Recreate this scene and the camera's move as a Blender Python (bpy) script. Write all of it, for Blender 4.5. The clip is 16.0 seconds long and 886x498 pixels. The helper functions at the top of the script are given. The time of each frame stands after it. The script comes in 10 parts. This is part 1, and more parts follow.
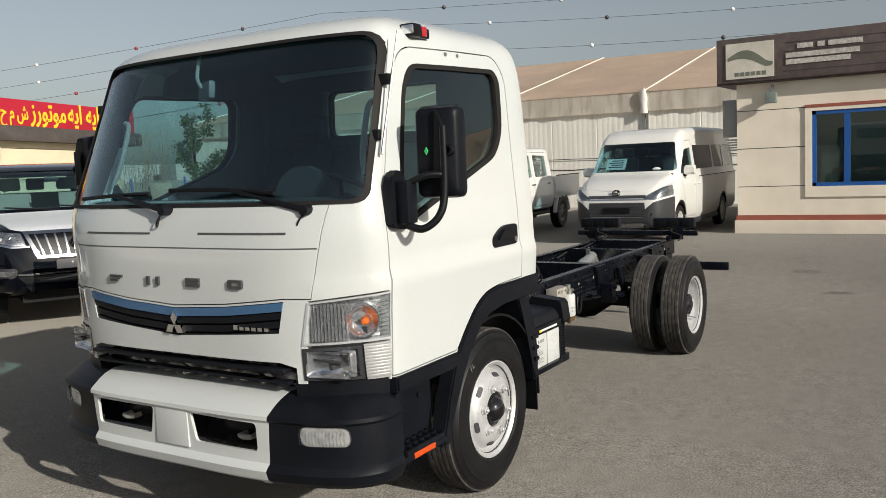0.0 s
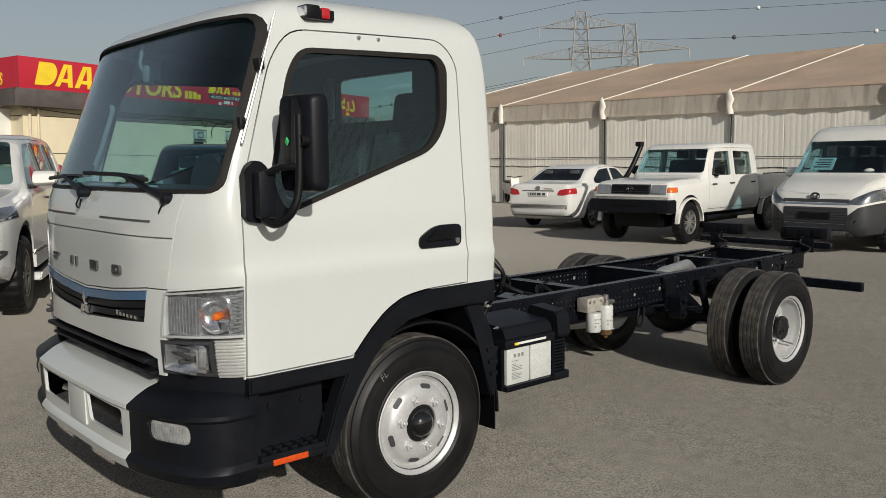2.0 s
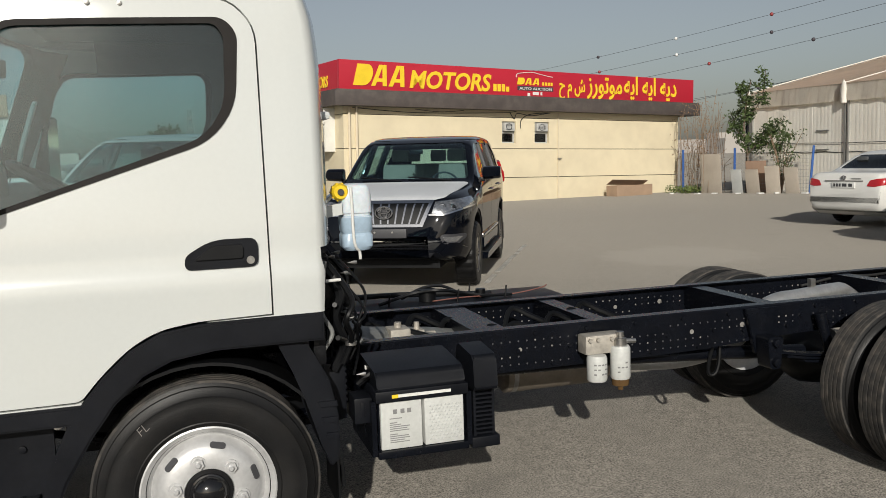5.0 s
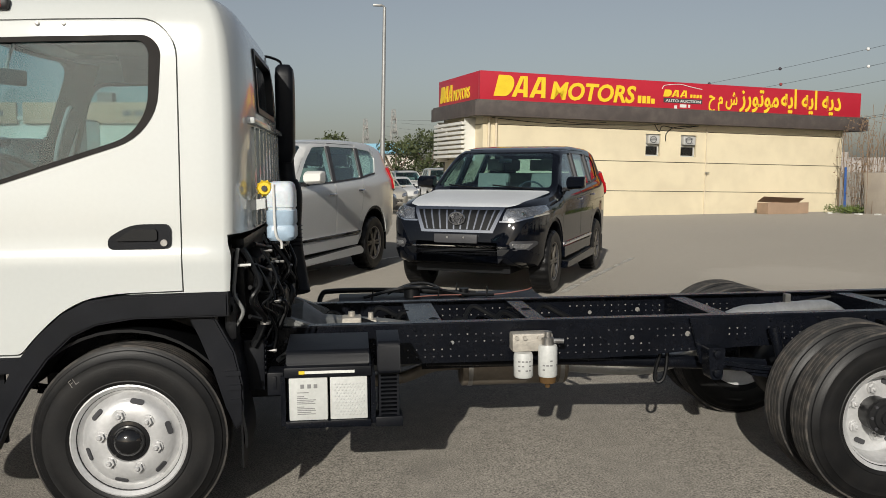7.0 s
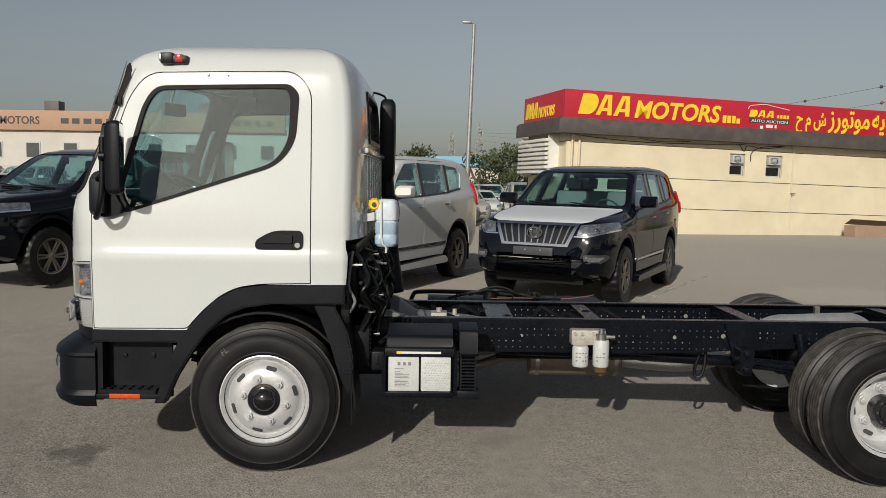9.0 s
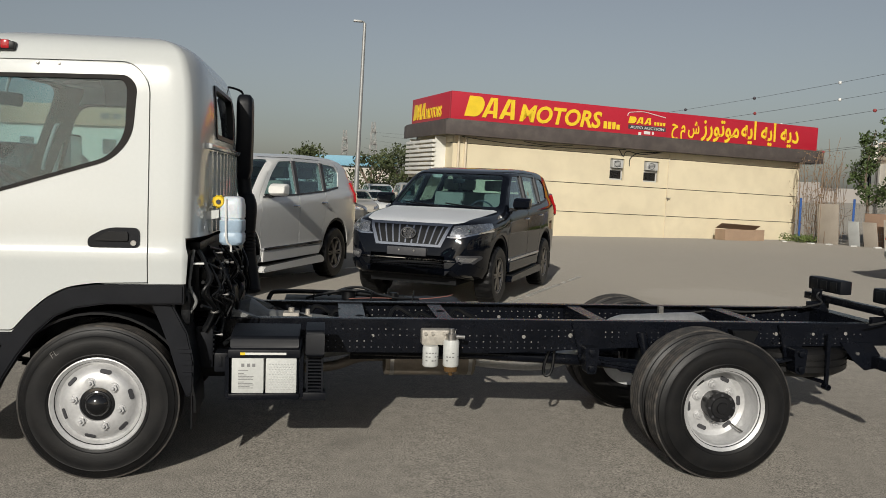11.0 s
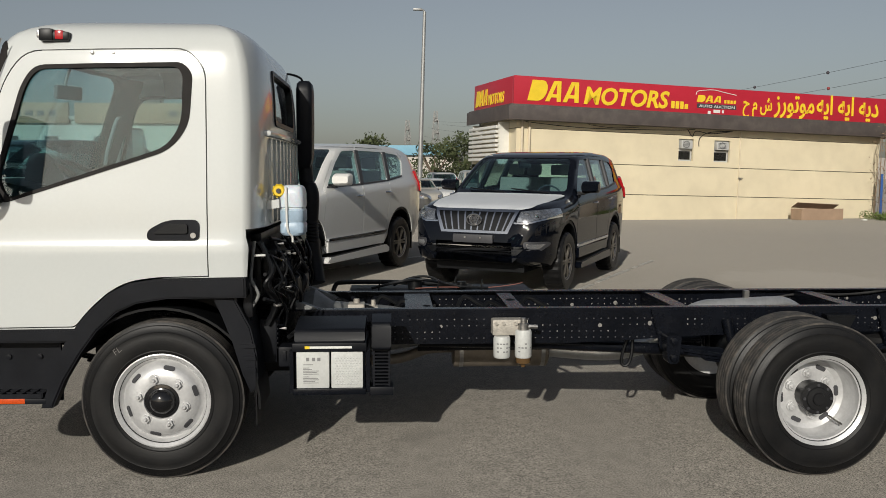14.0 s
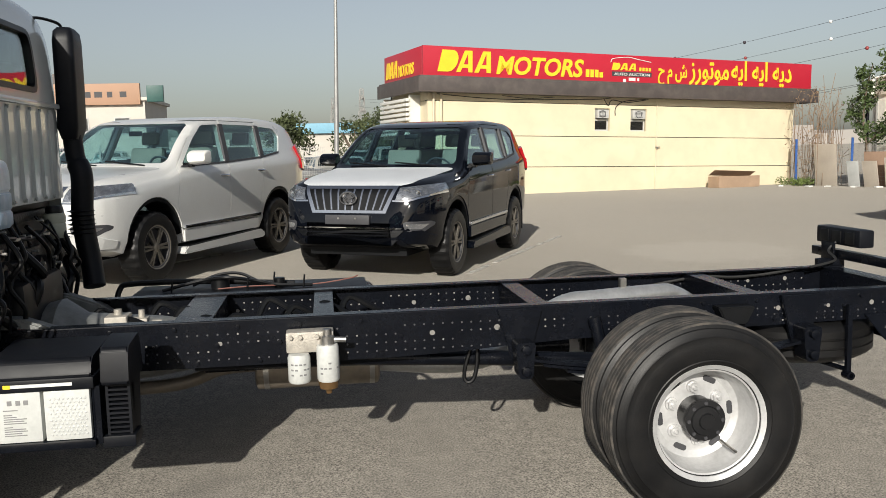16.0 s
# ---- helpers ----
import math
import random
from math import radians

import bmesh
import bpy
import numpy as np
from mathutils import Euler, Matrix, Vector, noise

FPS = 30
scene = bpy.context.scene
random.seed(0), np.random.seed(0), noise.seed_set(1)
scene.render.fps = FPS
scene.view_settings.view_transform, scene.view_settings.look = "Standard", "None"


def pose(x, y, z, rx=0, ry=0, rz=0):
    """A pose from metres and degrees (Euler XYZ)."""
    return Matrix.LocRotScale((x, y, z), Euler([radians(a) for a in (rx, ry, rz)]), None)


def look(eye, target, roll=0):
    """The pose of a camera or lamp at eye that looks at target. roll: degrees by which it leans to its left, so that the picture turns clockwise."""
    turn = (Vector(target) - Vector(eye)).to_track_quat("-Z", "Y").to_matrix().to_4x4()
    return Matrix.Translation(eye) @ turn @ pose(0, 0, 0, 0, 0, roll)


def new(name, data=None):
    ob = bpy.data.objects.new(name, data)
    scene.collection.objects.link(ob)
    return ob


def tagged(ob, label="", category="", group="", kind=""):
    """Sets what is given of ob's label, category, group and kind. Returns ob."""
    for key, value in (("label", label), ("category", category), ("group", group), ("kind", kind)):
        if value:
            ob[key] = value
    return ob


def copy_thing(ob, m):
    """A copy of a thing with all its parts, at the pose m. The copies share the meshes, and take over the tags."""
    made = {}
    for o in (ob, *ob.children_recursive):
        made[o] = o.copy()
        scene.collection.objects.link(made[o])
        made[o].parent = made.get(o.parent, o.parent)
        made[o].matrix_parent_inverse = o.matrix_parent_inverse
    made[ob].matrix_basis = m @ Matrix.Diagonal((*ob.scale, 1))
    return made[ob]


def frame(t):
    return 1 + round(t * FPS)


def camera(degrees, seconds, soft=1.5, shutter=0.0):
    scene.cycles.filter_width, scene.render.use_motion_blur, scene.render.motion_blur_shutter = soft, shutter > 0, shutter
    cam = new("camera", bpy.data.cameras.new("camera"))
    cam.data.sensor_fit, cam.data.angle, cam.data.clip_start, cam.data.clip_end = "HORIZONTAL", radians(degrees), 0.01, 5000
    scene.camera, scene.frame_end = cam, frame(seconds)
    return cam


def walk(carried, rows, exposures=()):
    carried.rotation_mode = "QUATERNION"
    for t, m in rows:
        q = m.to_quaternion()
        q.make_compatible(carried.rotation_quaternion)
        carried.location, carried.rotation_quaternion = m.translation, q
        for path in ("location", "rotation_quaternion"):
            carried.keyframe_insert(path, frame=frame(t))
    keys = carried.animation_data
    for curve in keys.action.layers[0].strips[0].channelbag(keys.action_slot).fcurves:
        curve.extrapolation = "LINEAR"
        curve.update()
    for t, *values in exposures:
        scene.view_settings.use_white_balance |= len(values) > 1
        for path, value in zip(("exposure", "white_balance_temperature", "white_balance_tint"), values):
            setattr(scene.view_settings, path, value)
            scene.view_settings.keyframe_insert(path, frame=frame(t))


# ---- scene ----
cam = camera(54.6, 16.0, soft=0.85)
PATH = [
    (0, (-3.637, -2.938, 1.658), (-1.951, -1.881, 1.457), -2.6),
    (0.5, (-3.349, -3.217, 1.656), (-1.77, -2.006, 1.454), -2.6),
    (1, (-3.081, -3.517, 1.67), (-1.585, -2.206, 1.462), -0.7),
    (1.5, (-2.766, -3.687, 1.651), (-1.342, -2.299, 1.439), -0.4),
    (2, (-2.437, -3.868, 1.635), (-1.127, -2.372, 1.425), -0.7),
    (2.5, (-2.078, -4.057, 1.641), (-0.913, -2.445, 1.426), -1.1),
    (3, (-1.671, -4.053, 1.625), (-0.577, -2.393, 1.406), -1.4),
    (3.5, (-1.275, -4.034, 1.611), (-0.359, -2.27, 1.393), -1.9),
    (4, (-0.844, -3.991, 1.615), (-0.118, -2.139, 1.399), -2.5),
    (4.5, (-0.451, -3.914, 1.618), (0.226, -2.043, 1.409), -2.1),
    (4.7, (-0.293, -3.946, 1.612), (0.352, -2.065, 1.4), -2.0),
    (6.8, (0.961, -4.418, 1.541), (1.184, -2.439, 1.354), -0.7),
    (7, (0.944, -4.526, 1.543), (1.152, -2.546, 1.361), -0.5),
    (7.5, (0.854, -4.777, 1.587), (1.012, -2.792, 1.409), 0.3),
    (8, (0.87, -5.109, 1.586), (0.931, -3.118, 1.417), 0.9),
    (8.5, (0.865, -5.335, 1.616), (0.899, -3.342, 1.459), 0.6),
    (9, (0.904, -5.425, 1.597), (0.921, -3.431, 1.443), 0.8),
    (9.5, (1.018, -5.426, 1.601), (1.027, -3.432, 1.447), 1.4),
    (10, (1.128, -5.413, 1.593), (1.26, -3.423, 1.442), 1.5),
    (10.2, (1.152, -5.394, 1.596), (1.42, -3.417, 1.449), 1.9),
    (12.3, (1.118, -5.465, 1.598), (1.314, -3.481, 1.441), -0.2),
    (12.5, (1.103, -5.474, 1.6), (1.243, -3.485, 1.441), -0.0),
    (13, (1.081, -5.509, 1.602), (1.143, -3.516, 1.44), 0.4),
    (13.5, (1.104, -5.443, 1.595), (1.157, -3.451, 1.427), 0.3),
    (14, (1.156, -5.18, 1.569), (1.27, -3.191, 1.391), 0.1),
    (14.2, (1.17, -5.046, 1.592), (1.348, -3.063, 1.408), -0.0),
    (14.5, (1.21, -4.895, 1.57), (1.485, -2.923, 1.38), -0.7),
    (15, (1.39, -4.608, 1.538), (1.665, -2.638, 1.333), -0.8),
    (15.5, (1.61, -4.323, 1.483), (1.898, -2.356, 1.266), -0.9),
    (16, (1.884, -4.068, 1.501), (2.153, -2.099, 1.269), -1.4),
]
walk(cam, [(t, look(eye, target, roll)) for t, eye, target, roll in PATH], [(0, 0.53), (1.0, 0.18), (2.5, 0.10), (4.5, 0.14), (7.0, 0.20), (8.0, 0.07), (13.5, 0.05), (14.5, 0.02), (15.0, 0.14), (15.5, 0.36), (16, 0.62)])

# ---- light ----
SUN_DIR = Vector((0.295, 0.925, -0.43)).normalized()
world = bpy.data.worlds.new("world")
scene.world = world
world.use_nodes = True
wn = world.node_tree
sky = wn.nodes.new("ShaderNodeTexSky")
sky.sky_type = "NISHITA"
sky.sun_disc = False
sky.sun_elevation = math.asin(-SUN_DIR.z)
sky.sun_rotation = math.atan2(-SUN_DIR.x, -SUN_DIR.y)
sky.air_density = 1.0
sky.dust_density = 1.6
sky.ozone_density = 3.0
SKY_STRENGTH = 0.06
wn.nodes["Background"].inputs["Strength"].default_value = SKY_STRENGTH
haze = wn.nodes.new("ShaderNodeHueSaturation")
haze.inputs["Saturation"].default_value = 0.56
wn.links.new(sky.outputs[0], haze.inputs["Color"])
warm = wn.nodes.new("ShaderNodeMix")
warm.data_type, warm.blend_type = "RGBA", "MULTIPLY"
warm.inputs[0].default_value = 1.0
warm.inputs[7].default_value = (1.03, 0.99, 0.93, 1)
wn.links.new(haze.outputs[0], warm.inputs[6])
wn.links.new(warm.outputs[2], wn.nodes["Background"].inputs["Color"])
sun_data = bpy.data.lights.new("sun", "SUN")
sun_data.energy = 3.1
sun_data.angle = radians(0.6)
sun_data.color = (1.0, 0.955, 0.865)
sun = new("sun", sun_data)
sun.rotation_mode = "QUATERNION"
sun.rotation_quaternion = SUN_DIR.to_track_quat("-Z", "Y")

# ---- materials ----
MATS = {}


def mat(name, col, rough=0.5, metal=0.0, var=0.12, scale=3.0, bump=0.0, bscale=80.0, coat=0.0, fine=0.06, fscale=60.0,
        rvar=0.1, emit=0.0, spec=0.5, rand=0.0, dust=None, dust_amount=0.0):
    """A procedural surface: broad and fine variation of colour, of roughness, and fine relief, in metres."""
    if name in MATS:
        return MATS[name]
    m = bpy.data.materials.new(name)
    m.use_nodes = True
    nt = m.node_tree
    n, l = nt.nodes, nt.links
    p = n["Principled BSDF"]
    tc = n.new("ShaderNodeTexCoord")
    a = n.new("ShaderNodeTexNoise")
    a.inputs["Scale"].default_value = scale
    a.inputs["Detail"].default_value = 5
    b = n.new("ShaderNodeTexNoise")
    b.inputs["Scale"].default_value = fscale
    b.inputs["Detail"].default_value = 3
    l.new(tc.outputs["Object"], a.inputs["Vector"])
    l.new(tc.outputs["Object"], b.inputs["Vector"])
    ra = n.new("ShaderNodeMapRange")
    ra.inputs[1].default_value, ra.inputs[2].default_value = 0.3, 0.7
    ra.inputs[3].default_value, ra.inputs[4].default_value = 1 - var, 1 + var
    l.new(a.outputs["Fac"], ra.inputs[0])
    rb = n.new("ShaderNodeMapRange")
    rb.inputs[1].default_value, rb.inputs[2].default_value = 0.3, 0.7
    rb.inputs[3].default_value, rb.inputs[4].default_value = 1 - fine, 1 + fine
    l.new(b.outputs["Fac"], rb.inputs[0])
    mul = n.new("ShaderNodeMath")
    mul.operation = "MULTIPLY"
    l.new(ra.outputs[0], mul.inputs[0])
    l.new(rb.outputs[0], mul.inputs[1])
    last = mul
    if rand:
        oi = n.new("ShaderNodeObjectInfo")
        rr = n.new("ShaderNodeMapRange")
        rr.inputs[3].default_value, rr.inputs[4].default_value = 1 - rand, 1 + rand
        l.new(oi.outputs["Random"], rr.inputs[0])
        m2 = n.new("ShaderNodeMath")
        m2.operation = "MULTIPLY"
        l.new(last.outputs[0], m2.inputs[0])
        l.new(rr.outputs[0], m2.inputs[1])
        last = m2
    vm = n.new("ShaderNodeVectorMath")
    vm.operation = "SCALE"
    vm.inputs[0].default_value = col
    l.new(last.outputs[0], vm.inputs["Scale"])
    colour = vm.outputs[0]
    if dust:
        mx = n.new("ShaderNodeMix")
        mx.data_type = "RGBA"
        dn = n.new("ShaderNodeTexNoise")
        dn.inputs["Scale"].default_value = scale * 2.3
        dn.inputs["Detail"].default_value = 6
        l.new(tc.outputs["Object"], dn.inputs["Vector"])
        dr = n.new("ShaderNodeMapRange")
        dr.inputs[1].default_value, dr.inputs[2].default_value = 0.42, 0.75
        dr.inputs[3].default_value, dr.inputs[4].default_value = 0.0, dust_amount
        l.new(dn.outputs["Fac"], dr.inputs[0])
        l.new(dr.outputs[0], mx.inputs[0])
        l.new(colour, mx.inputs[6])
        mx.inputs[7].default_value = (*dust, 1)
        colour = mx.outputs[2]
    l.new(colour, p.inputs["Base Color"])
    rg = n.new("ShaderNodeMapRange")
    rg.inputs[1].default_value, rg.inputs[2].default_value = 0.3, 0.7
    rg.inputs[3].default_value, rg.inputs[4].default_value = max(0.02, rough - rvar * rough), min(1, rough + rvar * rough)
    l.new(a.outputs["Fac"], rg.inputs[0])
    l.new(rg.outputs[0], p.inputs["Roughness"])
    p.inputs["Metallic"].default_value = metal
    p.inputs["Specular IOR Level"].default_value = spec
    p.inputs["Coat Weight"].default_value = coat
    p.inputs["Coat Roughness"].default_value = 0.04
    if emit:
        l.new(vm.outputs[0], p.inputs["Emission Color"])
        p.inputs["Emission Strength"].default_value = emit
    if bump:
        bp = n.new("ShaderNodeBump")
        bp.inputs["Strength"].default_value = bump
        bp.inputs["Distance"].default_value = 0.01
        bt = n.new("ShaderNodeTexNoise")
        bt.inputs["Scale"].default_value = bscale
        bt.inputs["Detail"].default_value = 4
        l.new(tc.outputs["Object"], bt.inputs["Vector"])
        l.new(bt.outputs["Fac"], bp.inputs["Height"])
        l.new(bp.outputs[0], p.inputs["Normal"])
    MATS[name] = m
    return m


def glass(name, tint, gloss=1.0, rough=0.0, least=0.045):
    """A thin pane: tinted see-through with mirror gloss by Fresnel."""
    if name in MATS:
        return MATS[name]
    m = bpy.data.materials.new(name)
    m.use_nodes = True
    nt = m.node_tree
    n, l = nt.nodes, nt.links
    n.remove(n["Principled BSDF"])
    tr = n.new("ShaderNodeBsdfTransparent")
    tr.inputs[0].default_value = (*tint, 1)
    gl = n.new("ShaderNodeBsdfGlossy")
    gl.inputs["Roughness"].default_value = rough
    gl.inputs[0].default_value = (gloss, gloss, gloss, 1)
    lw = n.new("ShaderNodeLayerWeight")
    lw.inputs[0].default_value = 0.5
    pw = n.new("ShaderNodeMath")
    pw.operation = "POWER"
    pw.inputs[1].default_value = 4.5
    l.new(lw.outputs["Facing"], pw.inputs[0])
    fr = n.new("ShaderNodeMapRange")
    fr.inputs[3].default_value = least
    l.new(pw.outputs[0], fr.inputs[0])
    mx = n.new("ShaderNodeMixShader")
    l.new(fr.outputs[0], mx.inputs[0])
    l.new(tr.outputs[0], mx.inputs[1])
    l.new(gl.outputs[0], mx.inputs[2])
    l.new(mx.outputs[0], n["Material Output"].inputs[0])
    MATS[name] = m
    return m


def asphalt():
    m = mat("asphalt", (0.282, 0.253, 0.213), rough=0.85, var=0.14, scale=0.22, fine=0.8, fscale=120, bump=0.25, bscale=250, spec=0.4)
    nt = m.node_tree
    n, l = nt.nodes, nt.links
    p = n["Principled BSDF"]
    p.inputs["Diffuse Roughness"].default_value = 1.0
    src = p.inputs["Base Color"].links[0].from_socket
    tc = n.new("ShaderNodeTexCoord")
    # pale aggregate grains
    vo = n.new("ShaderNodeTexVoronoi")
    vo.inputs["Scale"].default_value = 95
    l.new(tc.outputs["Object"], vo.inputs["Vector"])
    gr = n.new("ShaderNodeMapRange")
    gr.inputs[1].default_value, gr.inputs[2].default_value = 0.05, 0.3
    gr.inputs[3].default_value, gr.inputs[4].default_value = 0.55, 0.0
    l.new(vo.outputs["Distance"], gr.inputs[0])
    mx = n.new("ShaderNodeMix")
    mx.data_type = "RGBA"
    mx.inputs[7].default_value = (0.40, 0.38, 0.35, 1)
    l.new(gr.outputs[0], mx.inputs[0])
    l.new(src, mx.inputs[6])
    # dusty drifts and darker worn lanes
    dn = n.new("ShaderNodeTexNoise")
    dn.inputs["Scale"].default_value = 0.13
    dn.inputs["Detail"].default_value = 7
    dn.inputs["Distortion"].default_value = 0.6
    l.new(tc.outputs["Object"], dn.inputs["Vector"])
    dr = n.new("ShaderNodeMapRange")
    dr.inputs[1].default_value, dr.inputs[2].default_value = 0.45, 0.72
    dr.inputs[3].default_value, dr.inputs[4].default_value = 0.0, 0.55
    l.new(dn.outputs["Fac"], dr.inputs[0])
    m2 = n.new("ShaderNodeMix")
    m2.data_type = "RGBA"
    m2.inputs[7].default_value = (0.33, 0.305, 0.268, 1)
    l.new(dr.outputs[0], m2.inputs[0])
    l.new(mx.outputs[2], m2.inputs[6])
    # small dark oil spots
    on = n.new("ShaderNodeTexNoise")
    on.inputs["Scale"].default_value = 1.1
    on.inputs["Detail"].default_value = 3
    l.new(tc.outputs["Object"], on.inputs["Vector"])
    orr = n.new("ShaderNodeMapRange")
    orr.inputs[1].default_value, orr.inputs[2].default_value = 0.68, 0.76
    orr.inputs[3].default_value, orr.inputs[4].default_value = 0.0, 0.4
    l.new(on.outputs["Fac"], orr.inputs[0])
    m3 = n.new("ShaderNodeMix")
    m3.data_type = "RGBA"
    m3.inputs[7].default_value = (0.07, 0.065, 0.06, 1)
    l.new(orr.outputs[0], m3.inputs[0])
    # mottling a hand's width across
    mo = n.new("ShaderNodeTexNoise")
    mo.inputs["Scale"].default_value = 9.0
    mo.inputs["Detail"].default_value = 8
    mo.inputs["Roughness"].default_value = 0.7
    l.new(tc.outputs["Object"], mo.inputs["Vector"])
    mr = n.new("ShaderNodeMapRange")
    mr.inputs[1].default_value, mr.inputs[2].default_value = 0.3, 0.7
    mr.inputs[3].default_value, mr.inputs[4].default_value = 0.82, 1.17
    l.new(mo.outputs["Fac"], mr.inputs[0])
    mv = n.new("ShaderNodeVectorMath")
    mv.operation = "SCALE"
    l.new(m2.outputs[2], mv.inputs[0])
    l.new(mr.outputs[0], mv.inputs["Scale"])
    l.new(mv.outputs[0], m3.inputs[6])
    # a pale sandy patch left by an old spill, with ragged edges
    sub = n.new("ShaderNodeVectorMath")
    sub.operation = "SUBTRACT"
    sub.inputs[1].default_value = (7.35, 7.5, 0)
    l.new(tc.outputs["Object"], sub.inputs[0])
    ln = n.new("ShaderNodeVectorMath")
    ln.operation = "LENGTH"
    l.new(sub.outputs[0], ln.inputs[0])
    rag = n.new("ShaderNodeTexNoise")
    rag.inputs["Scale"].default_value = 1.3
    rag.inputs["Detail"].default_value = 6
    l.new(tc.outputs["Object"], rag.inputs["Vector"])
    add = n.new("ShaderNodeMath")
    add.operation = "MULTIPLY_ADD"
    add.inputs[1].default_value = 1.5
    l.new(rag.outputs["Fac"], add.inputs[0])
    l.new(ln.outputs["Value"], add.inputs[2])
    pr = n.new("ShaderNodeMapRange")
    pr.inputs[1].default_value, pr.inputs[2].default_value = 1.75, 2.15
    pr.inputs[3].default_value, pr.inputs[4].default_value = 0.6, 0.0
    l.new(add.outputs[0], pr.inputs[0])
    m4 = n.new("ShaderNodeMix")
    m4.data_type = "RGBA"
    m4.inputs[7].default_value = (0.44, 0.40, 0.345, 1)
    l.new(pr.outputs[0], m4.inputs[0])
    l.new(m3.outputs[2], m4.inputs[6])
    # paler beyond the driving lane: dust and painted low-sun brightness, ragged, drifting edge
    sy_ = n.new("ShaderNodeSeparateXYZ")
    l.new(tc.outputs["Object"], sy_.inputs[0])
    wob = n.new("ShaderNodeMath")
    wob.operation = "MULTIPLY_ADD"
    wob.inputs[1].default_value = 9.0
    l.new(dn.outputs["Fac"], wob.inputs[0])
    l.new(sy_.outputs["Y"], wob.inputs[2])
    dy = n.new("ShaderNodeMapRange")
    dy.interpolation_type = "SMOOTHSTEP"
    dy.inputs[1].default_value, dy.inputs[2].default_value = 4.0, 12.5
    dy.inputs[3].default_value, dy.inputs[4].default_value = 0.0, 0.62
    l.new(wob.outputs[0], dy.inputs[0])
    dm = n.new("ShaderNodeMix")
    dm.data_type = "RGBA"
    dm.inputs[7].default_value = (0.44, 0.395, 0.33, 1)
    l.new(dy.outputs[0], dm.inputs[0])
    l.new(m4.outputs[2], dm.inputs[6])
    # dark damp stains with ragged edges
    last = dm.outputs[2]
    for (sx, sy), rad, amount in (((-1.13, -0.62), 0.16, 0.62), ((-1.02, -0.80), 0.09, 0.5), ((6.9, -1.6), 0.14, 0.55), ((8.6, -1.0), 0.2, 0.35), ((5.4, 3.6), 0.3, 0.25)):
        s1 = n.new("ShaderNodeVectorMath")
        s1.operation = "SUBTRACT"
        s1.inputs[1].default_value = (sx, sy, 0)
        l.new(tc.outputs["Object"], s1.inputs[0])
        s2 = n.new("ShaderNodeVectorMath")
        s2.operation = "LENGTH"
        l.new(s1.outputs[0], s2.inputs[0])
        s3 = n.new("ShaderNodeMath")
        s3.operation = "MULTIPLY_ADD"
        s3.inputs[1].default_value = rad * 2.2
        l.new(mo.outputs["Fac"], s3.inputs[0])
        l.new(s2.outputs["Value"], s3.inputs[2])
        s4 = n.new("ShaderNodeMapRange")
        s4.inputs[1].default_value, s4.inputs[2].default_value = rad * 1.75, rad * 2.15
        s4.inputs[3].default_value, s4.inputs[4].default_value = amount, 0.0
        l.new(s3.outputs[0], s4.inputs[0])
        s5 = n.new("ShaderNodeMix")
        s5.data_type = "RGBA"
        s5.inputs[7].default_value = (0.075, 0.065, 0.055, 1)
        l.new(s4.outputs[0], s5.inputs[0])
        l.new(last, s5.inputs[6])
        last = s5.outputs[2]
    deep = n.new("ShaderNodeVectorMath")
    deep.operation = "MULTIPLY"
    deep.inputs[1].default_value = (0.588, 0.603, 0.622)
    l.new(last, deep.inputs[0])
    l.new(deep.outputs[0], p.inputs["Base Color"])
    return m


def streaked(name, col, streak, sx=14.0, amount=0.6):
    """Cloth or sheet with streaks of dirt that run down it."""
    m = mat(name, col, rough=0.75, var=0.06, scale=0.6, fine=0.04, fscale=20, bump=0.1, bscale=30)
    n, l = m.node_tree.nodes, m.node_tree.links
    p = n["Principled BSDF"]
    src = p.inputs["Base Color"].links[0].from_socket
    tc = n.new("ShaderNodeTexCoord")
    mp = n.new("ShaderNodeMapping")
    mp.inputs["Scale"].default_value = (sx, sx, 0.35)
    l.new(tc.outputs["Object"], mp.inputs[0])
    no = n.new("ShaderNodeTexNoise")
    no.inputs["Scale"].default_value = 1.0
    no.inputs["Detail"].default_value = 6
    l.new(mp.outputs[0], no.inputs["Vector"])
    r = n.new("ShaderNodeMapRange")
    r.inputs[1].default_value, r.inputs[2].default_value = 0.5, 0.72
    r.inputs[3].default_value, r.inputs[4].default_value = 0.0, amount
    l.new(no.outputs["Fac"], r.inputs[0])
    mx = n.new("ShaderNodeMix")
    mx.data_type = "RGBA"
    l.new(r.outputs[0], mx.inputs[0])
    l.new(src, mx.inputs[6])
    mx.inputs[7].default_value = (*streak, 1)
    l.new(mx.outputs[2], p.inputs["Base Color"])
    return m


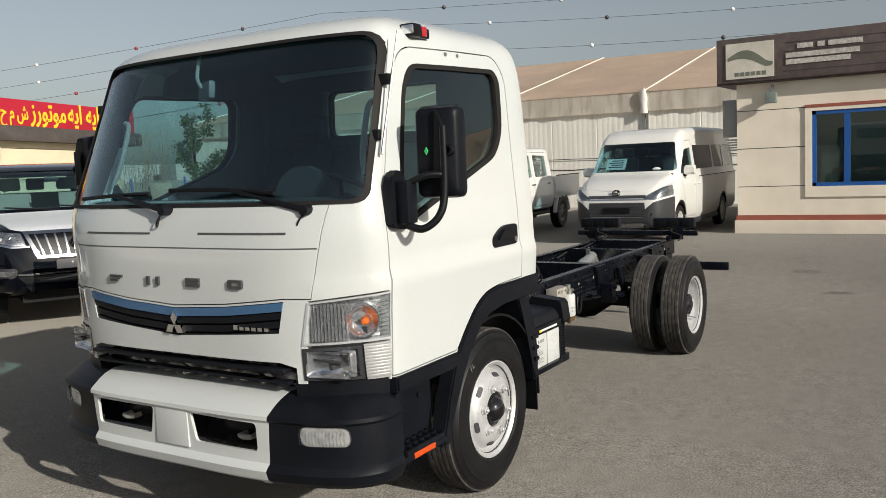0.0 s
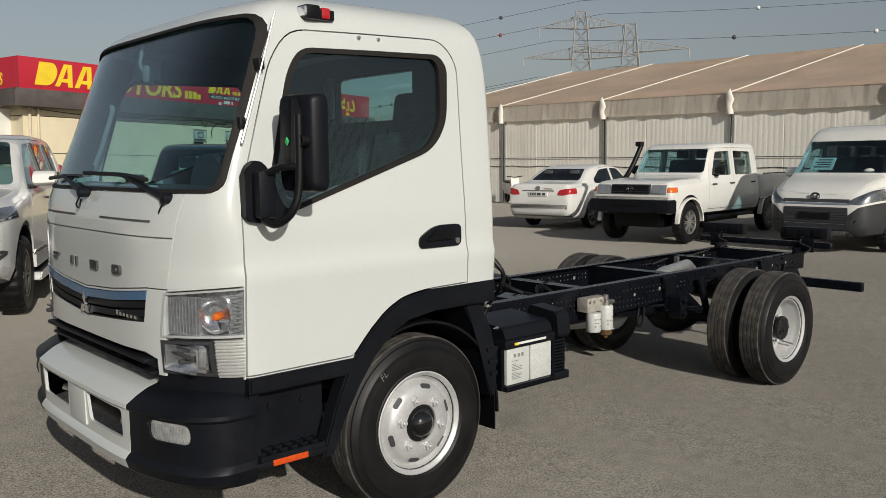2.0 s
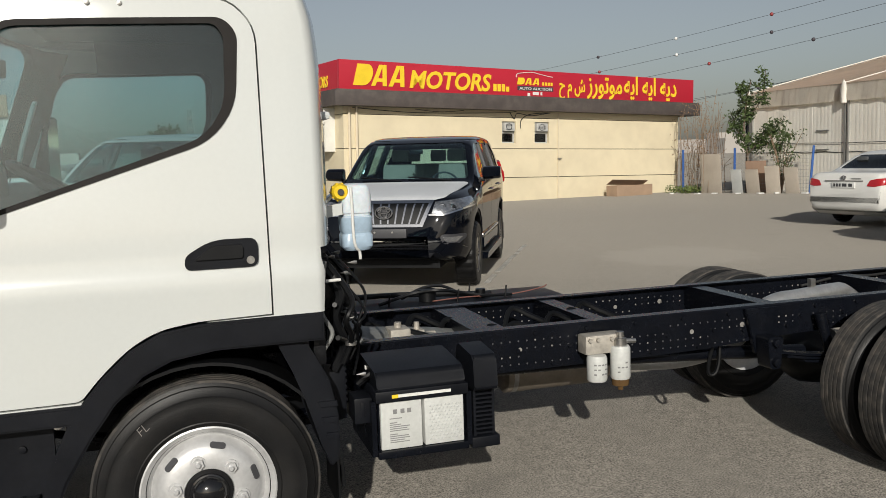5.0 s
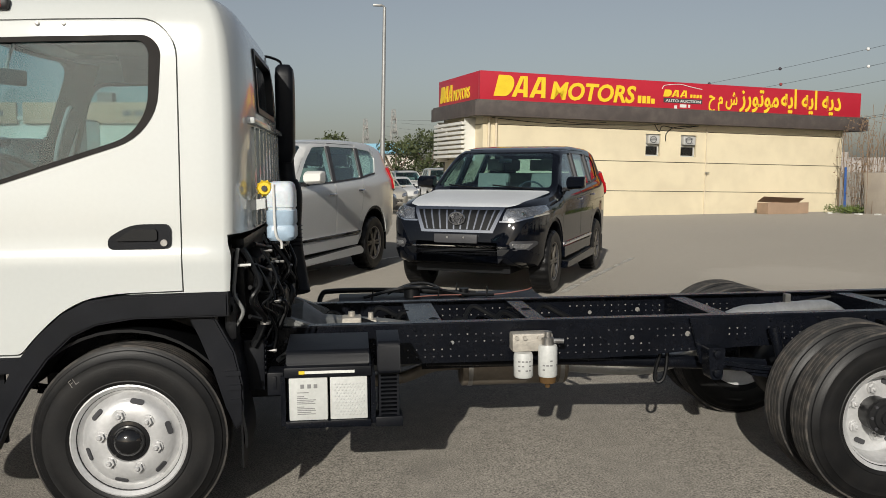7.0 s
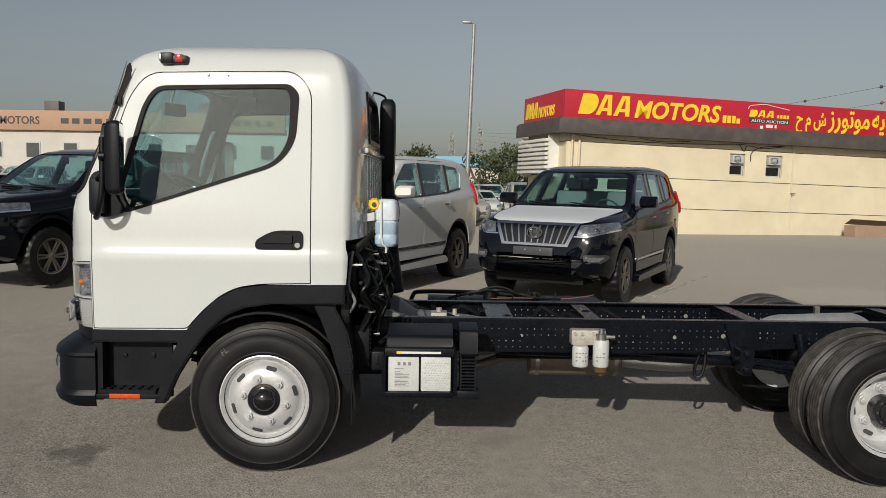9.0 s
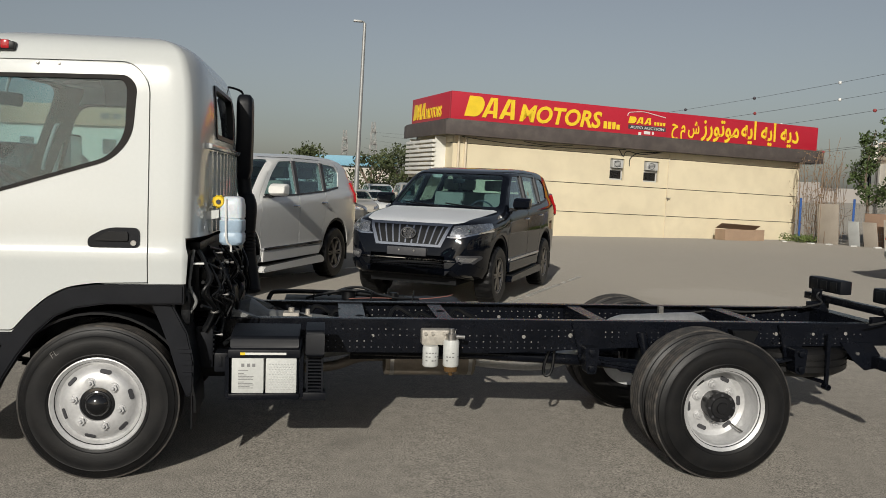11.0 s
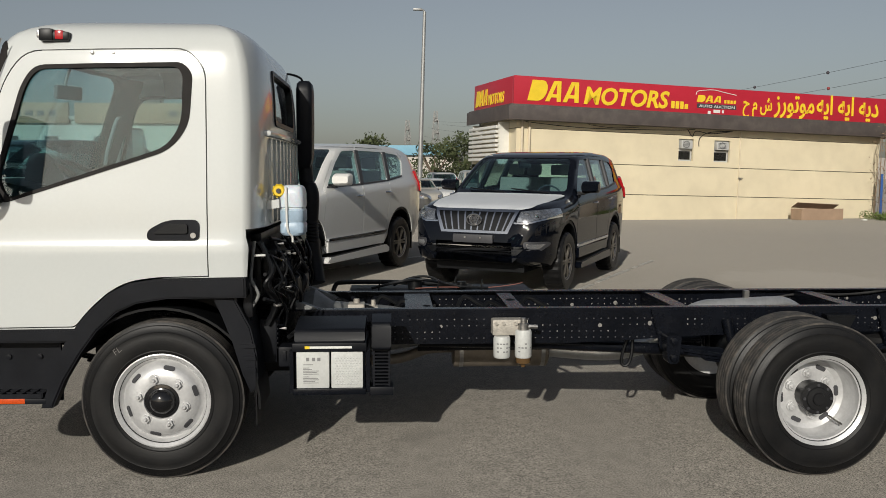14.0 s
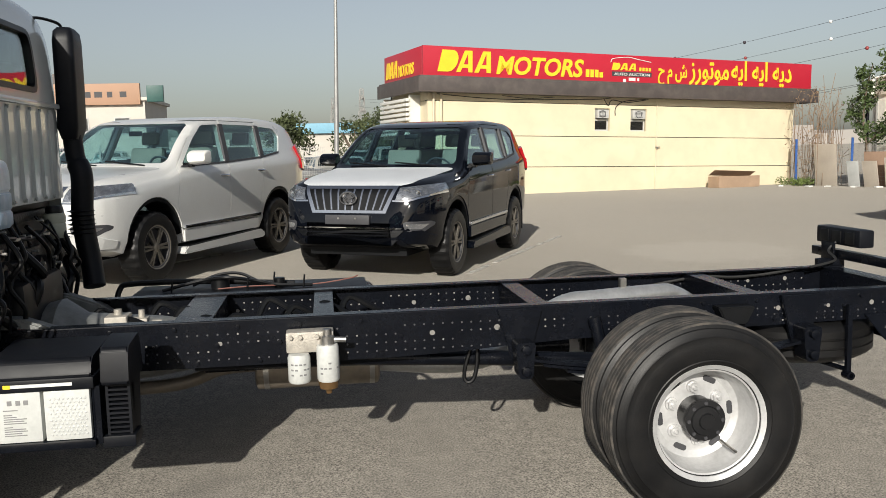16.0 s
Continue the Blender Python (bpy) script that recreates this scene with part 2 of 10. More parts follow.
M_ASPHALT = asphalt()
M_PATCH = mat("pale_concrete", (0.30, 0.285, 0.26), rough=0.9, var=0.16, scale=0.8, fine=0.12, fscale=90, bump=0.3, bscale=150)
M_WHITE = mat("white_paint", (0.605, 0.625, 0.608), rough=0.2, var=0.015, scale=1.2, fine=0.01, coat=0.6, dust=(0.62, 0.58, 0.5), dust_amount=0.08)
M_BLACKPL = mat("black_plastic", (0.006, 0.007, 0.010), rough=0.44, var=0.2, scale=5, fine=0.12, bump=0.06, bscale=400, dust=(0.05, 0.046, 0.042), dust_amount=0.05, spec=0.2)
M_CHASSIS = mat("black_chassis_paint", (0.004, 0.005, 0.008), rough=0.26, var=0.2, scale=6, fine=0.15, bump=0.04, bscale=120, dust=(0.06, 0.052, 0.045), dust_amount=0.035, spec=0.24)
M_DARK = mat("dark_rubber", (0.004, 0.0045, 0.0055), rough=0.42, var=0.2, dust=(0.05, 0.045, 0.04), dust_amount=0.03, spec=0.3)
M_TYRE = mat("tyre_rubber", (0.0075, 0.0075, 0.008), rough=0.45, var=0.15, scale=5, fine=0.12, bump=0.1, bscale=200, dust=(0.045, 0.04, 0.034), dust_amount=0.14, spec=0.3)
M_TREAD = mat("dusty_tread", (0.036, 0.034, 0.032), rough=0.85, var=0.2, scale=9, fine=0.2, bump=0.2, bscale=150, dust=(0.14, 0.12, 0.10), dust_amount=0.6)
M_SILVER = mat("silver_wheel_paint", (0.56, 0.56, 0.56), rough=0.40, metal=0.35, var=0.08, scale=9, fine=0.06, bump=0.06, bscale=150)
M_CHROME = mat("chrome", (0.75, 0.75, 0.76), rough=0.08, metal=1.0, var=0.03)
M_STEEL = mat("bare_steel", (0.45, 0.44, 0.42), rough=0.35, metal=0.9, var=0.15, scale=20, dust=(0.25, 0.2, 0.15), dust_amount=0.3)
M_CAST = mat("cast_aluminium", (0.44, 0.41, 0.36), rough=0.6, metal=0.4, var=0.2, scale=25, bump=0.3, bscale=120)
M_MUFFLER = mat("dull_muffler_steel", (0.25, 0.215, 0.175), rough=0.55, metal=0.5, var=0.2, scale=8, dust=(0.25, 0.2, 0.14), dust_amount=0.4)
M_GLASS = glass("clear_glass", (0.74, 0.88, 0.91), least=0.05)
# cab trim with the shade inside the cab darkened and blued into its colour
M_LINING = mat("shaded_cab_lining", (0.085, 0.098, 0.105), rough=0.8, var=0.1, scale=6, fine=0.1, bump=0.1, bscale=180)
M_RUBBER = mat("window_rubber", (0.016, 0.014, 0.013), rough=0.7, var=0.15, scale=12, spec=0.25)
M_TINT = glass("tinted_glass", (0.73, 0.85, 0.85), least=0.055)
M_PRIV = glass("privacy_glass", (0.30, 0.32, 0.33))
M_LENS = glass("lamp_lens", (0.93, 0.94, 0.95))
M_REFL = mat("lamp_reflector", (0.82, 0.82, 0.83), rough=0.16, metal=0.9, var=0.05)
M_AMBER = mat("amber_plastic", (0.70, 0.15, 0.02), rough=0.2, var=0.1, coat=0.5)
M_ORANGE = mat("orange_reflector", (0.60, 0.075, 0.012), rough=0.25, var=0.1, scale=60, fine=0.2, fscale=300)
M_REDL = mat("red_lamp_plastic", (0.45, 0.015, 0.02), rough=0.15, var=0.1, coat=0.6)
M_GREYIN = mat("grey_cab_trim", (0.33, 0.33, 0.32), rough=0.65, var=0.06)
M_DASH = mat("dark_dashboard", (0.055, 0.057, 0.06), rough=0.6, var=0.1)
M_SEAT = mat("seat_fabric", (0.07, 0.075, 0.08), rough=0.9, var=0.15, bump=0.2, bscale=300)
M_LABEL = mat("white_label", (0.70, 0.70, 0.67), rough=0.5, var=0.03)
M_CASE = mat("white_case_plastic", (0.55, 0.56, 0.54), rough=0.45, var=0.04, scale=8)
M_INK = mat("label_ink", (0.05, 0.05, 0.055), rough=0.6)
M_PRINT = mat("faded_print", (0.22, 0.22, 0.22), rough=0.6)
M_GREYCAST = mat("grey_casting", (0.20, 0.205, 0.20), rough=0.5, metal=0.3, var=0.2, scale=18, bump=0.2, bscale=90)
M_YELLOW = mat("yellow_paint", (0.86, 0.60, 0.03), rough=0.45, var=0.06)
M_BLUE = mat("blue_trim", (0.07, 0.17, 0.33), rough=0.25, metal=0.3, var=0.05, coat=0.4)


# ---- mesh tools ----
def finish(bm, name, material=None, smooth=40.0):
    me = bpy.data.meshes.new(name)
    bmesh.ops.recalc_face_normals(bm, faces=bm.faces)
    bm.to_mesh(me)
    bm.free()
    return dress(me, material, smooth)


def dress(me, material=None, smooth=40.0):
    if material is not None:
        me.materials.clear()
        me.materials.append(material)
        me.polygons.foreach_set("material_index", [0] * len(me.polygons))
    me.polygons.foreach_set("use_smooth", [True] * len(me.polygons))
    me.set_sharp_from_angle(angle=radians(smooth))
    return me


def part(name, bm, material, parent, label="", smooth=40.0):
    """One bmesh (or mesh) as one object under a thing or a part."""
    me = dress(bm, material, smooth) if isinstance(bm, bpy.types.Mesh) else finish(bm, name, material, smooth)
    ob = new(name, me)
    ob.parent = parent
    if label:
        ob["label"] = label
    return ob


def thing(name, m, label, category, group="", kind=""):
    ob = new(name)
    ob.empty_display_size = 0.2
    ob.matrix_basis = m
    return tagged(ob, label, category, group, kind)


def solo(name, bm, material, m, label, category, group="", kind="", smooth=40.0):
    me = dress(bm, material, smooth) if isinstance(bm, bpy.types.Mesh) else finish(bm, name, material, smooth)
    ob = new(name, me)
    ob.matrix_basis = m
    return tagged(ob, label, category, group, kind)


def box(bm, x0, x1, y0, y1, z0, z1, bevel=0.0, m=None, seg=2):
    vs = [bm.verts.new((x, y, z)) for x in (x0, x1) for y in (y0, y1) for z in (z0, z1)]
    fs = [bm.faces.new([vs[i] for i in q]) for q in ((0, 1, 3, 2), (4, 6, 7, 5), (0, 4, 5, 1), (2, 3, 7, 6), (0, 2, 6, 4), (1, 5, 7, 3))]
    if bevel:
        es = list({e for f in fs for e in f.edges})
        r = bmesh.ops.bevel(bm, geom=es, offset=bevel, segments=seg, affect="EDGES", profile=0.6)
        vs = list({v for f in r["faces"] for v in f.verts} | {v for v in vs if v.is_valid})
    if m is not None:
        bmesh.ops.transform(bm, matrix=m, verts=[v for v in vs if v.is_valid])
    return bm


def boxed(*a, **k):
    return box(bmesh.new(), *a, **k)


def prism(bm, poly, axis, a, b, bevel=0.0):
    """A polygon in the plane across an axis, drawn out from a to b. Axis y takes (x, z), axis x takes (y, z), axis z takes (x, y)."""
    def at(p, c):
        return {"x": (c, p[0], p[1]), "y": (p[0], c, p[1]), "z": (p[0], p[1], c)}[axis]
    va = [bm.verts.new(at(p, a(p) if callable(a) else a)) for p in poly]
    vb = [bm.verts.new(at(p, b(p) if callable(b) else b)) for p in poly]
    n = len(poly)
    fs = [bm.faces.new(va), bm.faces.new(vb[::-1])]
    for i in range(n):
        fs.append(bm.faces.new((va[i], vb[i], vb[(i + 1) % n], va[(i + 1) % n])))
    if bevel:
        bmesh.ops.bevel(bm, geom=list({e for f in fs for e in f.edges}), offset=bevel, segments=2, affect="EDGES")
    bmesh.ops.recalc_face_normals(bm, faces=[f for f in bm.faces])
    return bm


def rounded(poly, r, n=4):
    """A polygon with its corners rounded; r one radius or one for each corner."""
    out, k = [], len(poly)
    for i in range(k):
        p, q, s = Vector(poly[i - 1]), Vector(poly[i]), Vector(poly[(i + 1) % k])
        rr = r[i] if isinstance(r, (list, tuple)) else r
        if rr <= 0:
            out.append(tuple(q))
            continue
        a, b = (p - q), (s - q)
        d = min(rr, a.length * 0.48, b.length * 0.48)
        u, v = q + a.normalized() * d, q + b.normalized() * d
        for j in range(n + 1):
            t = j / n
            out.append(tuple(u * (1 - t) ** 2 + q * 2 * t * (1 - t) + v * t * t))
    return out


def grown(poly, d):
    """A polygon grown outwards by d."""
    c = sum((Vector(p) for p in poly), Vector((0, 0))) / len(poly)
    area = sum(poly[i - 1][0] * poly[i][1] - poly[i][0] * poly[i - 1][1] for i in range(len(poly)))
    s = 1 if area > 0 else -1
    out = []
    for i in range(len(poly)):
        p, q, r = Vector(poly[i - 1]), Vector(poly[i]), Vector(poly[(i + 1) % len(poly)])
        e, f = (q - p).normalized(), (r - q).normalized()
        n1, n2 = Vector((e.y, -e.x)) * s, Vector((f.y, -f.x)) * s
        n = (n1 + n2)
        n = n.normalized() if n.length > 1e-6 else n1
        out.append(tuple(q + n * d / max(0.4, n.dot(n1))))
    return out


def tube(bm, pts, r, n=10, closed=False, cap=True):
    """A round bar along points; r one radius or one for each point."""
    pts = [Vector(p) for p in pts]
    rings, k = [], len(pts)
    up = None
    for i, p in enumerate(pts):
        d = (pts[(i + 1) % k] - pts[i - 1]) if closed or 0 < i < k - 1 else (pts[1] - pts[0] if i == 0 else pts[-1] - pts[-2])
        d.normalize()
        if up is None or abs(up.dot(d)) > 0.98:
            up = Vector((0, 0, 1)) if abs(d.z) < 0.9 else Vector((1, 0, 0))
        s = d.cross(up).normalized()
        up = s.cross(d).normalized()
        rr = r[i] if isinstance(r, (list, tuple)) else r
        rings.append([bm.verts.new(p + (s * math.cos(2 * math.pi * j / n) + up * math.sin(2 * math.pi * j / n)) * rr) for j in range(n)])
    for i in range(k if closed else k - 1):
        a, b = rings[i], rings[(i + 1) % k]
        for j in range(n):
            bm.faces.new((a[j], b[j], b[(j + 1) % n], a[(j + 1) % n]))
    if cap and not closed:
        bm.faces.new(rings[0][::-1])
        bm.faces.new(rings[-1])
    return bm


def smoothed(pts, n=6):
    """A smooth line through points."""
    pts = [Vector(p) for p in pts]
    out = []
    for i in range(len(pts) - 1):
        p0, p1, p2, p3 = pts[max(i - 1, 0)], pts[i], pts[i + 1], pts[min(i + 2, len(pts) - 1)]
        for j in range(n):
            t = j / n
            out.append(0.5 * ((2 * p1) + (p2 - p0) * t + (2 * p0 - 5 * p1 + 4 * p2 - p3) * t * t + (3 * p1 - p0 - 3 * p2 + p3) * t ** 3))
    out.append(pts[-1])
    return out


def lathe(bm, prof, axis="y", n=48, centre=(0, 0, 0), closed=True):
    """A profile of (radius, along) turned round an axis."""
    c = Vector(centre)
    rings = []
    for r, h in prof:
        ring = []
        for j in range(n):
            a = 2 * math.pi * j / n
            u, v = r * math.cos(a), r * math.sin(a)
            ring.append(bm.verts.new(c + Vector({"y": (u, h, v), "x": (h, u, v), "z": (u, v, h)}[axis])))
        rings.append(ring)
    k = len(prof)
    for i in range(k if closed else k - 1):
        a, b = rings[i], rings[(i + 1) % k]
        for j in range(n):
            bm.faces.new((a[j], a[(j + 1) % n], b[(j + 1) % n], b[j]))
    if not closed:
        if prof[0][0] > 1e-6:
            bm.faces.new(rings[0])
        if prof[-1][0] > 1e-6:
            bm.faces.new(rings[-1][::-1])
        bmesh.ops.remove_doubles(bm, verts=bm.verts, dist=1e-6)
    return bm


def loft(bm, rings, caps=True):
    vs = [[bm.verts.new(p) for p in ring] for ring in rings]
    n = len(rings[0])
    for a, b in zip(vs, vs[1:]):
        for j in range(n):
            bm.faces.new((a[j], a[(j + 1) % n], b[(j + 1) % n], b[j]))
    if caps:
        bm.faces.new(vs[0][::-1])
        bm.faces.new(vs[-1])
    bmesh.ops.recalc_face_normals(bm, faces=bm.faces)
    return bm


def mesh(bm, name="m"):
    me = bpy.data.meshes.new(name)
    bmesh.ops.recalc_face_normals(bm, faces=bm.faces)
    bm.to_mesh(me)
    bm.free()
    return me


def boole(a, b, op):
    """A mesh from two closed meshes: DIFFERENCE, INTERSECT or UNION."""
    oa, ob = bpy.data.objects.new("a", a), bpy.data.objects.new("b", b)
    for o in (oa, ob):
        scene.collection.objects.link(o)
    md = oa.modifiers.new("cut", "BOOLEAN")
    md.operation, md.object = op, ob
    for solver in ("MANIFOLD", "EXACT"):
        md.solver = solver
        dg = bpy.context.evaluated_depsgraph_get()
        dg.update()
        me = bpy.data.meshes.new_from_object(oa.evaluated_get(dg))
        if len(me.vertices) and (len(me.vertices) != len(a.vertices) or solver == "EXACT"):
            break
    bpy.data.objects.remove(oa)
    bpy.data.objects.remove(ob)
    return me


def cut(a, *bs):
    for b in bs:
        a = boole(a, b, "DIFFERENCE")
    return a


def both(a, b):
    return boole(a, b, "INTERSECT")


def curve(z, table):
    """A smooth value from a table of (z, value)."""
    zs = [p[0] for p in table]
    if z <= zs[0]:
        return table[0][1]
    if z >= zs[-1]:
        return table[-1][1]
    i = max(j for j in range(len(zs)) if zs[j] <= z)
    i = min(i, len(zs) - 2)
    h = zs[i + 1] - zs[i]
    t = (z - zs[i]) / h

    def slope(j):
        if j == 0 or j == len(zs) - 1:
            k = 0 if j == 0 else j - 1
            return (table[k + 1][1] - table[k][1]) / (zs[k + 1] - zs[k])
        d0 = (table[j][1] - table[j - 1][1]) / (zs[j] - zs[j - 1])
        d1 = (table[j + 1][1] - table[j][1]) / (zs[j + 1] - zs[j])
        return 0.0 if d0 * d1 <= 0 else 2 * d0 * d1 / (d0 + d1)
    m0, m1 = slope(i) * h, slope(i + 1) * h
    return ((2 * t ** 3 - 3 * t * t + 1) * table[i][1] + (t ** 3 - 2 * t * t + t) * m0 + (-2 * t ** 3 + 3 * t * t) * table[i + 1][1] + (t ** 3 - t * t) * m1)


def text_mesh(body, size, depth=0.01, bold=0.0, shear=0.0, width=None):
    """Flat letters in the x z plane, facing -y, that begin at x = 0."""
    cu = bpy.data.curves.new("letters", "FONT")
    cu.body, cu.size, cu.extrude, cu.offset, cu.shear, cu.resolution_u = body, size, depth / 2, bold, shear, 3
    ob = bpy.data.objects.new("letters", cu)
    scene.collection.objects.link(ob)
    dg = bpy.context.evaluated_depsgraph_get()
    dg.update()
    me = bpy.data.meshes.new_from_object(ob.evaluated_get(dg))
    bpy.data.objects.remove(ob)
    bpy.data.curves.remove(cu)
    xs = [v.co.x for v in me.vertices]
    k = 1.0 if width is None else width / (max(xs) - min(xs))
    me.transform(Matrix.Rotation(radians(90), 4, "X") @ Matrix.Diagonal((k, 1, 1, 1)) @ Matrix.Translation((-min(xs), 0, 0)))
    return me


def rod(bm, a, b, r, n=8):
    return tube(bm, [a, b], r, n)


def hash01(i, j=0):
    return (math.sin(i * 127.1 + j * 311.7) * 43758.5453) % 1.0


def gz(x, y):
    """Height of the yard: a slight cross-fall, rising to the far row, falling away beyond the parked cars."""
    d = min(max(0.6 * x + 0.8 * y - 13.0, 0.0), 30.0)
    r = math.hypot(x - 1.0, y - 4.0)
    k = min(1.0, max(0.0, (15.0 - r) / 6.0))
    k = k * k * (3 - 2 * k)
    far = min(max(y - 1.5, 0.0), 7.0)
    crown_ = 0.028 + 0.018 * far - (0.0084 + 0.0037 * far) * min(max(x, -1.5), 6.0)
    rise = 0.017 * min(max(-x, 0.0), 60.0) * min(1.0, max(0.0, (y - 9.0) / 10.0))
    return -0.0105 * d * min(1.0, d / 4.0) + k * crown_ + rise * (1 - 0.5 * k)


def pieces(name, bm, material, parent, label=""):
    """Each loose piece of a bmesh as a part of its own."""
    bm.verts.index_update()
    left = set(bm.verts)
    while left:
        seen, stack = set(), [next(v for v in bm.verts if v in left)]
        while stack:
            v = stack.pop()
            if v in seen:
                continue
            seen.add(v)
            stack += [e.other_vert(v) for e in v.link_edges]
        left -= seen
        one, at = bmesh.new(), {}
        for v in bm.verts:
            if v in seen:
                at[v] = one.verts.new(v.co)
        for f in bm.faces:
            if f.verts[0] in seen:
                one.faces.new([at[v] for v in f.verts])
        part(name, one, material, parent, label)


# ---- ground ----
def ground():
    steps = [-3000, -1200, -500, -220, -110, -60, -40] + [-30 + 2.0 * i for i in range(9)] + [-13.0 + i for i in range(29)] + [17.0 + 2.0 * i for i in range(22)] + [75, 100, 160, 300, 700, 1500, 3000]
    bm = bmesh.new()
    grid = [[bm.verts.new((x, y, gz(x, y))) for y in steps] for x in steps]
    for i in range(len(steps) - 1):
        for j in range(len(steps) - 1):
            bm.faces.new((grid[i][j], grid[i + 1][j], grid[i + 1][j + 1], grid[i][j + 1]))
    solo("ground", bm, M_ASPHALT, Matrix(), "dusty grey asphalt yard with stains and worn patches", "asphalt", kind="structure")


ground()

M_CREAM = mat("cream_wall_paint", (0.74, 0.65, 0.46), rough=0.8, var=0.05, scale=0.7, fine=0.03, bump=0.12, bscale=60, dust=(0.5, 0.42, 0.3), dust_amount=0.25)
M_CREAM2 = mat("pale_cream_render", (0.86, 0.77, 0.64), rough=0.85, var=0.05, scale=0.9, fine=0.03, bump=0.1, bscale=60, dust=(0.45, 0.38, 0.3), dust_amount=0.2)
M_SIGNRED = mat("red_sign_sheet", (0.46, 0.016, 0.035), rough=0.4, var=0.05, scale=0.5)
M_FASCIA = mat("dark_brown_fascia", (0.075, 0.062, 0.058), rough=0.55, var=0.12, scale=1.5, dust=(0.2, 0.17, 0.14), dust_amount=0.25)
M_SLATW = mat("white_louvre_paint", (0.72, 0.71, 0.66), rough=0.5, var=0.06)
M_GAP = mat("shadowed_joint", (0.09, 0.08, 0.065), rough=0.9)
M_PIPE = mat("cream_pipe", (0.66, 0.57, 0.42), rough=0.6, var=0.1)
M_CABLE = mat("black_cable", (0.02, 0.02, 0.02), rough=0.6)
M_FRAMEA = mat("grey_window_frame", (0.5, 0.5, 0.48), rough=0.5, var=0.1)
M_ROOFT = mat("tan_tent_roof", (0.86, 0.69, 0.54), rough=0.7, var=0.08, scale=0.35, fine=0.05, fscale=8, bump=0.1, bscale=10, dust=(0.62, 0.48, 0.36), dust_amount=0.3)
M_ROOFSEAM = mat("pale_roof_seam", (0.80, 0.76, 0.68), rough=0.7, var=0.06)
M_VALANCE = streaked("stained_white_valance", (0.82, 0.77, 0.68), (0.46, 0.38, 0.30), 5.0, 0.55)
M_TENTWALL = streaked("pale_grey_wall_sheet", (0.86, 0.83, 0.75), (0.62, 0.58, 0.51), 3.0, 0.45)
M_POST = mat("grey_aluminium_post", (0.30, 0.30, 0.29), rough=0.5, metal=0.5, var=0.1)


def wall_panel_row(parent, material, u0, u1, v, rows, joints, depth=0.12, holes=()):
    """Courses of wall panels with open joints, as single panels on a dark backing; holes: (u0, u1, w0, w1)."""
    for w0, w1 in rows:
        us = [u0, *joints, u1]
        for a, b in zip(us, us[1:]):
            spans = [(a, b, w0, w1)]
            for h in holes:
                nxt = []
                for s in spans:
                    x0, x1, z0, z1 = s
                    if h[0] >= x1 or h[1] <= x0 or h[2] >= z1 or h[3] <= z0:
                        nxt.append(s)
                        continue
                    if h[0] > x0:
                        nxt.append((x0, h[0], z0, z1))
                    if h[1] < x1:
                        nxt.append((h[1], x1, z0, z1))
                    c0, c1 = max(x0, h[0]), min(x1, h[1])
                    if h[2] > z0:
                        nxt.append((c0, c1, z0, h[2]))
                    if h[3] < z1:
                        nxt.append((c0, c1, h[3], z1))
                spans = nxt
            for x0, x1, z0, z1 in spans:
                part("panel", boxed(x0, x1, v, v + depth, z0, z1), material, parent)


# sign letters; Arabic in its joined forms, in the order in which they stand from the left
AR_MOTORS = "\ufeaf\ufead\ufeee\ufe97\ufeee\ufee3"
AR_NAME = "\ufeea\ufef3\ufe8d \ufeea\ufef3\ufe8d \ufeea\ufef3\ufea9"
AR_TAIL = "\ufea1 \ufee1 \ufeb5"


def block_glyph(bm, x, z, h, w, kind):
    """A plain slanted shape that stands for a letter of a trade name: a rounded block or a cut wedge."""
    s = 0.25 * h
    if kind == "round":
        out = rounded([(x, z), (x + w * 0.8, z), (x + w + s * 0.5, z + h * 0.3), (x + w + s * 0.9, z + h * 0.7), (x + w * 0.8 + s, z + h), (x + s, z + h)],
                      [0.0, h * .3, h * .3, h * .3, h * .3, 0.0])
        prism(bm, out, "y", -0.02, 0.0)
        return
    prism(bm, [(x, z), (x + w * 0.26, z), (x + w * 0.62 + s * .6, z + h), (x + w * 0.36 + s * .6, z + h)], "y", -0.02, 0.0)
    prism(bm, [(x + w * 0.74, z), (x + w, z), (x + w * 0.82 + s * .6, z + h), (x + w * 0.56 + s * .6, z + h)], "y", -0.021, 0.0)
    prism(bm, [(x + w * 0.3, z + h * .2), (x + w * 0.8, z + h * .2), (x + w * 0.8, z + h * .36), (x + w * 0.4, z + h * .36)], "y", -0.019, 0.0)


def put_text(parent, body, u, w, width, size, material, v=-0.03, shear=0.0, bold=0.0, name="lettering", turn=0.0):
    me = text_mesh(body, size, 0.02, bold, shear, width)
    me.transform(pose(u, v, w, 0, 0, turn))
    return part(name, me, material, parent)


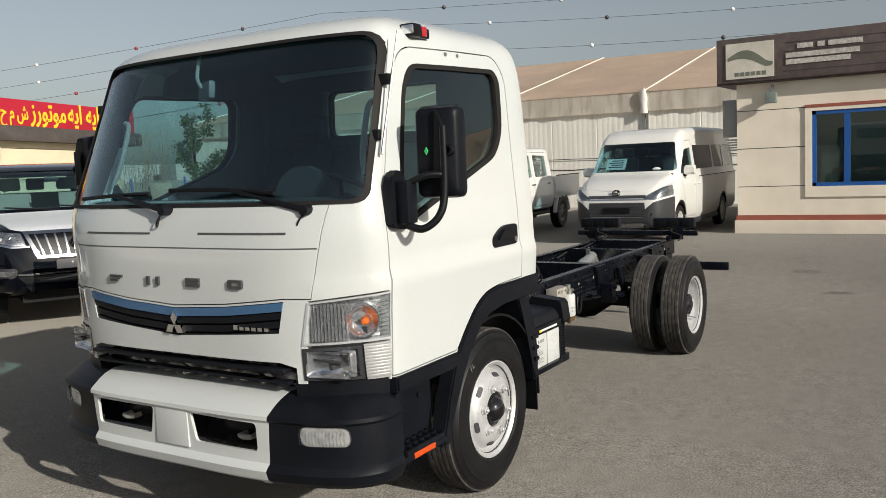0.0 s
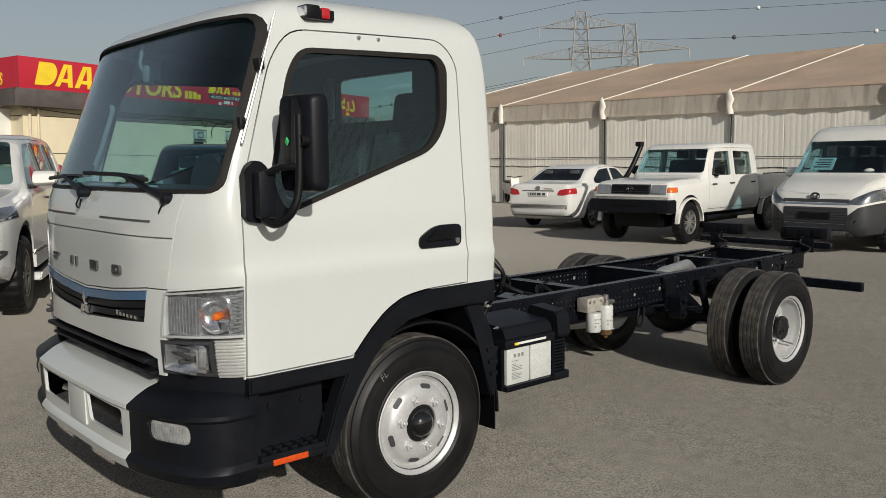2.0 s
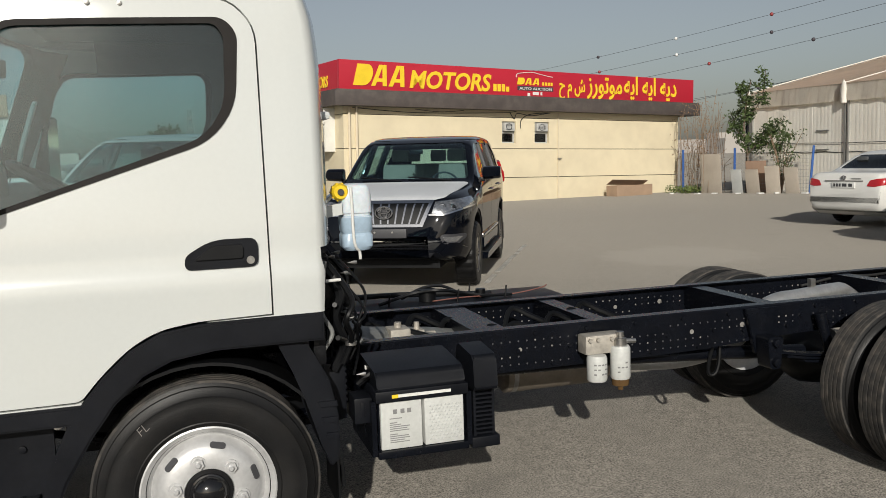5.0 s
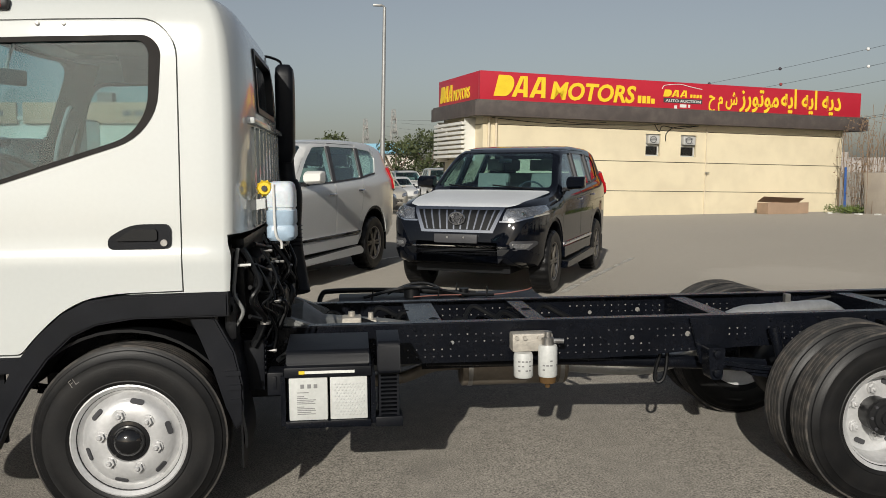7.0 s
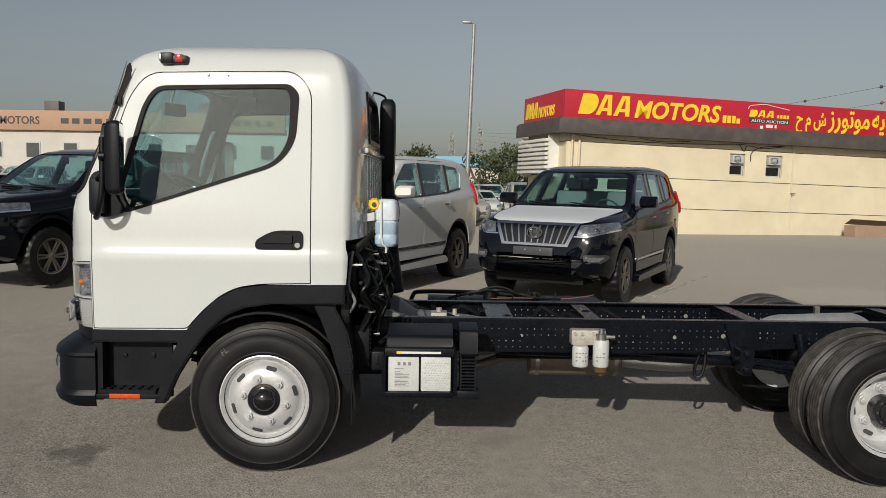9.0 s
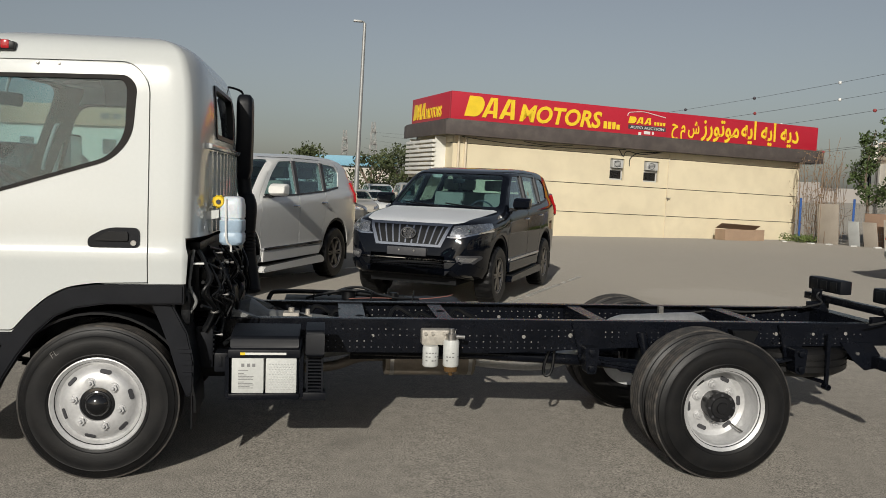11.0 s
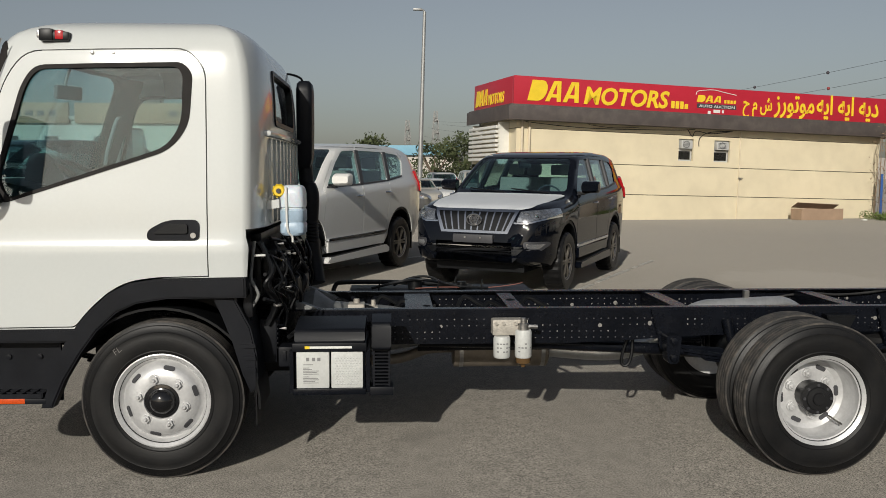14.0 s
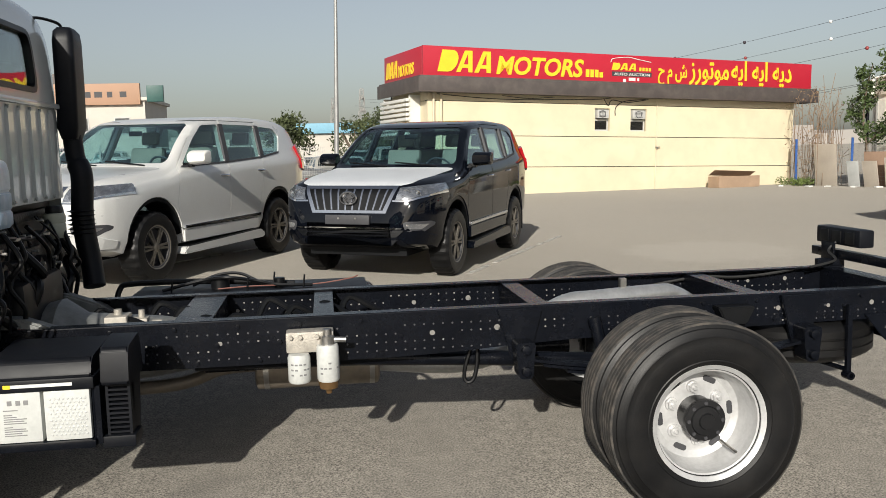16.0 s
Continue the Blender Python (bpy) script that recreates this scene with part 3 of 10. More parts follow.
def sales_office():
    m = pose(5.209, 23.989, 3.827, 0, 1.451, 13.701)
    b = thing("sales_office", m, "low cream panel building with a long red and yellow sign", "building")
    U0, U1, V, BACK = 0.3, 15.75, 0.35, 4.1
    wins = [(6.67, 7.29, -1.65, -0.85), (8.17, 8.85, -1.65, -0.85)]
    # backing walls
    bm = bmesh.new()
    spans = [(U0, 6.67), (7.29, 8.17), (8.85, U1)]
    for a, c in spans:
        box(bm, a, c, V + 0.10, V + 0.3, -4.6, 0)
    for a, c in ((6.67, 7.29), (8.17, 8.85)):
        box(bm, a, c, V + 0.10, V + 0.3, -4.6, -1.65)
        box(bm, a, c, V + 0.10, V + 0.3, -0.85, 0)
    box(bm, U0 + 0.1, U0 + 0.3, V + 0.3, BACK, -4.6, 0)
    box(bm, U1 - 0.2, U1, V + 0.3, BACK, -4.6, 0)
    box(bm, U0, U1, BACK, BACK + 0.2, -4.6, 0)
    part("wall", bm, M_GAP, b)
    rows = [(-4.6, -2.94), (-2.915, -1.87), (-1.845, -0.73), (-0.705, -0.05)]
    wall_panel_row(b, M_CREAM, U0, U1, V, rows, [4.9, 9.33], holes=wins)
    for w0, w1 in rows:
        part("panel", boxed(U0 - 0.02, U0 + 0.1, V + 0.004, BACK, w0, w1), M_CREAM, b)
    # roof slab, fascia, sign boxes
    part("roof", boxed(-0.15, 16.45, -0.12, BACK + 0.2, -0.08, 0.06, 0.01), M_FASCIA, b)
    bm = bmesh.new()
    box(bm, -0.22, 16.5, -0.16, -0.08, -0.47, 0.0, 0.01)
    box(bm, -0.22, -0.14, -0.08, 4.3, -0.47, 0.0, 0.01)
    box(bm, 16.42, 16.5, -0.08, 4.3, -0.47, 0.0, 0.01)
    part("fascia", bm, M_FASCIA, b)
    part("soffit", boxed(-0.14, 16.42, -0.08, V + 0.02, -0.46, -0.42), M_FASCIA, b)
    sign = part("sign", boxed(0.0, 16.24, 0.0, 0.16, 0.004, 1.015, 0.012), M_SIGNRED, b, "long red sign with yellow letters")
    side = part("sign", boxed(-0.0, 0.14, 0.165, 4.1, 0.004, 1.015, 0.012), M_SIGNRED, b, "red side sign with yellow letters")
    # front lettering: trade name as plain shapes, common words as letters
    bm = bmesh.new()
    for x, w, k in ((0.49, 0.60, "round"), (1.15, 0.58, "cut"), (1.80, 0.60, "cut")):
        block_glyph(bm, x, 0.20, 0.70, w, k)
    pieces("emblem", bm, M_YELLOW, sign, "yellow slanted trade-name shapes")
    put_text(sign, "MOTORS", 2.60, 0.20, 3.36, 0.82, M_YELLOW, shear=0.2, bold=0.022, v=-0.012)
    bm = bmesh.new()
    for i in range(4):
        box(bm, 6.05 + 0.185 * i, 6.19 + 0.185 * i, -0.012, 0.0, 0.20, 0.20 + (0.26 if i != 3 else 0.18))
    pieces("emblem", bm, M_YELLOW, sign, "small yellow trade-mark bars")
    # middle panel
    bm = bmesh.new()
    for i, (x, w) in enumerate(((7.10, 0.30), (7.45, 0.30), (7.80, 0.30))):
        block_glyph(bm, x, 0.48, 0.25, w, "round" if i == 0 else "cut")
    for i in range(4):
        box(bm, 8.25 + 0.135 * i, 8.34 + 0.135 * i, -0.012, 0.0, 0.48, 0.60)
    pieces("emblem", bm, M_YELLOW, sign, "small yellow trade-name shapes")
    bm = bmesh.new()
    tube(bm, smoothed([(7.06, -0.006, 0.74), (7.12, -0.006, 0.86), (7.4, -0.006, 0.91), (7.8, -0.006, 0.94), (8.2, -0.006, 0.88), (8.75, -0.006, 0.80)]), 0.014, 6)
    part("emblem", bm, M_LABEL, sign, "thin white car outline")
    part("band", boxed(7.12, 8.78, -0.008, 0.0, 0.27, 0.43), M_INK, sign)
    put_text(sign, "AUTO AUCTION", 7.2, 0.295, 1.5, 0.14, M_LABEL, v=-0.016)
    bm = bmesh.new()
    box(bm, 7.82, 8.10, -0.008, 0.0, 0.12, 0.23)
    box(bm, 8.18, 8.26, -0.008, 0.0, 0.12, 0.23)
    box(bm, 7.58, 7.70, -0.008, 0.0, 0.06, 0.18)
    part("number_bar", bm, M_LABEL, sign)
    put_text(sign, AR_TAIL, 9.06, 0.30, 1.26, 0.72, M_YELLOW, v=-0.012, bold=0.012)
    put_text(sign, AR_MOTORS, 10.42, 0.30, 1.8, 0.98, M_YELLOW, v=-0.012, bold=0.018)
    put_text(sign, AR_NAME, 12.33, 0.30, 2.9, 0.98, M_YELLOW, v=-0.012, bold=0.018)
    # side lettering
    bm = bmesh.new()
    for x, k in ((0.1, "round"), (0.52, "cut"), (0.95, "cut")):
        block_glyph(bm, x, 0.2, 0.58, 0.40, k)
    me = mesh(bm)
    me.transform(pose(0.0, 4.0, 0, 0, 0, -90))
    part("emblem", me, M_YELLOW, side, "yellow slanted trade-name shapes")
    me = text_mesh("MOTORS", 0.52, 0.02, 0.01, 0.1, 1.6)
    me.transform(pose(-0.012, 2.5, 0.2, 0, 0, -90))
    part("lettering", me, M_YELLOW, side)
    # windows, each with a cooler above a fixed pane
    for u0, u1, w0, w1 in wins:
        bm = bmesh.new()
        for a, c, z0, z1 in ((u0, u1, w1 - 0.05, w1), (u0, u1, w0, w0 + 0.05), (u0, u0 + 0.05, w0, w1), (u1 - 0.05, u1, w0, w1), (u0, u1, -1.29, -1.22)):
            box(bm, a, c, V + 0.12, V + 0.2, z0, z1)
        w = part("window", bm, M_FRAMEA, b)
        part("pane", boxed(u0 + 0.05, u1 - 0.05, V + 0.15, V + 0.165, w0 + 0.05, -1.29), M_PRIV, w)
        part("backing", boxed(u0, u1, V + 0.3, V + 0.32, w0, w1), mat("dim_room", (0.12, 0.11, 0.1), rough=0.9), w)
        bm = boxed(u0 + 0.08, u1 - 0.08, V - 0.06, V + 0.25, -1.20, w1 - 0.05, 0.01)
        ac = part("air_conditioner", bm, M_FRAMEA, w, "dusty grey window air conditioner")
        bm = bmesh.new()
        lathe(bm, [(0.13, -0.004), (0.13, 0.01), (0.11, 0.01), (0.11, -0.004)], "y", 20, ((u0 + u1) / 2 - 0.03, V - 0.062, -1.05))
        for i in range(5):
            box(bm, u0 + 0.13, u1 - 0.2, V - 0.066, V - 0.06, -1.15 + 0.045 * i, -1.135 + 0.045 * i)
        part("fan_guard", bm, M_INK, ac)
    # pipes and loose cables
    for u, r, z1 in ((0.47, 0.045, -0.45), (0.74, 0.045, -0.45), (9.28, 0.022, -0.5)):
        part("drainpipe", rod(bmesh.new(), (u, V - r - 0.01, -4.6 if u < 1 else -3.9), (u, V - r - 0.01, z1), r, 10), M_PIPE, b)
    bm = bmesh.new()
    rod(bm, (9.28, V - 0.06, -2.25), (9.28, V - 0.12, -2.25), 0.03)
    rod(bm, (9.20, V - 0.1, -2.22), (9.40, V - 0.1, -2.22), 0.018)
    part("tap", bm, M_STEEL, b)
    bm = bmesh.new()
    tube(bm, smoothed([(0.6, V - 0.02, -0.5), (3, V - 0.02, -0.62), (6.4, V - 0.02, -0.55), (7.3, V - 0.03, -0.48)]), 0.012, 5)
    tube(bm, smoothed([(7.0, V - 0.02, -0.5), (7.2, V - 0.03, -0.75), (7.35, V - 0.03, -0.55), (8.0, V - 0.03, -0.62), (8.9, V - 0.02, -0.5)]), 0.014, 5)
    tube(bm, smoothed([(7.5, V - 0.02, -1.1), (7.52, V - 0.03, -0.8), (7.9, V - 0.03, -0.58), (8.8, V - 0.03, -0.5)]), 0.016, 5)
    tube(bm, smoothed([(3.0, V - 0.02, -0.5), (4.0, V - 0.02, -0.57), (5, V - 0.02, -0.5)]), 0.01, 5)
    part("cable", bm, M_CABLE, b, "loose black wall cables")
    # louvre screen on the side wall
    for i in range(8):
        z = -0.62 - 0.16 * i
        part("slat", boxed(-0.25, -0.12, 1.0, 3.9, z - 0.10, z, 0.006), M_SLATW, b)
    for v in (1.05, 3.8):
        part("louvre_post", boxed(-0.12, U0 - 0.02, v, v + 0.06, -1.95, -0.5), M_SLATW, b)


sales_office()


def tent_hall():
    ax, ay, ang = 22.935, 21.236, 0.051
    d = Vector((math.sin(ang), -math.cos(ang), 0))
    b = thing("tent_hall", Matrix.Translation((ax, ay, 0)), "large tan-roofed tent hall with pale sheet walls", "tent")
    out = Vector((math.cos(ang), math.sin(ang), 0))

    def P(k, across, z):
        q = d * (5 * k) + out * across
        return (q.x, q.y, z - 0.029 * k)
    K0, K1 = -1, 9
    E0, E1, RX, RZ = 3.09, 3.72, 11.2, 6.15
    for k in range(K0, K1):
        bm = bmesh.new()
        # fluted sheet: flat lands and shallow grooves
        line = [(0.004, 0.06)]
        for i in range(28):
            u = 0.004 + 0.992 * i / 28
            q = 0.992 / 28
            deep = 0.006 if i in (9, 18) else 0.0018
            line += [(u, 0.0), (u + q * 0.72, 0.0), (u + q * 0.80, deep), (u + q * 0.94, deep)]
        line += [(0.996, 0.0), (0.996, 0.06)]
        lo = [bm.verts.new(P(k + u, a_, -0.5)) for u, a_ in line]
        hi = [bm.verts.new(P(k + u, a_, E0 + 0.05)) for u, a_ in line]
        for i in range(len(line)):
            j = (i + 1) % len(line)
            bm.faces.new((lo[i], lo[j], hi[j], hi[i]))
        part("wall_sheet", bm, M_TENTWALL, b, smooth=10)
        part("cable", tube(bmesh.new(), [P(k + i / 10, -0.02, 1.28 + 0.02 * math.sin(i * 1.9 + k)) for i in range(11)], 0.012, 5), M_CABLE, b)
        # hanging valance with a gentle billow
        bm = bmesh.new()
        rows, cols = 5, 20
        vs = []
        for j in range(rows + 1):
            t = j / rows
            row = []
            for i in range(cols + 1):
                bil = -0.10 - 0.03 * math.sin(i * 1.7 + k) * (1 - t) - 0.02 * math.sin(math.pi * i / cols)
                row.append(bm.verts.new(P(k + i / cols, bil + 0.08 * t, E0 + (E1 - E0) * t)))
            vs.append(row)
        for j in range(rows):
            for i in range(cols):
                bm.faces.new((vs[j][i], vs[j][i + 1], vs[j + 1][i + 1], vs[j + 1][i]))
        bmesh.ops.solidify(bm, geom=bm.faces, thickness=0.012)
        part("valance", bm, M_VALANCE, b)
        # roof sheet of the bay, sagging a little between the rafters
        bm = bmesh.new()
        nu, nv = 8, 14
        vs = []
        for j in range(nv + 1):
            t = j / nv
            vs.append([bm.verts.new(P(k + i / nu, -0.06 + RX * t, E1 - 0.01 + (RZ - E1) * t - 0.06 * math.sin(math.pi * i / nu) * math.sin(math.pi * t))) for i in range(nu + 1)])
        for j in range(nv):
            for i in range(nu):
                bm.faces.new((vs[j][i], vs[j][i + 1], vs[j + 1][i + 1], vs[j + 1][i]))
        bmesh.ops.solidify(bm, geom=bm.faces, thickness=0.02)
        part("roof_sheet", bm, M_ROOFT, b)
    for k in range(K0, K1 + 1):
        bm = bmesh.new()
        for s in (-0.018, 0.008):
            box(bm, 0, 0.10, s * 5 - 0.03, s * 5 + 0.03, -0.5, E0 - 0.029 * k + 0.1)
        me = mesh(bm)
        me.transform(Matrix.Translation(P(k, -0.07, 0.029 * k)) @ pose(0, 0, 0, 0, 0, math.degrees(ang)))
        part("post", me, M_POST, b)
        # white rafter seam and the gathered cloth at its foot
        bm = bmesh.new()
        tube(bm, [P(k, -0.08 + RX * t, E1 + 0.02 + (RZ - E1) * t) for t in (0, 0.33, 0.66, 1)], 0.022, 6)
        part("rafter_seam", bm, M_ROOFSEAM, b)
        bm = bmesh.new()
        lathe(bm, [(0.02, 0.1), (0.13, 0.0), (0.19, -0.25), (0.15, -0.45), (0.20, -0.72), (0.03, -0.75)], "z", 12, (0, 0, 0), closed=False)
        for v in bm.verts:
            v.co.x *= 0.5
            v.co.y *= 0.72
            v.co += Vector((0.02 * math.sin(v.co.z * 17 + v.co.y * 20), 0.03 * math.sin(v.co.z * 13 + k), 0))
        me = mesh(bm)
        me.transform(Matrix.Translation(P(k, -0.17, E1 + 0.02)))
        part("gathered_cloth", me, M_ROOFSEAM, b)
    # far slope, gable
    bm = bmesh.new()
    v = [bm.verts.new(p) for p in (P(K0, RX - 0.06, RZ - 0.01), P(K1, RX - 0.06, RZ - 0.01), P(K1, 2 * RX, E1), P(K0, 2 * RX, E1))]
    bm.faces.new(v)
    part("roof_sheet", bm, M_ROOFT, b)
    bm = bmesh.new()
    g = [P(K0, 0.05, -0.5), P(K0, 2 * RX, -0.5), P(K0, 2 * RX, E1 - 0.1), P(K0, RX, RZ - 0.1), P(K0, 0.05, E1 - 0.1)]
    bm.faces.new([bm.verts.new(p) for p in g])
    bmesh.ops.solidify(bm, geom=bm.faces, thickness=0.03)
    part("gable_sheet", bm, M_TENTWALL, b)
    bm = bmesh.new()
    g = [P(K1, 0.05, -0.5), P(K1, 2 * RX, -0.5), P(K1, 2 * RX, E1 - 0.1), P(K1, RX, RZ - 0.1), P(K1, 0.05, E1 - 0.1)]
    bm.faces.new([bm.verts.new(p) for p in g])
    bmesh.ops.solidify(bm, geom=bm.faces, thickness=0.03)
    part("gable_sheet", bm, M_TENTWALL, b)
    # cable along the wall and small vents near the end
    bm = bmesh.new()
    tube(bm, [P(K0 + i * 0.5, -0.05, 1.62 + 0.02 * math.sin(i * 2.1)) for i in range(2 * (K1 - K0))], 0.012, 5)
    part("cable", bm, M_CABLE, b)
    for z in (1.35, 2.05):
        bm = bmesh.new()
        p = Vector(P(-0.22, -0.03, z))
        box(bm, p.x - 0.03, p.x, p.y - 0.32, p.y + 0.32, z, z + 0.05)
        part("vent", bm, M_POST, b)


tent_hall()


def corner_office():
    """The rendered office with a blue window, at the edge of the yard."""
    b = thing("corner_office", pose(13.85, 1.1, -0.06), "pale rendered office with brown sign and blue window", "building")
    L, H, D = 9.0, 2.95, 6.0
    win = (-3.4, -1.37, 0.95, 2.36)  # y0 y1 z0 z1
    M_RED = mat("brick_red_band", (0.33, 0.10, 0.065), rough=0.8, var=0.08)
    M_BLUEW = mat("blue_window_frame", (0.02, 0.10, 0.34), rough=0.35, var=0.06)
    M_BROWN = mat("purple_brown_signboard", (0.115, 0.085, 0.082), rough=0.6, var=0.1, dust=(0.3, 0.25, 0.2), dust_amount=0.2)
    bm = bmesh.new()
    rows = [(0.41, 0.96), (0.975, 1.70), (1.715, 2.43), (2.445, H)]
    for z0, z1 in rows:
        for a, c in ((win[1], 0.0), (-L, win[0])):
            box(bm, 0, 0.2, a, c, z0, z1)
    box(bm, 0, 0.2, win[0], win[1], win[3], H)
    box(bm, 0, 0.2, win[0], win[1], 0.41, win[2])
    box(bm, 0.2, D, -0.2, 0.0, -0.3, H)
    box(bm, 0.2, D, -L, -L + 0.2, -0.3, H)
    box(bm, D, D + 0.2, -L, 0.0, -0.3, H)
    part("wall", bm, M_CREAM2, b)
    part("backing", boxed(0.01, 0.19, win[1] + 0.01, -0.01, 0.3, H - 0.05), M_GAP, b)
    part("plinth", boxed(-0.06, 0.2, -L - 0.03, 0.05, -0.3, 0.31, 0.01), M_CREAM2, b)
    part("band", boxed(-0.03, 0.2, -L, 0.02, 0.314, 0.406), M_RED, b)
    # raised surround of the window
    bm = bmesh.new()
    y0, y1, z0, z1 = win
    for a, c, e, f in ((y0 - 0.12, y1 + 0.12, z1, z1 + 0.06), (y0 - 0.12, y1 + 0.12, z0 - 0.2, z0), (y0 - 0.12, y0, z0, z1), (y1, y1 + 0.12, z0, z1)):
        box(bm, -0.03, -0.003, a, c, e, f)
    part("surround", bm, M_CREAM2, b)
    part("band", boxed(-0.035, -0.003, y0 - 0.12, y1 + 0.12, z1 + 0.062, z1 + 0.12), M_RED, b)
    bm = bmesh.new()
    for a, c, e, f in ((y0, y1, z1 - 0.07, z1), (y0, y1, z0, z0 + 0.07), (y0, y0 + 0.07, z0, z1), (y1 - 0.07, y1, z0, z1)):
        box(bm, -0.01, 0.1, a, c, e, f)
    for y in (-1.97, -2.72):
        box(bm, 0.0, 0.08, y - 0.05, y + 0.05, z0, z1)
    w = part("window", bm, M_BLUEW, b, "blue-framed sliding window")
    part("pane", boxed(0.04, 0.05, y0 + 0.07, y1 - 0.07, z0 + 0.07, z1 - 0.07), glass("office_glass", (0.62, 0.70, 0.67), least=0.10), w)
    # pale grey-green sheet stands in for the reflection in the panes
    part("backing", boxed(0.5, 0.52, y0 - 0.5, y1 + 0.15, 0.3, H - 0.1), mat("reflection_backing", (0.42, 0.44, 0.43), rough=0.9), b)
    part("roof", boxed(-0.1, D + 0.3, -L - 0.2, 0.35, H, H + 0.12), M_BROWN, b)
    s = part("signboard", boxed(-0.22, 0.0, -L, 0.32, 2.99, 3.82, 0.01), M_BROWN, b, "brown board with a pale emblem panel")
    part("emblem_panel", boxed(-0.245, -0.22, -0.74, 0.14, 3.05, 3.72), mat("pale_emblem_panel", (0.62, 0.58, 0.5), rough=0.6), s)
    bm = bmesh.new()
    arc = [(0.10 - 0.82 * t, 3.45 + 0.18 * math.sin(math.pi * min(1, t * 1.15)) - 0.12 * t) for t in [i / 12 for i in range(13)]]
    low = [(y, z - 0.06 - 0.10 * math.sin(math.pi * i / 12)) for i, (y, z) in enumerate(arc)]
    prism(bm, arc + low[::-1], "x", -0.252, -0.245)
    for i in range(6):
        box(bm, -0.252, -0.246, -0.1 - 0.1 * i, -0.03 - 0.1 * i, 3.10, 3.17)
    part("emblem", bm, mat("olive_emblem", (0.16, 0.17, 0.13), rough=0.6), s)
    bm = bmesh.new()
    for y0b, y1b, z in ((-1.15, -1.42, 3.52), (-1.5, -1.62, 3.52), (-1.68, -2.25, 3.52), (-0.95, -2.2, 3.36), (-0.95, -2.05, 3.24)):
        box(bm, -0.235, -0.222, y1b, y0b, z, z + 0.09)
    part("writing_bar", bm, mat("faded_white_paint", (0.5, 0.47, 0.43), rough=0.7, var=0.3, scale=20), s)
    bm = bmesh.new()
    for z in (3.12, 3.32, 3.48, 3.64):
        box(bm, -0.226, -0.22, -L + 0.1, -0.9, z, z + 0.008)
    part("groove", bm, M_INK, s)
    # flood lamp, meter box, grille and shelf at the corner
    bm = bmesh.new()
    box(bm, -0.28, -0.12, -0.78, -0.58, 2.55, 2.75, 0.02)
    box(bm, -0.12, 0.0, -0.7, -0.66, 2.62, 2.9)
    part("flood_lamp", bm, mat("green_grey_lamp", (0.2, 0.24, 0.22), rough=0.5), b)
    bm = boxed(0.1, 0.4, 0.02, 0.30, 1.95, 2.68, 0.015)
    mb = part("meter_box", bm, M_POST, b, "grey metal meter box on the corner")
    part("lid", boxed(0.085, 0.1, 0.04, 0.28, 2.0, 2.6), M_POST, mb)
    bm = bmesh.new()
    for i in range(5):
        box(bm, 0.05, 0.4, 0.02, 0.25, 1.68 + 0.05 * i, 1.71 + 0.05 * i)
    part("vent", bm, M_POST, b)


corner_office()


# ---- the truck ----
XF = [(0.74, -1.135), (0.9, -1.145), (1.1, -1.15), (1.28, -1.145), (1.42, -1.125), (1.53, -1.085), (1.8, -0.975), (2.05, -0.875), (2.19, -0.815), (2.245, -0.77), (2.285, -0.69), (2.31, -0.58), (2.335, -0.40)]
XB = [(0.74, 0.25), (1.17, 0.245), (1.35, 0.20), (1.53, 0.145), (1.8, 0.125), (2.19, 0.10), (2.335, 0.09)]
HW = [(0.74, 0.955), (0.9, 0.962), (1.1, 0.967), (1.205, 0.974), (1.24, 0.962), (1.40, 0.956), (1.53, 0.945), (1.8, 0.925), (2.0, 0.912), (2.14, 0.897), (2.20, 0.880), (2.245, 0.848), (2.285, 0.79), (2.31, 0.72), (2.335, 0.58)]
XR = [(0.74, 0.50), (1.8, 0.51), (2.05, 0.50), (2.19, 0.47), (2.245, 0.44), (2.285, 0.39), (2.31, 0.33), (2.335, 0.22)]


def cab_ring(z, off=0.0):
    """The outline of the cab at a height, grown by off."""
    xf, b, hw, xr = curve(z, XF) - off, curve(z, XB), curve(z, HW) + off, curve(z, XR) + off
    half = []
    for i in range(11):
        s = 0.93 * i / 10
        half.append((xf + b * s ** 4.5, hw * s))
    for i in range(1, 6):
        f = math.pi / 2 * i / 5
        s = 0.93 + 0.07 * math.sin(f)
        half.append((xf + b * s ** 4.5 + 0.045 * (1 - math.cos(f)), hw * s))
    x0 = half[-1][0]
    c = 0.066
    x1 = xr - c - 0.025
    tz = 0.03 * min(1, max(0, (z - 1.4) / 0.6))
    for i in range(1, 15):
        half.append((x0 + (x1 - x0) * i / 15, hw))
    for i in range(0, 6):
        f = math.pi / 2 * (1 - i / 5)
        s = 0.962 + 0.038 * math.sin(f)
        half.append((xr - c * s ** 7 - 0.025 * (1 - math.cos(f)), hw * s))
    for i in range(1, 8):
        s = 0.962 * (1 - i / 8)
        half.append((xr - c * s ** 7, hw * s))
    half = [(x, y - tz * min(1, max(0, (-0.25 - x) / 0.45)) * (y / hw)) for x, y in half]
    half.append((xr, 0.0))
    full = [(x, -y, z) for x, y in half] + [(x, y, z) for x, y in half[-2:0:-1]]
    return full


CAB_Z = [0.74, 0.82, 0.9, 1.0, 1.08, 1.16, 1.20, 1.225, 1.25, 1.30, 1.36, 1.42, 1.48, 1.54, 1.62, 1.72, 1.82, 1.92, 2.02, 2.10, 2.15, 2.19, 2.22, 2.245, 2.268, 2.29, 2.31, 2.325, 2.335]


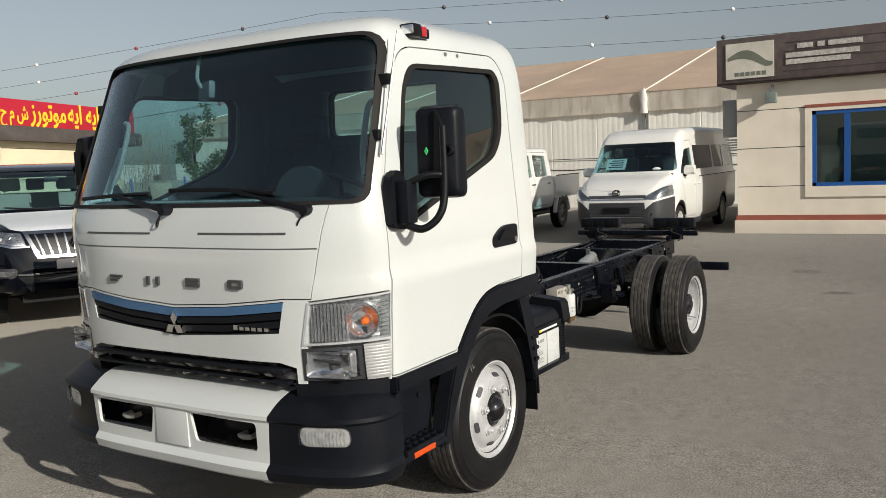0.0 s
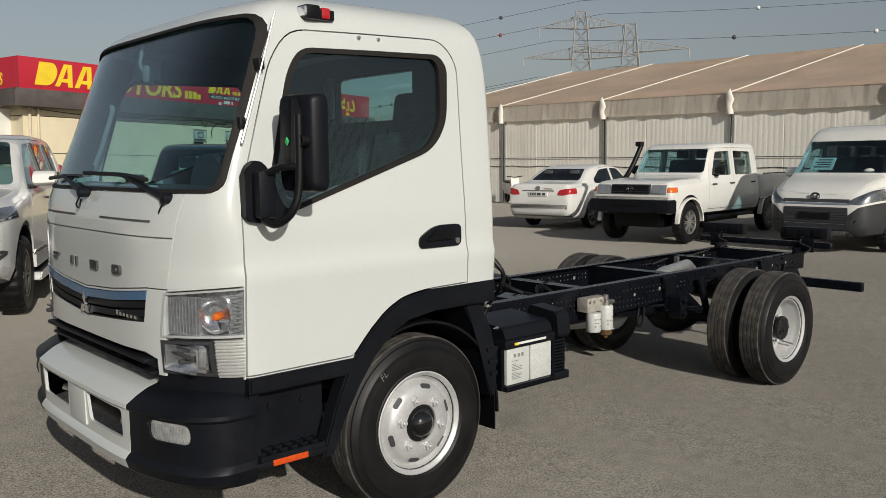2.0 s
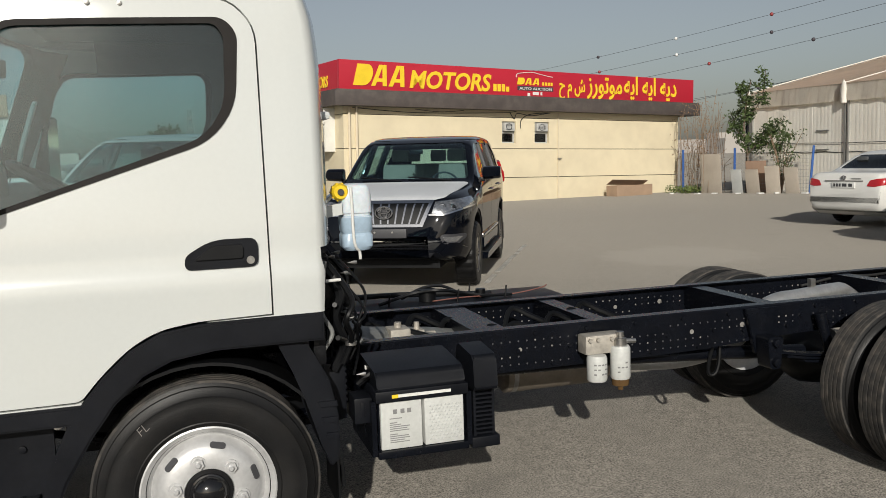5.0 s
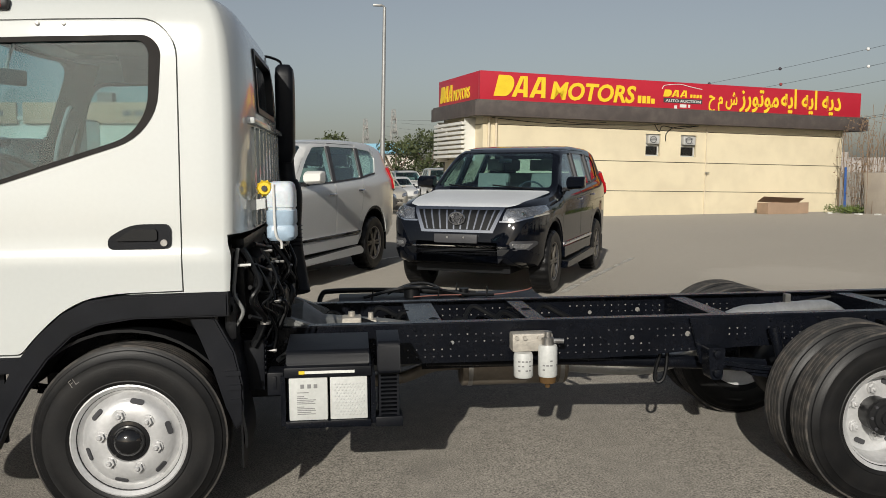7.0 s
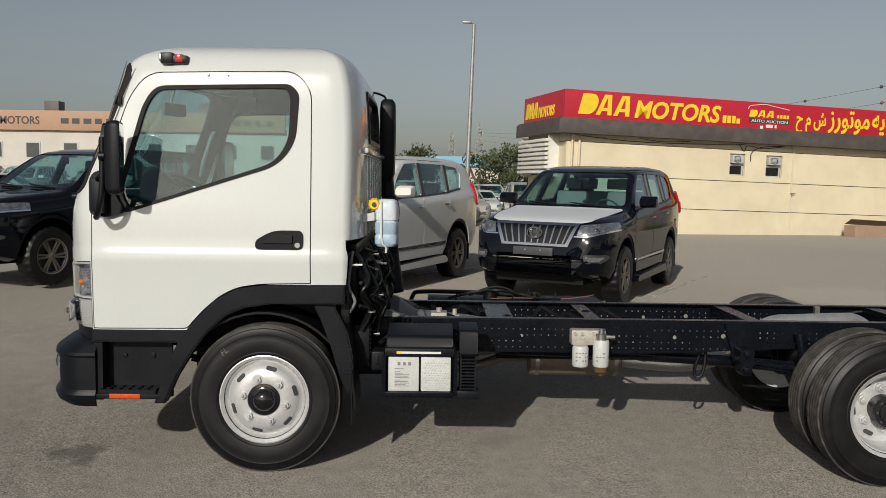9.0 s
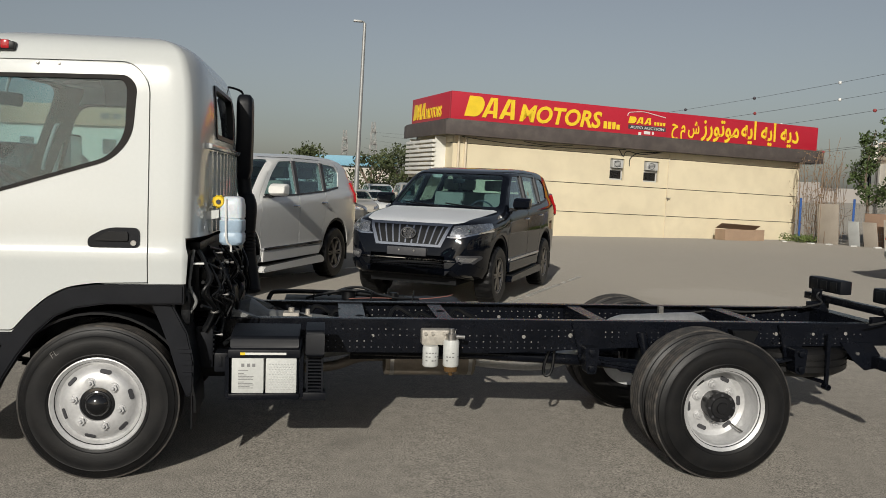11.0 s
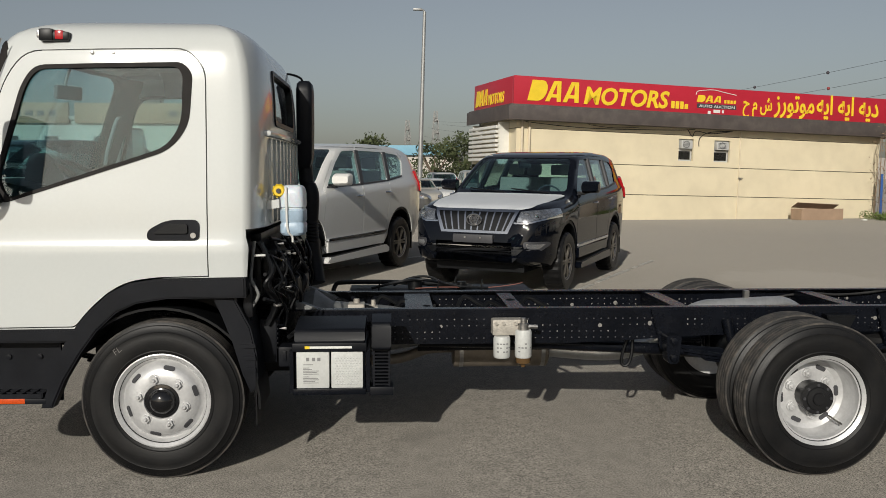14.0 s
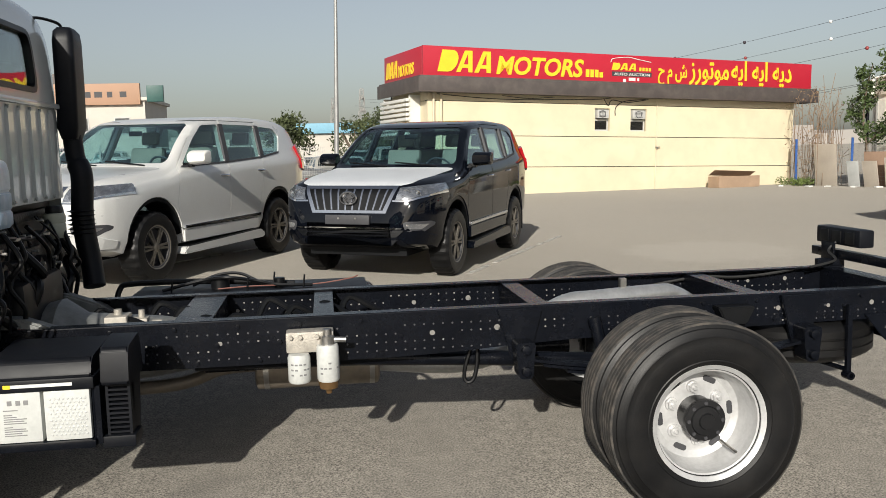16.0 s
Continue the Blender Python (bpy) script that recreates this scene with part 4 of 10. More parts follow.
def cab_solid(off=0.0, z0=0.74, z1=None):
    top = 2.335 if z1 is None else z1
    rings = []
    for z in CAB_Z:
        if z < z0 - 1e-6:
            continue
        zz = z0 + (z - z0)
        ring = cab_ring(zz, off)
        rings.append([(x, y, min(zz + (off if zz > 2.15 else 0) * min(1, (zz - 2.15) / 0.1), 9)) for x, y, _ in ring])
    if z0 > 0.74 and abs(rings[0][0][2] - z0) > 1e-4:
        rings.insert(0, [(x, y, z0) for x, y, _ in cab_ring(z0, off)])
    bm = bmesh.new()
    loft(bm, rings)
    return mesh(bm)


def yprism(poly, y0, y1):
    return mesh(prism(bmesh.new(), poly, "y", y0, y1))


def xprism(poly, x0, x1):
    return mesh(prism(bmesh.new(), poly, "x", x0, x1))


def mirrored(me):
    c = me.copy()
    c.transform(Matrix.Diagonal((1, -1, 1, 1)))
    c.flip_normals()
    return c


WIN_R = [0.03, 0.05, 0.08, 0.06, 0.035, 0.035, 0.10, 0.10]
WIN_P = [(-0.715, 1.415), (-0.762, 1.52), (-0.635, 1.985), (-0.57, 2.082), (0.140, 2.098), (0.187, 2.045), (0.168, 1.79), (0.075, 1.672)]

DOOR_P = [(-0.885, 0.812), (-0.885, 1.46), (-0.865, 1.55), (-0.705, 2.03), (-0.61, 2.15), (0.16, 2.165), (0.248, 2.07), (0.252, 1.062), (0.0, 1.056), (-0.13, 1.037), (-0.226, 0.988), (-0.322, 0.901), (-0.395, 0.816)]
DOOR_R = [0.0, 0.1, 0.1, 0.12, 0.10, 0.06, 0.08, 0.0, 0.05, 0.05, 0.05, 0.05, 0.02]


def WIN(d=0.0):
    return rounded(grown(WIN_P, d), WIN_R)


def WIN_IN():
    """Inner edge of the window rubber, broad only at the rear."""
    return rounded([(-0.690, 1.440), (-0.738, 1.53), (-0.614, 1.977), (-0.556, 2.062), (0.112, 2.076), (0.140, 2.035), (0.132, 1.80), (0.058, 1.689)], WIN_R)


def DOOR(d=0.0):
    return rounded(grown(DOOR_P, d), DOOR_R)


ARCH_CUT = [(-0.395, 0.5), (-0.395, 0.813), (-0.322, 0.898), (-0.226, 0.985), (-0.13, 1.034), (0.0, 1.053), (0.7, 1.060), (0.7, 0.5)]
WS_P = [(-0.922, 1.515), (0.922, 1.515), (0.862, 2.210), (-0.862, 2.210)]


def WS(d=0.0):
    return rounded(grown(WS_P, d), [0.05, 0.05, 0.09, 0.09])




def ws_prism(poly, more=0.0):
    return mesh(prism(bmesh.new(), poly, "x", -1.7 - more, lambda p: -0.80 + (p[1] - 1.53) * 0.42 + more))


def truck():
    t = thing("cab_chassis_truck", Matrix(), "white cab-chassis truck with black bumper corners and bare frame", "truck")
    outer = cab_solid(0.0)
    inner = cab_solid(-0.045, 0.95)
    shell = cut(outer, inner)
    shell = cut(shell, yprism(ARCH_CUT, -1.3, 1.3), yprism([(-1.5, 0.5), (-1.5, 0.80), (-0.30, 0.80), (-0.30, 0.5)], -1.4, 1.4))
    shell = cut(shell, ws_prism(WS()), mesh(boxed(0.36, 0.8, -0.953, 0.953, 0.5, 1.29)))
    for s in (-1, 1):
        shell = cut(shell, yprism(WIN(), s * 0.7, s * 1.2))
    rear_win = [(-0.42, 1.83), (0.42, 1.83), (0.40, 2.11), (-0.40, 2.11)]
    shell = cut(shell, xprism(rounded(rear_win, 0.05), 0.3, 0.8))
    # lamps and grille openings
    lampbox = prism(bmesh.new(), [(-0.66, 0.70), (-0.70, 1.137), (-1.2, 1.19), (-1.2, 0.70)], "x", -1.5, -0.893)
    lampbox = mesh(lampbox)
    lampbox_r = mirrored(lampbox)
    shell = cut(shell, lampbox, lampbox_r)
    intake = xprism([(-0.635, 0.7), (-0.635, 0.865), (-0.56, 0.885), (0.56, 0.885), (0.635, 0.865), (0.635, 0.7)], -1.5, -0.95)
    shell = cut(shell, intake)
    grille = [(-0.60, 1.135), (-0.3, 1.105), (0, 1.088), (0.3, 1.105), (0.60, 1.135), (0.57, 1.005), (0.14, 0.975), (0.0, 0.965), (-0.14, 0.975), (-0.57, 1.005)]
    shell = cut(shell, xprism(grille, -1.5, -1.0))
    # doors
    for s in (-1, 1):
        door = both(shell, yprism(DOOR(-0.003), s * 0.5, s * 1.3))
        shell = cut(shell, yprism(DOOR(0.003), s * 0.86, s * 1.3))
        d = part("door", door, M_WHITE, t, "white cab door with black window seal")
        rub = both(cut(cab_solid(0.004), cab_solid(-0.02)), cut(yprism(WIN(), s * 0.7, s * 1.2), yprism(WIN_IN(), s * 0.6, s * 1.3)))
        part("window_seal", rub, M_RUBBER, d)
        pane = both(cut(cab_solid(-0.010), cab_solid(-0.015)), yprism(WIN(-0.014), s * 0.7, s * 1.2))
        part("pane", pane, M_TINT, d)
        # recessed handle
        hx = rounded([(-0.035, 1.238), (0.212, 1.238), (0.212, 1.338), (0.055, 1.338), (-0.035, 1.285)], [0.03, 0.03, 0.03, 0.05, 0.03])
        bm = prism(bmesh.new(), hx, "y", s * 0.955, s * 0.972)
        h = part("handle", bm, M_BLACKPL, d, "black recessed door handle")
        bm = prism(bmesh.new(), rounded([(-0.005, 1.272), (0.16, 1.272), (0.16, 1.318), (0.06, 1.318)], 0.012), "y", s * 0.968, s * 0.984)
        part("grip", bm, M_DARK, h)
        part("lock", lathe(bmesh.new(), [(0.0, s * 0.97), (0.014, s * 0.97), (0.014, s * 0.978), (0.0, s * 0.978)], "y", 12, (0.185, 0, 1.262), closed=False), M_STEEL, h)
        for x in (-0.289, -0.188):
            bm = lathe(bmesh.new(), [(0.0, 0.0), (0.009, 0.0), (0.008, s * 0.006), (0.0, s * 0.008)], "y", 10, (x, s * 0.896, 2.139), closed=False)
            part("plug", bm, M_STEEL, d)
    # front panel seams: the wide lift-up front panel between the lamps
    fp = [(-0.715, 1.145), (-0.755, 1.35), (-0.785, 1.515), (0.785, 1.515), (0.755, 1.35), (0.715, 1.145), (0.60, 1.145), (0.3, 1.115), (0, 1.098), (-0.3, 1.115), (-0.60, 1.145)]
    panel = both(shell, xprism(grown(fp, -0.0025), -1.5, -0.9))
    shell = cut(shell, xprism(grown(fp, 0.0025), -1.5, -0.9))
    # vent slots in the panel
    pan = part("front_panel", panel, M_WHITE, t)
    bm = bmesh.new()
    for y0, y1, y2 in ((0.15, 0.62, 0.60), (-0.62, -0.15, -0.16)):
        pts = [(y0 + (y1 - y0) * i / 8) for i in range(9)]
        lo = [bm.verts.new((curve(1.405, XF) + curve(1.405, XB) * abs(y / 0.957) ** 4.5 - 0.002, y, 1.401)) for y in pts]
        hi = [bm.verts.new((curve(1.42, XF) + curve(1.42, XB) * abs(y / 0.957) ** 4.5 - 0.002, y, 1.410)) for y in pts]
        for i in range(8):
            bm.faces.new((lo[i], lo[i + 1], hi[i + 1], hi[i]))
    bmesh.ops.solidify(bm, geom=bm.faces, thickness=0.006)
    pieces("vent", bm, mat("grey_slot", (0.16, 0.16, 0.155), rough=0.6), pan)
    bm = bmesh.new()
    ys = [-0.75 + 1.50 * i / 24 for i in range(25)]
    for z in (1.345,):
        lo = [bm.verts.new((curve(z, XF) + curve(z, XB) * abs(y / 0.96) ** 4.5 - 0.001, y, z - 0.0025)) for y in ys]
        hi = [bm.verts.new((curve(z, XF) + curve(z, XB) * abs(y / 0.96) ** 4.5 - 0.001, y, z + 0.0025)) for y in ys]
        for i in range(24):
            bm.faces.new((lo[i], lo[i + 1], hi[i + 1], hi[i]))
    bmesh.ops.solidify(bm, geom=bm.faces, thickness=0.003)
    part("seam", bm, mat("seam_grey", (0.2, 0.2, 0.19), rough=0.7), pan)
    part("cab_body", shell, M_WHITE, t)
    # raised plain shapes in place of the maker's name
    M_BADGE = mat("dark_badge_chrome", (0.16, 0.16, 0.165), rough=0.28, metal=0.8, var=0.05)
    for i, y in enumerate((0.375, 0.125, -0.125, -0.37)):
        bm = bmesh.new()
        x = curve(1.2, XF) + curve(1.2, XB) * abs(y / 0.97) ** 4.5
        w, h = 0.040, 0.019
        if i == 0:
            for q in ((y - w, y + w, 1.2 + h - 0.012, 1.2 + h), (y - w * 0.3, y + w, 1.190, 1.201)):
                box(bm, x - 0.010, x + 0.004, q[0], q[1], q[2], q[3])
        elif i == 1:
            for q in ((y + w - 0.018, y + w, 1.2 - h, 1.2 + h), (y - w, y - w + 0.018, 1.2 - h, 1.2 + h)):
                box(bm, x - 0.010, x + 0.004, q[0], q[1], q[2], q[3])
        elif i == 2:
            for z in (1.2 - h, 1.2 - 0.006, 1.2 + h - 0.012):
                box(bm, x - 0.010, x + 0.004, y - w, y + w, z, z + 0.012)
        else:
            o = rounded([(y - w, 1.2 - h), (y + w, 1.2 - h), (y + w, 1.2 + h), (y - w, 1.2 + h)], 0.012)
            n_ = rounded([(y - w + 0.016, 1.2 - h + 0.012), (y + w - 0.016, 1.2 - h + 0.012), (y + w - 0.016, 1.2 + h - 0.012), (y - w + 0.016, 1.2 + h - 0.012)], 0.006)
            for a in range(len(o)):
                c = (a + 1) % len(o)
                quad = [o[a], o[c], n_[c], n_[a]]
                prism(bm, quad, "x", x - 0.010, x + 0.004)
        pieces("badge", bm, M_BADGE, pan) if i < 3 else part("badge", bm, M_BADGE, pan, "raised dark chrome ring")
    # grille: blue strip, black slats, three-lozenge emblem
    strip = [(-0.60, 1.132), (-0.3, 1.102), (0, 1.085), (0.3, 1.102), (0.60, 1.132), (0.592, 1.097), (0.3, 1.067), (0, 1.050), (-0.3, 1.067), (-0.592, 1.097)]
    g = part("grille", both(cut(cab_solid(-0.03), cab_solid(-0.07)), xprism(grown(grille, 0.004), -1.5, -1.0)), M_BLACKPL, t, "black slatted front grille")
    part("strip", both(cut(cab_solid(0.004), cab_solid(-0.05)), xprism(strip, -1.5, -1.0)), M_BLUE, g, "metallic blue trim strip")
    for k in range(3):
        zc = -0.036 - 0.036 * k
        sl = [(-0.585 + 0.006 * k, 1.128 + zc), (-0.3, 1.098 + zc), (0, 1.081 + zc), (0.3, 1.098 + zc), (0.585 - 0.006 * k, 1.128 + zc)]
        lo = [(y, z - 0.027) for y, z in sl]
        part("slat", both(cut(cab_solid(-0.004), cab_solid(-0.04)), xprism(sl + lo[::-1], -1.5, -1.0)), M_BLACKPL, g)
    bm = bmesh.new()
    for a in (90, 210, 330):
        c, s_ = math.cos(radians(a)), math.sin(radians(a))
        L_, W_ = 0.062, 0.020
        q = [(0, 0), (c * L_ / 2 - s_ * W_, s_ * L_ / 2 + c * W_), (c * L_, s_ * L_), (c * L_ / 2 + s_ * W_, s_ * L_ / 2 - c * W_)]
        prism(bm, [(y, 1.012 + z) for y, z in q], "x", -1.162, -1.135)
    part("emblem", bm, M_CHROME, g, "chrome emblem of three lozenges")
    bm = bmesh.new()
    for i in range(6):
        y = -0.345 - 0.032 * i
        x = curve(1.02, XF) + curve(1.02, XB) * abs(y / 0.965) ** 4.5
        box(bm, x - 0.004, x + 0.02, y - 0.024, y, 1.012, 1.012 + (0.020 if i == 0 else 0.014))
    pieces("badge", bm, M_CHROME, g)
    # lower intake: dark cavity with ducts
    bm = bmesh.new()
    box(bm, -1.0, -0.94, -0.66, 0.66, 0.62, 0.93)
    part("intake_backing", bm, M_DARK, t)
    bm = bmesh.new()
    box(bm, -1.145, -1.09, -0.60, 0.60, 0.845, 0.862, 0.004)
    box(bm, -1.12, -1.07, -0.60, 0.60, 0.795, 0.808, 0.004)
    pieces("intake_slat", bm, M_BLACKPL, t)
    bm = bmesh.new()
    for i in range(9):
        y = 0.5 - 0.12 * i
        tube(bm, smoothed([(-1.02, y, 0.90), (-1.07, y - 0.03, 0.84 + 0.02 * (i % 2)), (-1.03, y - 0.10, 0.80), (-1.0, y - 0.14, 0.74)]), 0.014 + 0.006 * (i % 3), 6)
    pieces("hose", bm, M_STEEL, t)
    headlamps(t, lampbox, lampbox_r)
    windscreen(t, rear_win)
    bumper(t)
    arches(t)
    mirrors(t)
    interior(t)
    chassis(t)
    rear_of_cab(t)
    return t


def headlamps(t, boxl, boxr):
    silver = mat("lamp_silver", (0.78, 0.78, 0.79), rough=0.14, metal=0.85, var=0.12, scale=40)
    base = mat("lamp_bowl_grey", (0.50, 0.50, 0.50), rough=0.28, metal=0.5, var=0.2, scale=30)
    pale = mat("pale_lamp_frame", (0.52, 0.52, 0.51), rough=0.3, var=0.06)
    smoked = mat("smoked_plastic", (0.05, 0.05, 0.053), rough=0.25)
    ribbed = mat("ribbed_silver_plastic", (0.50, 0.50, 0.49), rough=0.32, metal=0.35)

    def face(y, z):
        return curve(z, XF) + curve(z, XB) * (abs(y) / 0.965) ** 4.5
    for s, bx in ((-1, boxl), (1, boxr)):
        h = part("headlamp", both(cut(cab_solid(-0.034), cab_solid(-0.06)), bx), base, t, "clear headlamp with silver reflectors and amber bulb")

        def zone(poly):
            return xprism([(s * -a, z) for a, z in poly], -1.5, -0.893)
        up = [(-0.665, 0.957), (-0.70, 1.131), (-1.2, 1.183), (-1.2, 0.977)]
        lo = [(-0.664, 0.815), (-0.665, 0.945), (-0.876, 0.953), (-0.876, 0.815)]
        ou = [(-0.884, 0.812), (-0.884, 0.957), (-1.2, 0.968), (-1.2, 0.812)]
        part("lens", both(cut(cab_solid(0.004), cab_solid(-0.004)), zone(up)), M_LENS, h)
        part("lens", both(cut(cab_solid(0.004), cab_solid(-0.004)), zone(lo)), M_LENS, h)
        # pale rim of the upper lamp, dark rim of the lower one
        part("bezel", both(cut(cab_solid(0.003), cab_solid(-0.035)), cut(zone(up), xprism([(s * -a, z) for a, z in [(-0.676, 0.964), (-0.708, 1.124), (-1.1, 1.166), (-1.1, 0.985)]], -1.6, -0.8))), pale, h)
        part("bezel", both(cut(cab_solid(0.003), cab_solid(-0.035)), cut(zone(lo), xprism([(s * -a, z) for a, z in [(-0.680, 0.829), (-0.681, 0.933), (-0.864, 0.940), (-0.864, 0.829)]], -1.6, -0.8))), smoked, h)
        part("ribbed_cover", both(cut(cab_solid(0.002), cab_solid(-0.05)), zone(ou)), ribbed, h, "silver ribbed lamp corner")
        for i in range(11):
            z = 0.822 + 0.013 * i
            part("rib", both(cut(cab_solid(0.006), cab_solid(0.0)), zone([(-0.886, z), (-0.886, z + 0.006), (-1.2, z + 0.009), (-1.2, z + 0.003)])), ribbed, h)
        # fine upright and level lines moulded behind the upper lens
        for i in range(11):
            y = 0.705 + 0.0125 * i
            x = face(y, 1.045) + 0.008
            part("flute", boxed(x, x + 0.012, s * y - 0.0016, s * y + 0.0016, 0.972, 1.122), silver, h)
        for i in range(9):
            z = 0.978 + 0.0165 * i
            part("flute", tube(bmesh.new(), [(face(y, z) + 0.014, s * y, z) for y in (0.70, 0.74, 0.78, 0.82, 0.84)], 0.0012, 4), silver, h)
        # bowl round the amber bulb, dark end block
        bowl = lathe(bmesh.new(), [(0.070, -0.004), (0.066, 0.008), (0.050, 0.024), (0.026, 0.032), (0.010, 0.033), (0.010, 0.038), (0.072, 0.038)], "x", 28, (0, 0, 0))
        me = mesh(bowl)
        me.transform(pose(face(0.875, 1.05) + 0.020, s * 0.875, 1.05, 0, 0, -s * 30))
        part("reflector", me, silver, h)
        me = mesh(lathe(bmesh.new(), [(0.0, -0.026), (0.012, -0.022), (0.019, -0.006), (0.016, 0.02), (0.0, 0.024)], "x", 16, (0, 0, 0), closed=False))
        me.transform(pose(face(0.882, 1.048) + 0.022, s * 0.882, 1.048, 0, 0, -s * 30))
        part("indicator", me, M_AMBER, h, "amber indicator bulb")
        # level lines moulded into the part that turns the corner
        for i in range(9):
            z = 0.990 + 0.0165 * i
            part("flute", both(cut(cab_solid(-0.004), cab_solid(-0.012)), zone([(-0.925, z), (-0.925, z + 0.004), (-1.2, z + 0.006), (-1.2, z + 0.002)])), silver, h)
        # squared bowl reflector and shaded bulb of the main lamp
        cy, cz = s * 0.772, 0.883
        bm = bmesh.new()
        rings = []
        for d, k in ((0.0, 1.0), (0.012, 0.93), (0.026, 0.78), (0.034, 0.55), (0.036, 0.24), (0.040, 0.24), (0.040, 1.0)):
            rr = 0.012 + 0.03 * (1 - k)
            rings.append([(-1.095 + d + 0.55 * abs(abs(p[0]) - 0.68) ** 1.5, p[0], p[1]) for p in rounded([(cy - 0.094 * k, cz - 0.053 * k), (cy + 0.094 * k, cz - 0.053 * k), (cy + 0.094 * k, cz + 0.053 * k), (cy - 0.094 * k, cz + 0.053 * k)], min(rr, 0.05 * k))])
        loft(bm, rings)
        bmesh.ops.delete(bm, geom=[f for f in bm.faces if len(f.verts) > 4], context="FACES_ONLY")
        part("reflector", bm, silver, h)
        part("bulb_cap", lathe(bmesh.new(), [(0.0, -0.030), (0.010, -0.026), (0.012, 0.0), (0.012, 0.02), (0.0, 0.02)], "x", 14, (-1.062, s * 0.80, cz - 0.006), closed=False), smoked, h)
        part("shade", prism(bmesh.new(), [(cy - 0.07, cz + 0.016), (cy + 0.07, cz + 0.020), (cy + 0.07, cz + 0.013), (cy - 0.07, cz + 0.009)], "x", -1.075, -1.055), smoked, h)


def windscreen(t, rear_win):
    w = part("windscreen", both(cut(cab_solid(-0.008), cab_solid(-0.013)), ws_prism(WS(-0.01))), M_GLASS, t, "large curved greenish windscreen")
    seal = both(cut(cab_solid(0.004), cab_solid(-0.018)), cut(ws_prism(WS()), ws_prism(WS(-0.015), 0.3)))
    part("seal", seal, M_RUBBER, w)
    rw = part("rear_window", both(cut(cab_solid(-0.012), cab_solid(-0.017)), xprism(rounded(grown(rear_win, -0.004), 0.05), 0.3, 0.8)), M_TINT, t)
    part("seal", both(cut(cab_solid(0.008), cab_solid(-0.03)), cut(xprism(rounded(grown(rear_win, 0.012), 0.06), 0.3, 0.8), xprism(rounded(grown(rear_win, -0.014), 0.05), 0.2, 0.9))), M_DARK, rw)
    # wipers
    for (px, py, pz), tip in (((-1.04, -0.70, 1.495), (-1.075, -0.03, 1.625)), ((-1.10, 0.05, 1.505), (-1.02, 0.70, 1.60))):
        a, b = Vector((px, py, pz)), Vector(tip)
        bm = lathe(bmesh.new(), [(0.0, -0.05), (0.022, -0.045), (0.024, 0.0), (0.015, 0.03), (0.0, 0.03)], "x", 14, (px, py, pz), closed=False)
        wp = part("wiper", bm, M_BLACKPL, t, "black windscreen wiper")
        mid = a.lerp(b, 0.58) + Vector((-0.03, 0, 0.015))
        part("arm", tube(bmesh.new(), smoothed([a + Vector((-0.03, 0, 0)), a.lerp(mid, 0.5) + Vector((-0.015, 0, 0.0)), mid]), [0.013] * 7 + [0.009] * 6, 8), M_BLACKPL, wp)
        c0, c1 = mid + Vector((0.015, 0.25, -0.015)), mid + Vector((0.0, -0.24, 0.0))
        if py < -0.3:
            c0, c1 = mid + Vector((-0.04, 0.31, 0.005)), mid + Vector((0.01, -0.24, -0.02))
        part("blade", tube(bmesh.new(), smoothed([c0, mid + Vector((0.006, 0, -0.002)), c1]), 0.010, 6), M_DARK, wp)
        part("hose", tube(bmesh.new(), smoothed([a + Vector((-0.03, 0.01, -0.01)), a + Vector((-0.045, 0.03, -0.05)), a + Vector((-0.03, 0.045, -0.07)), a + Vector((-0.02, 0.04, -0.03))]), 0.004, 5), M_DARK, wp)


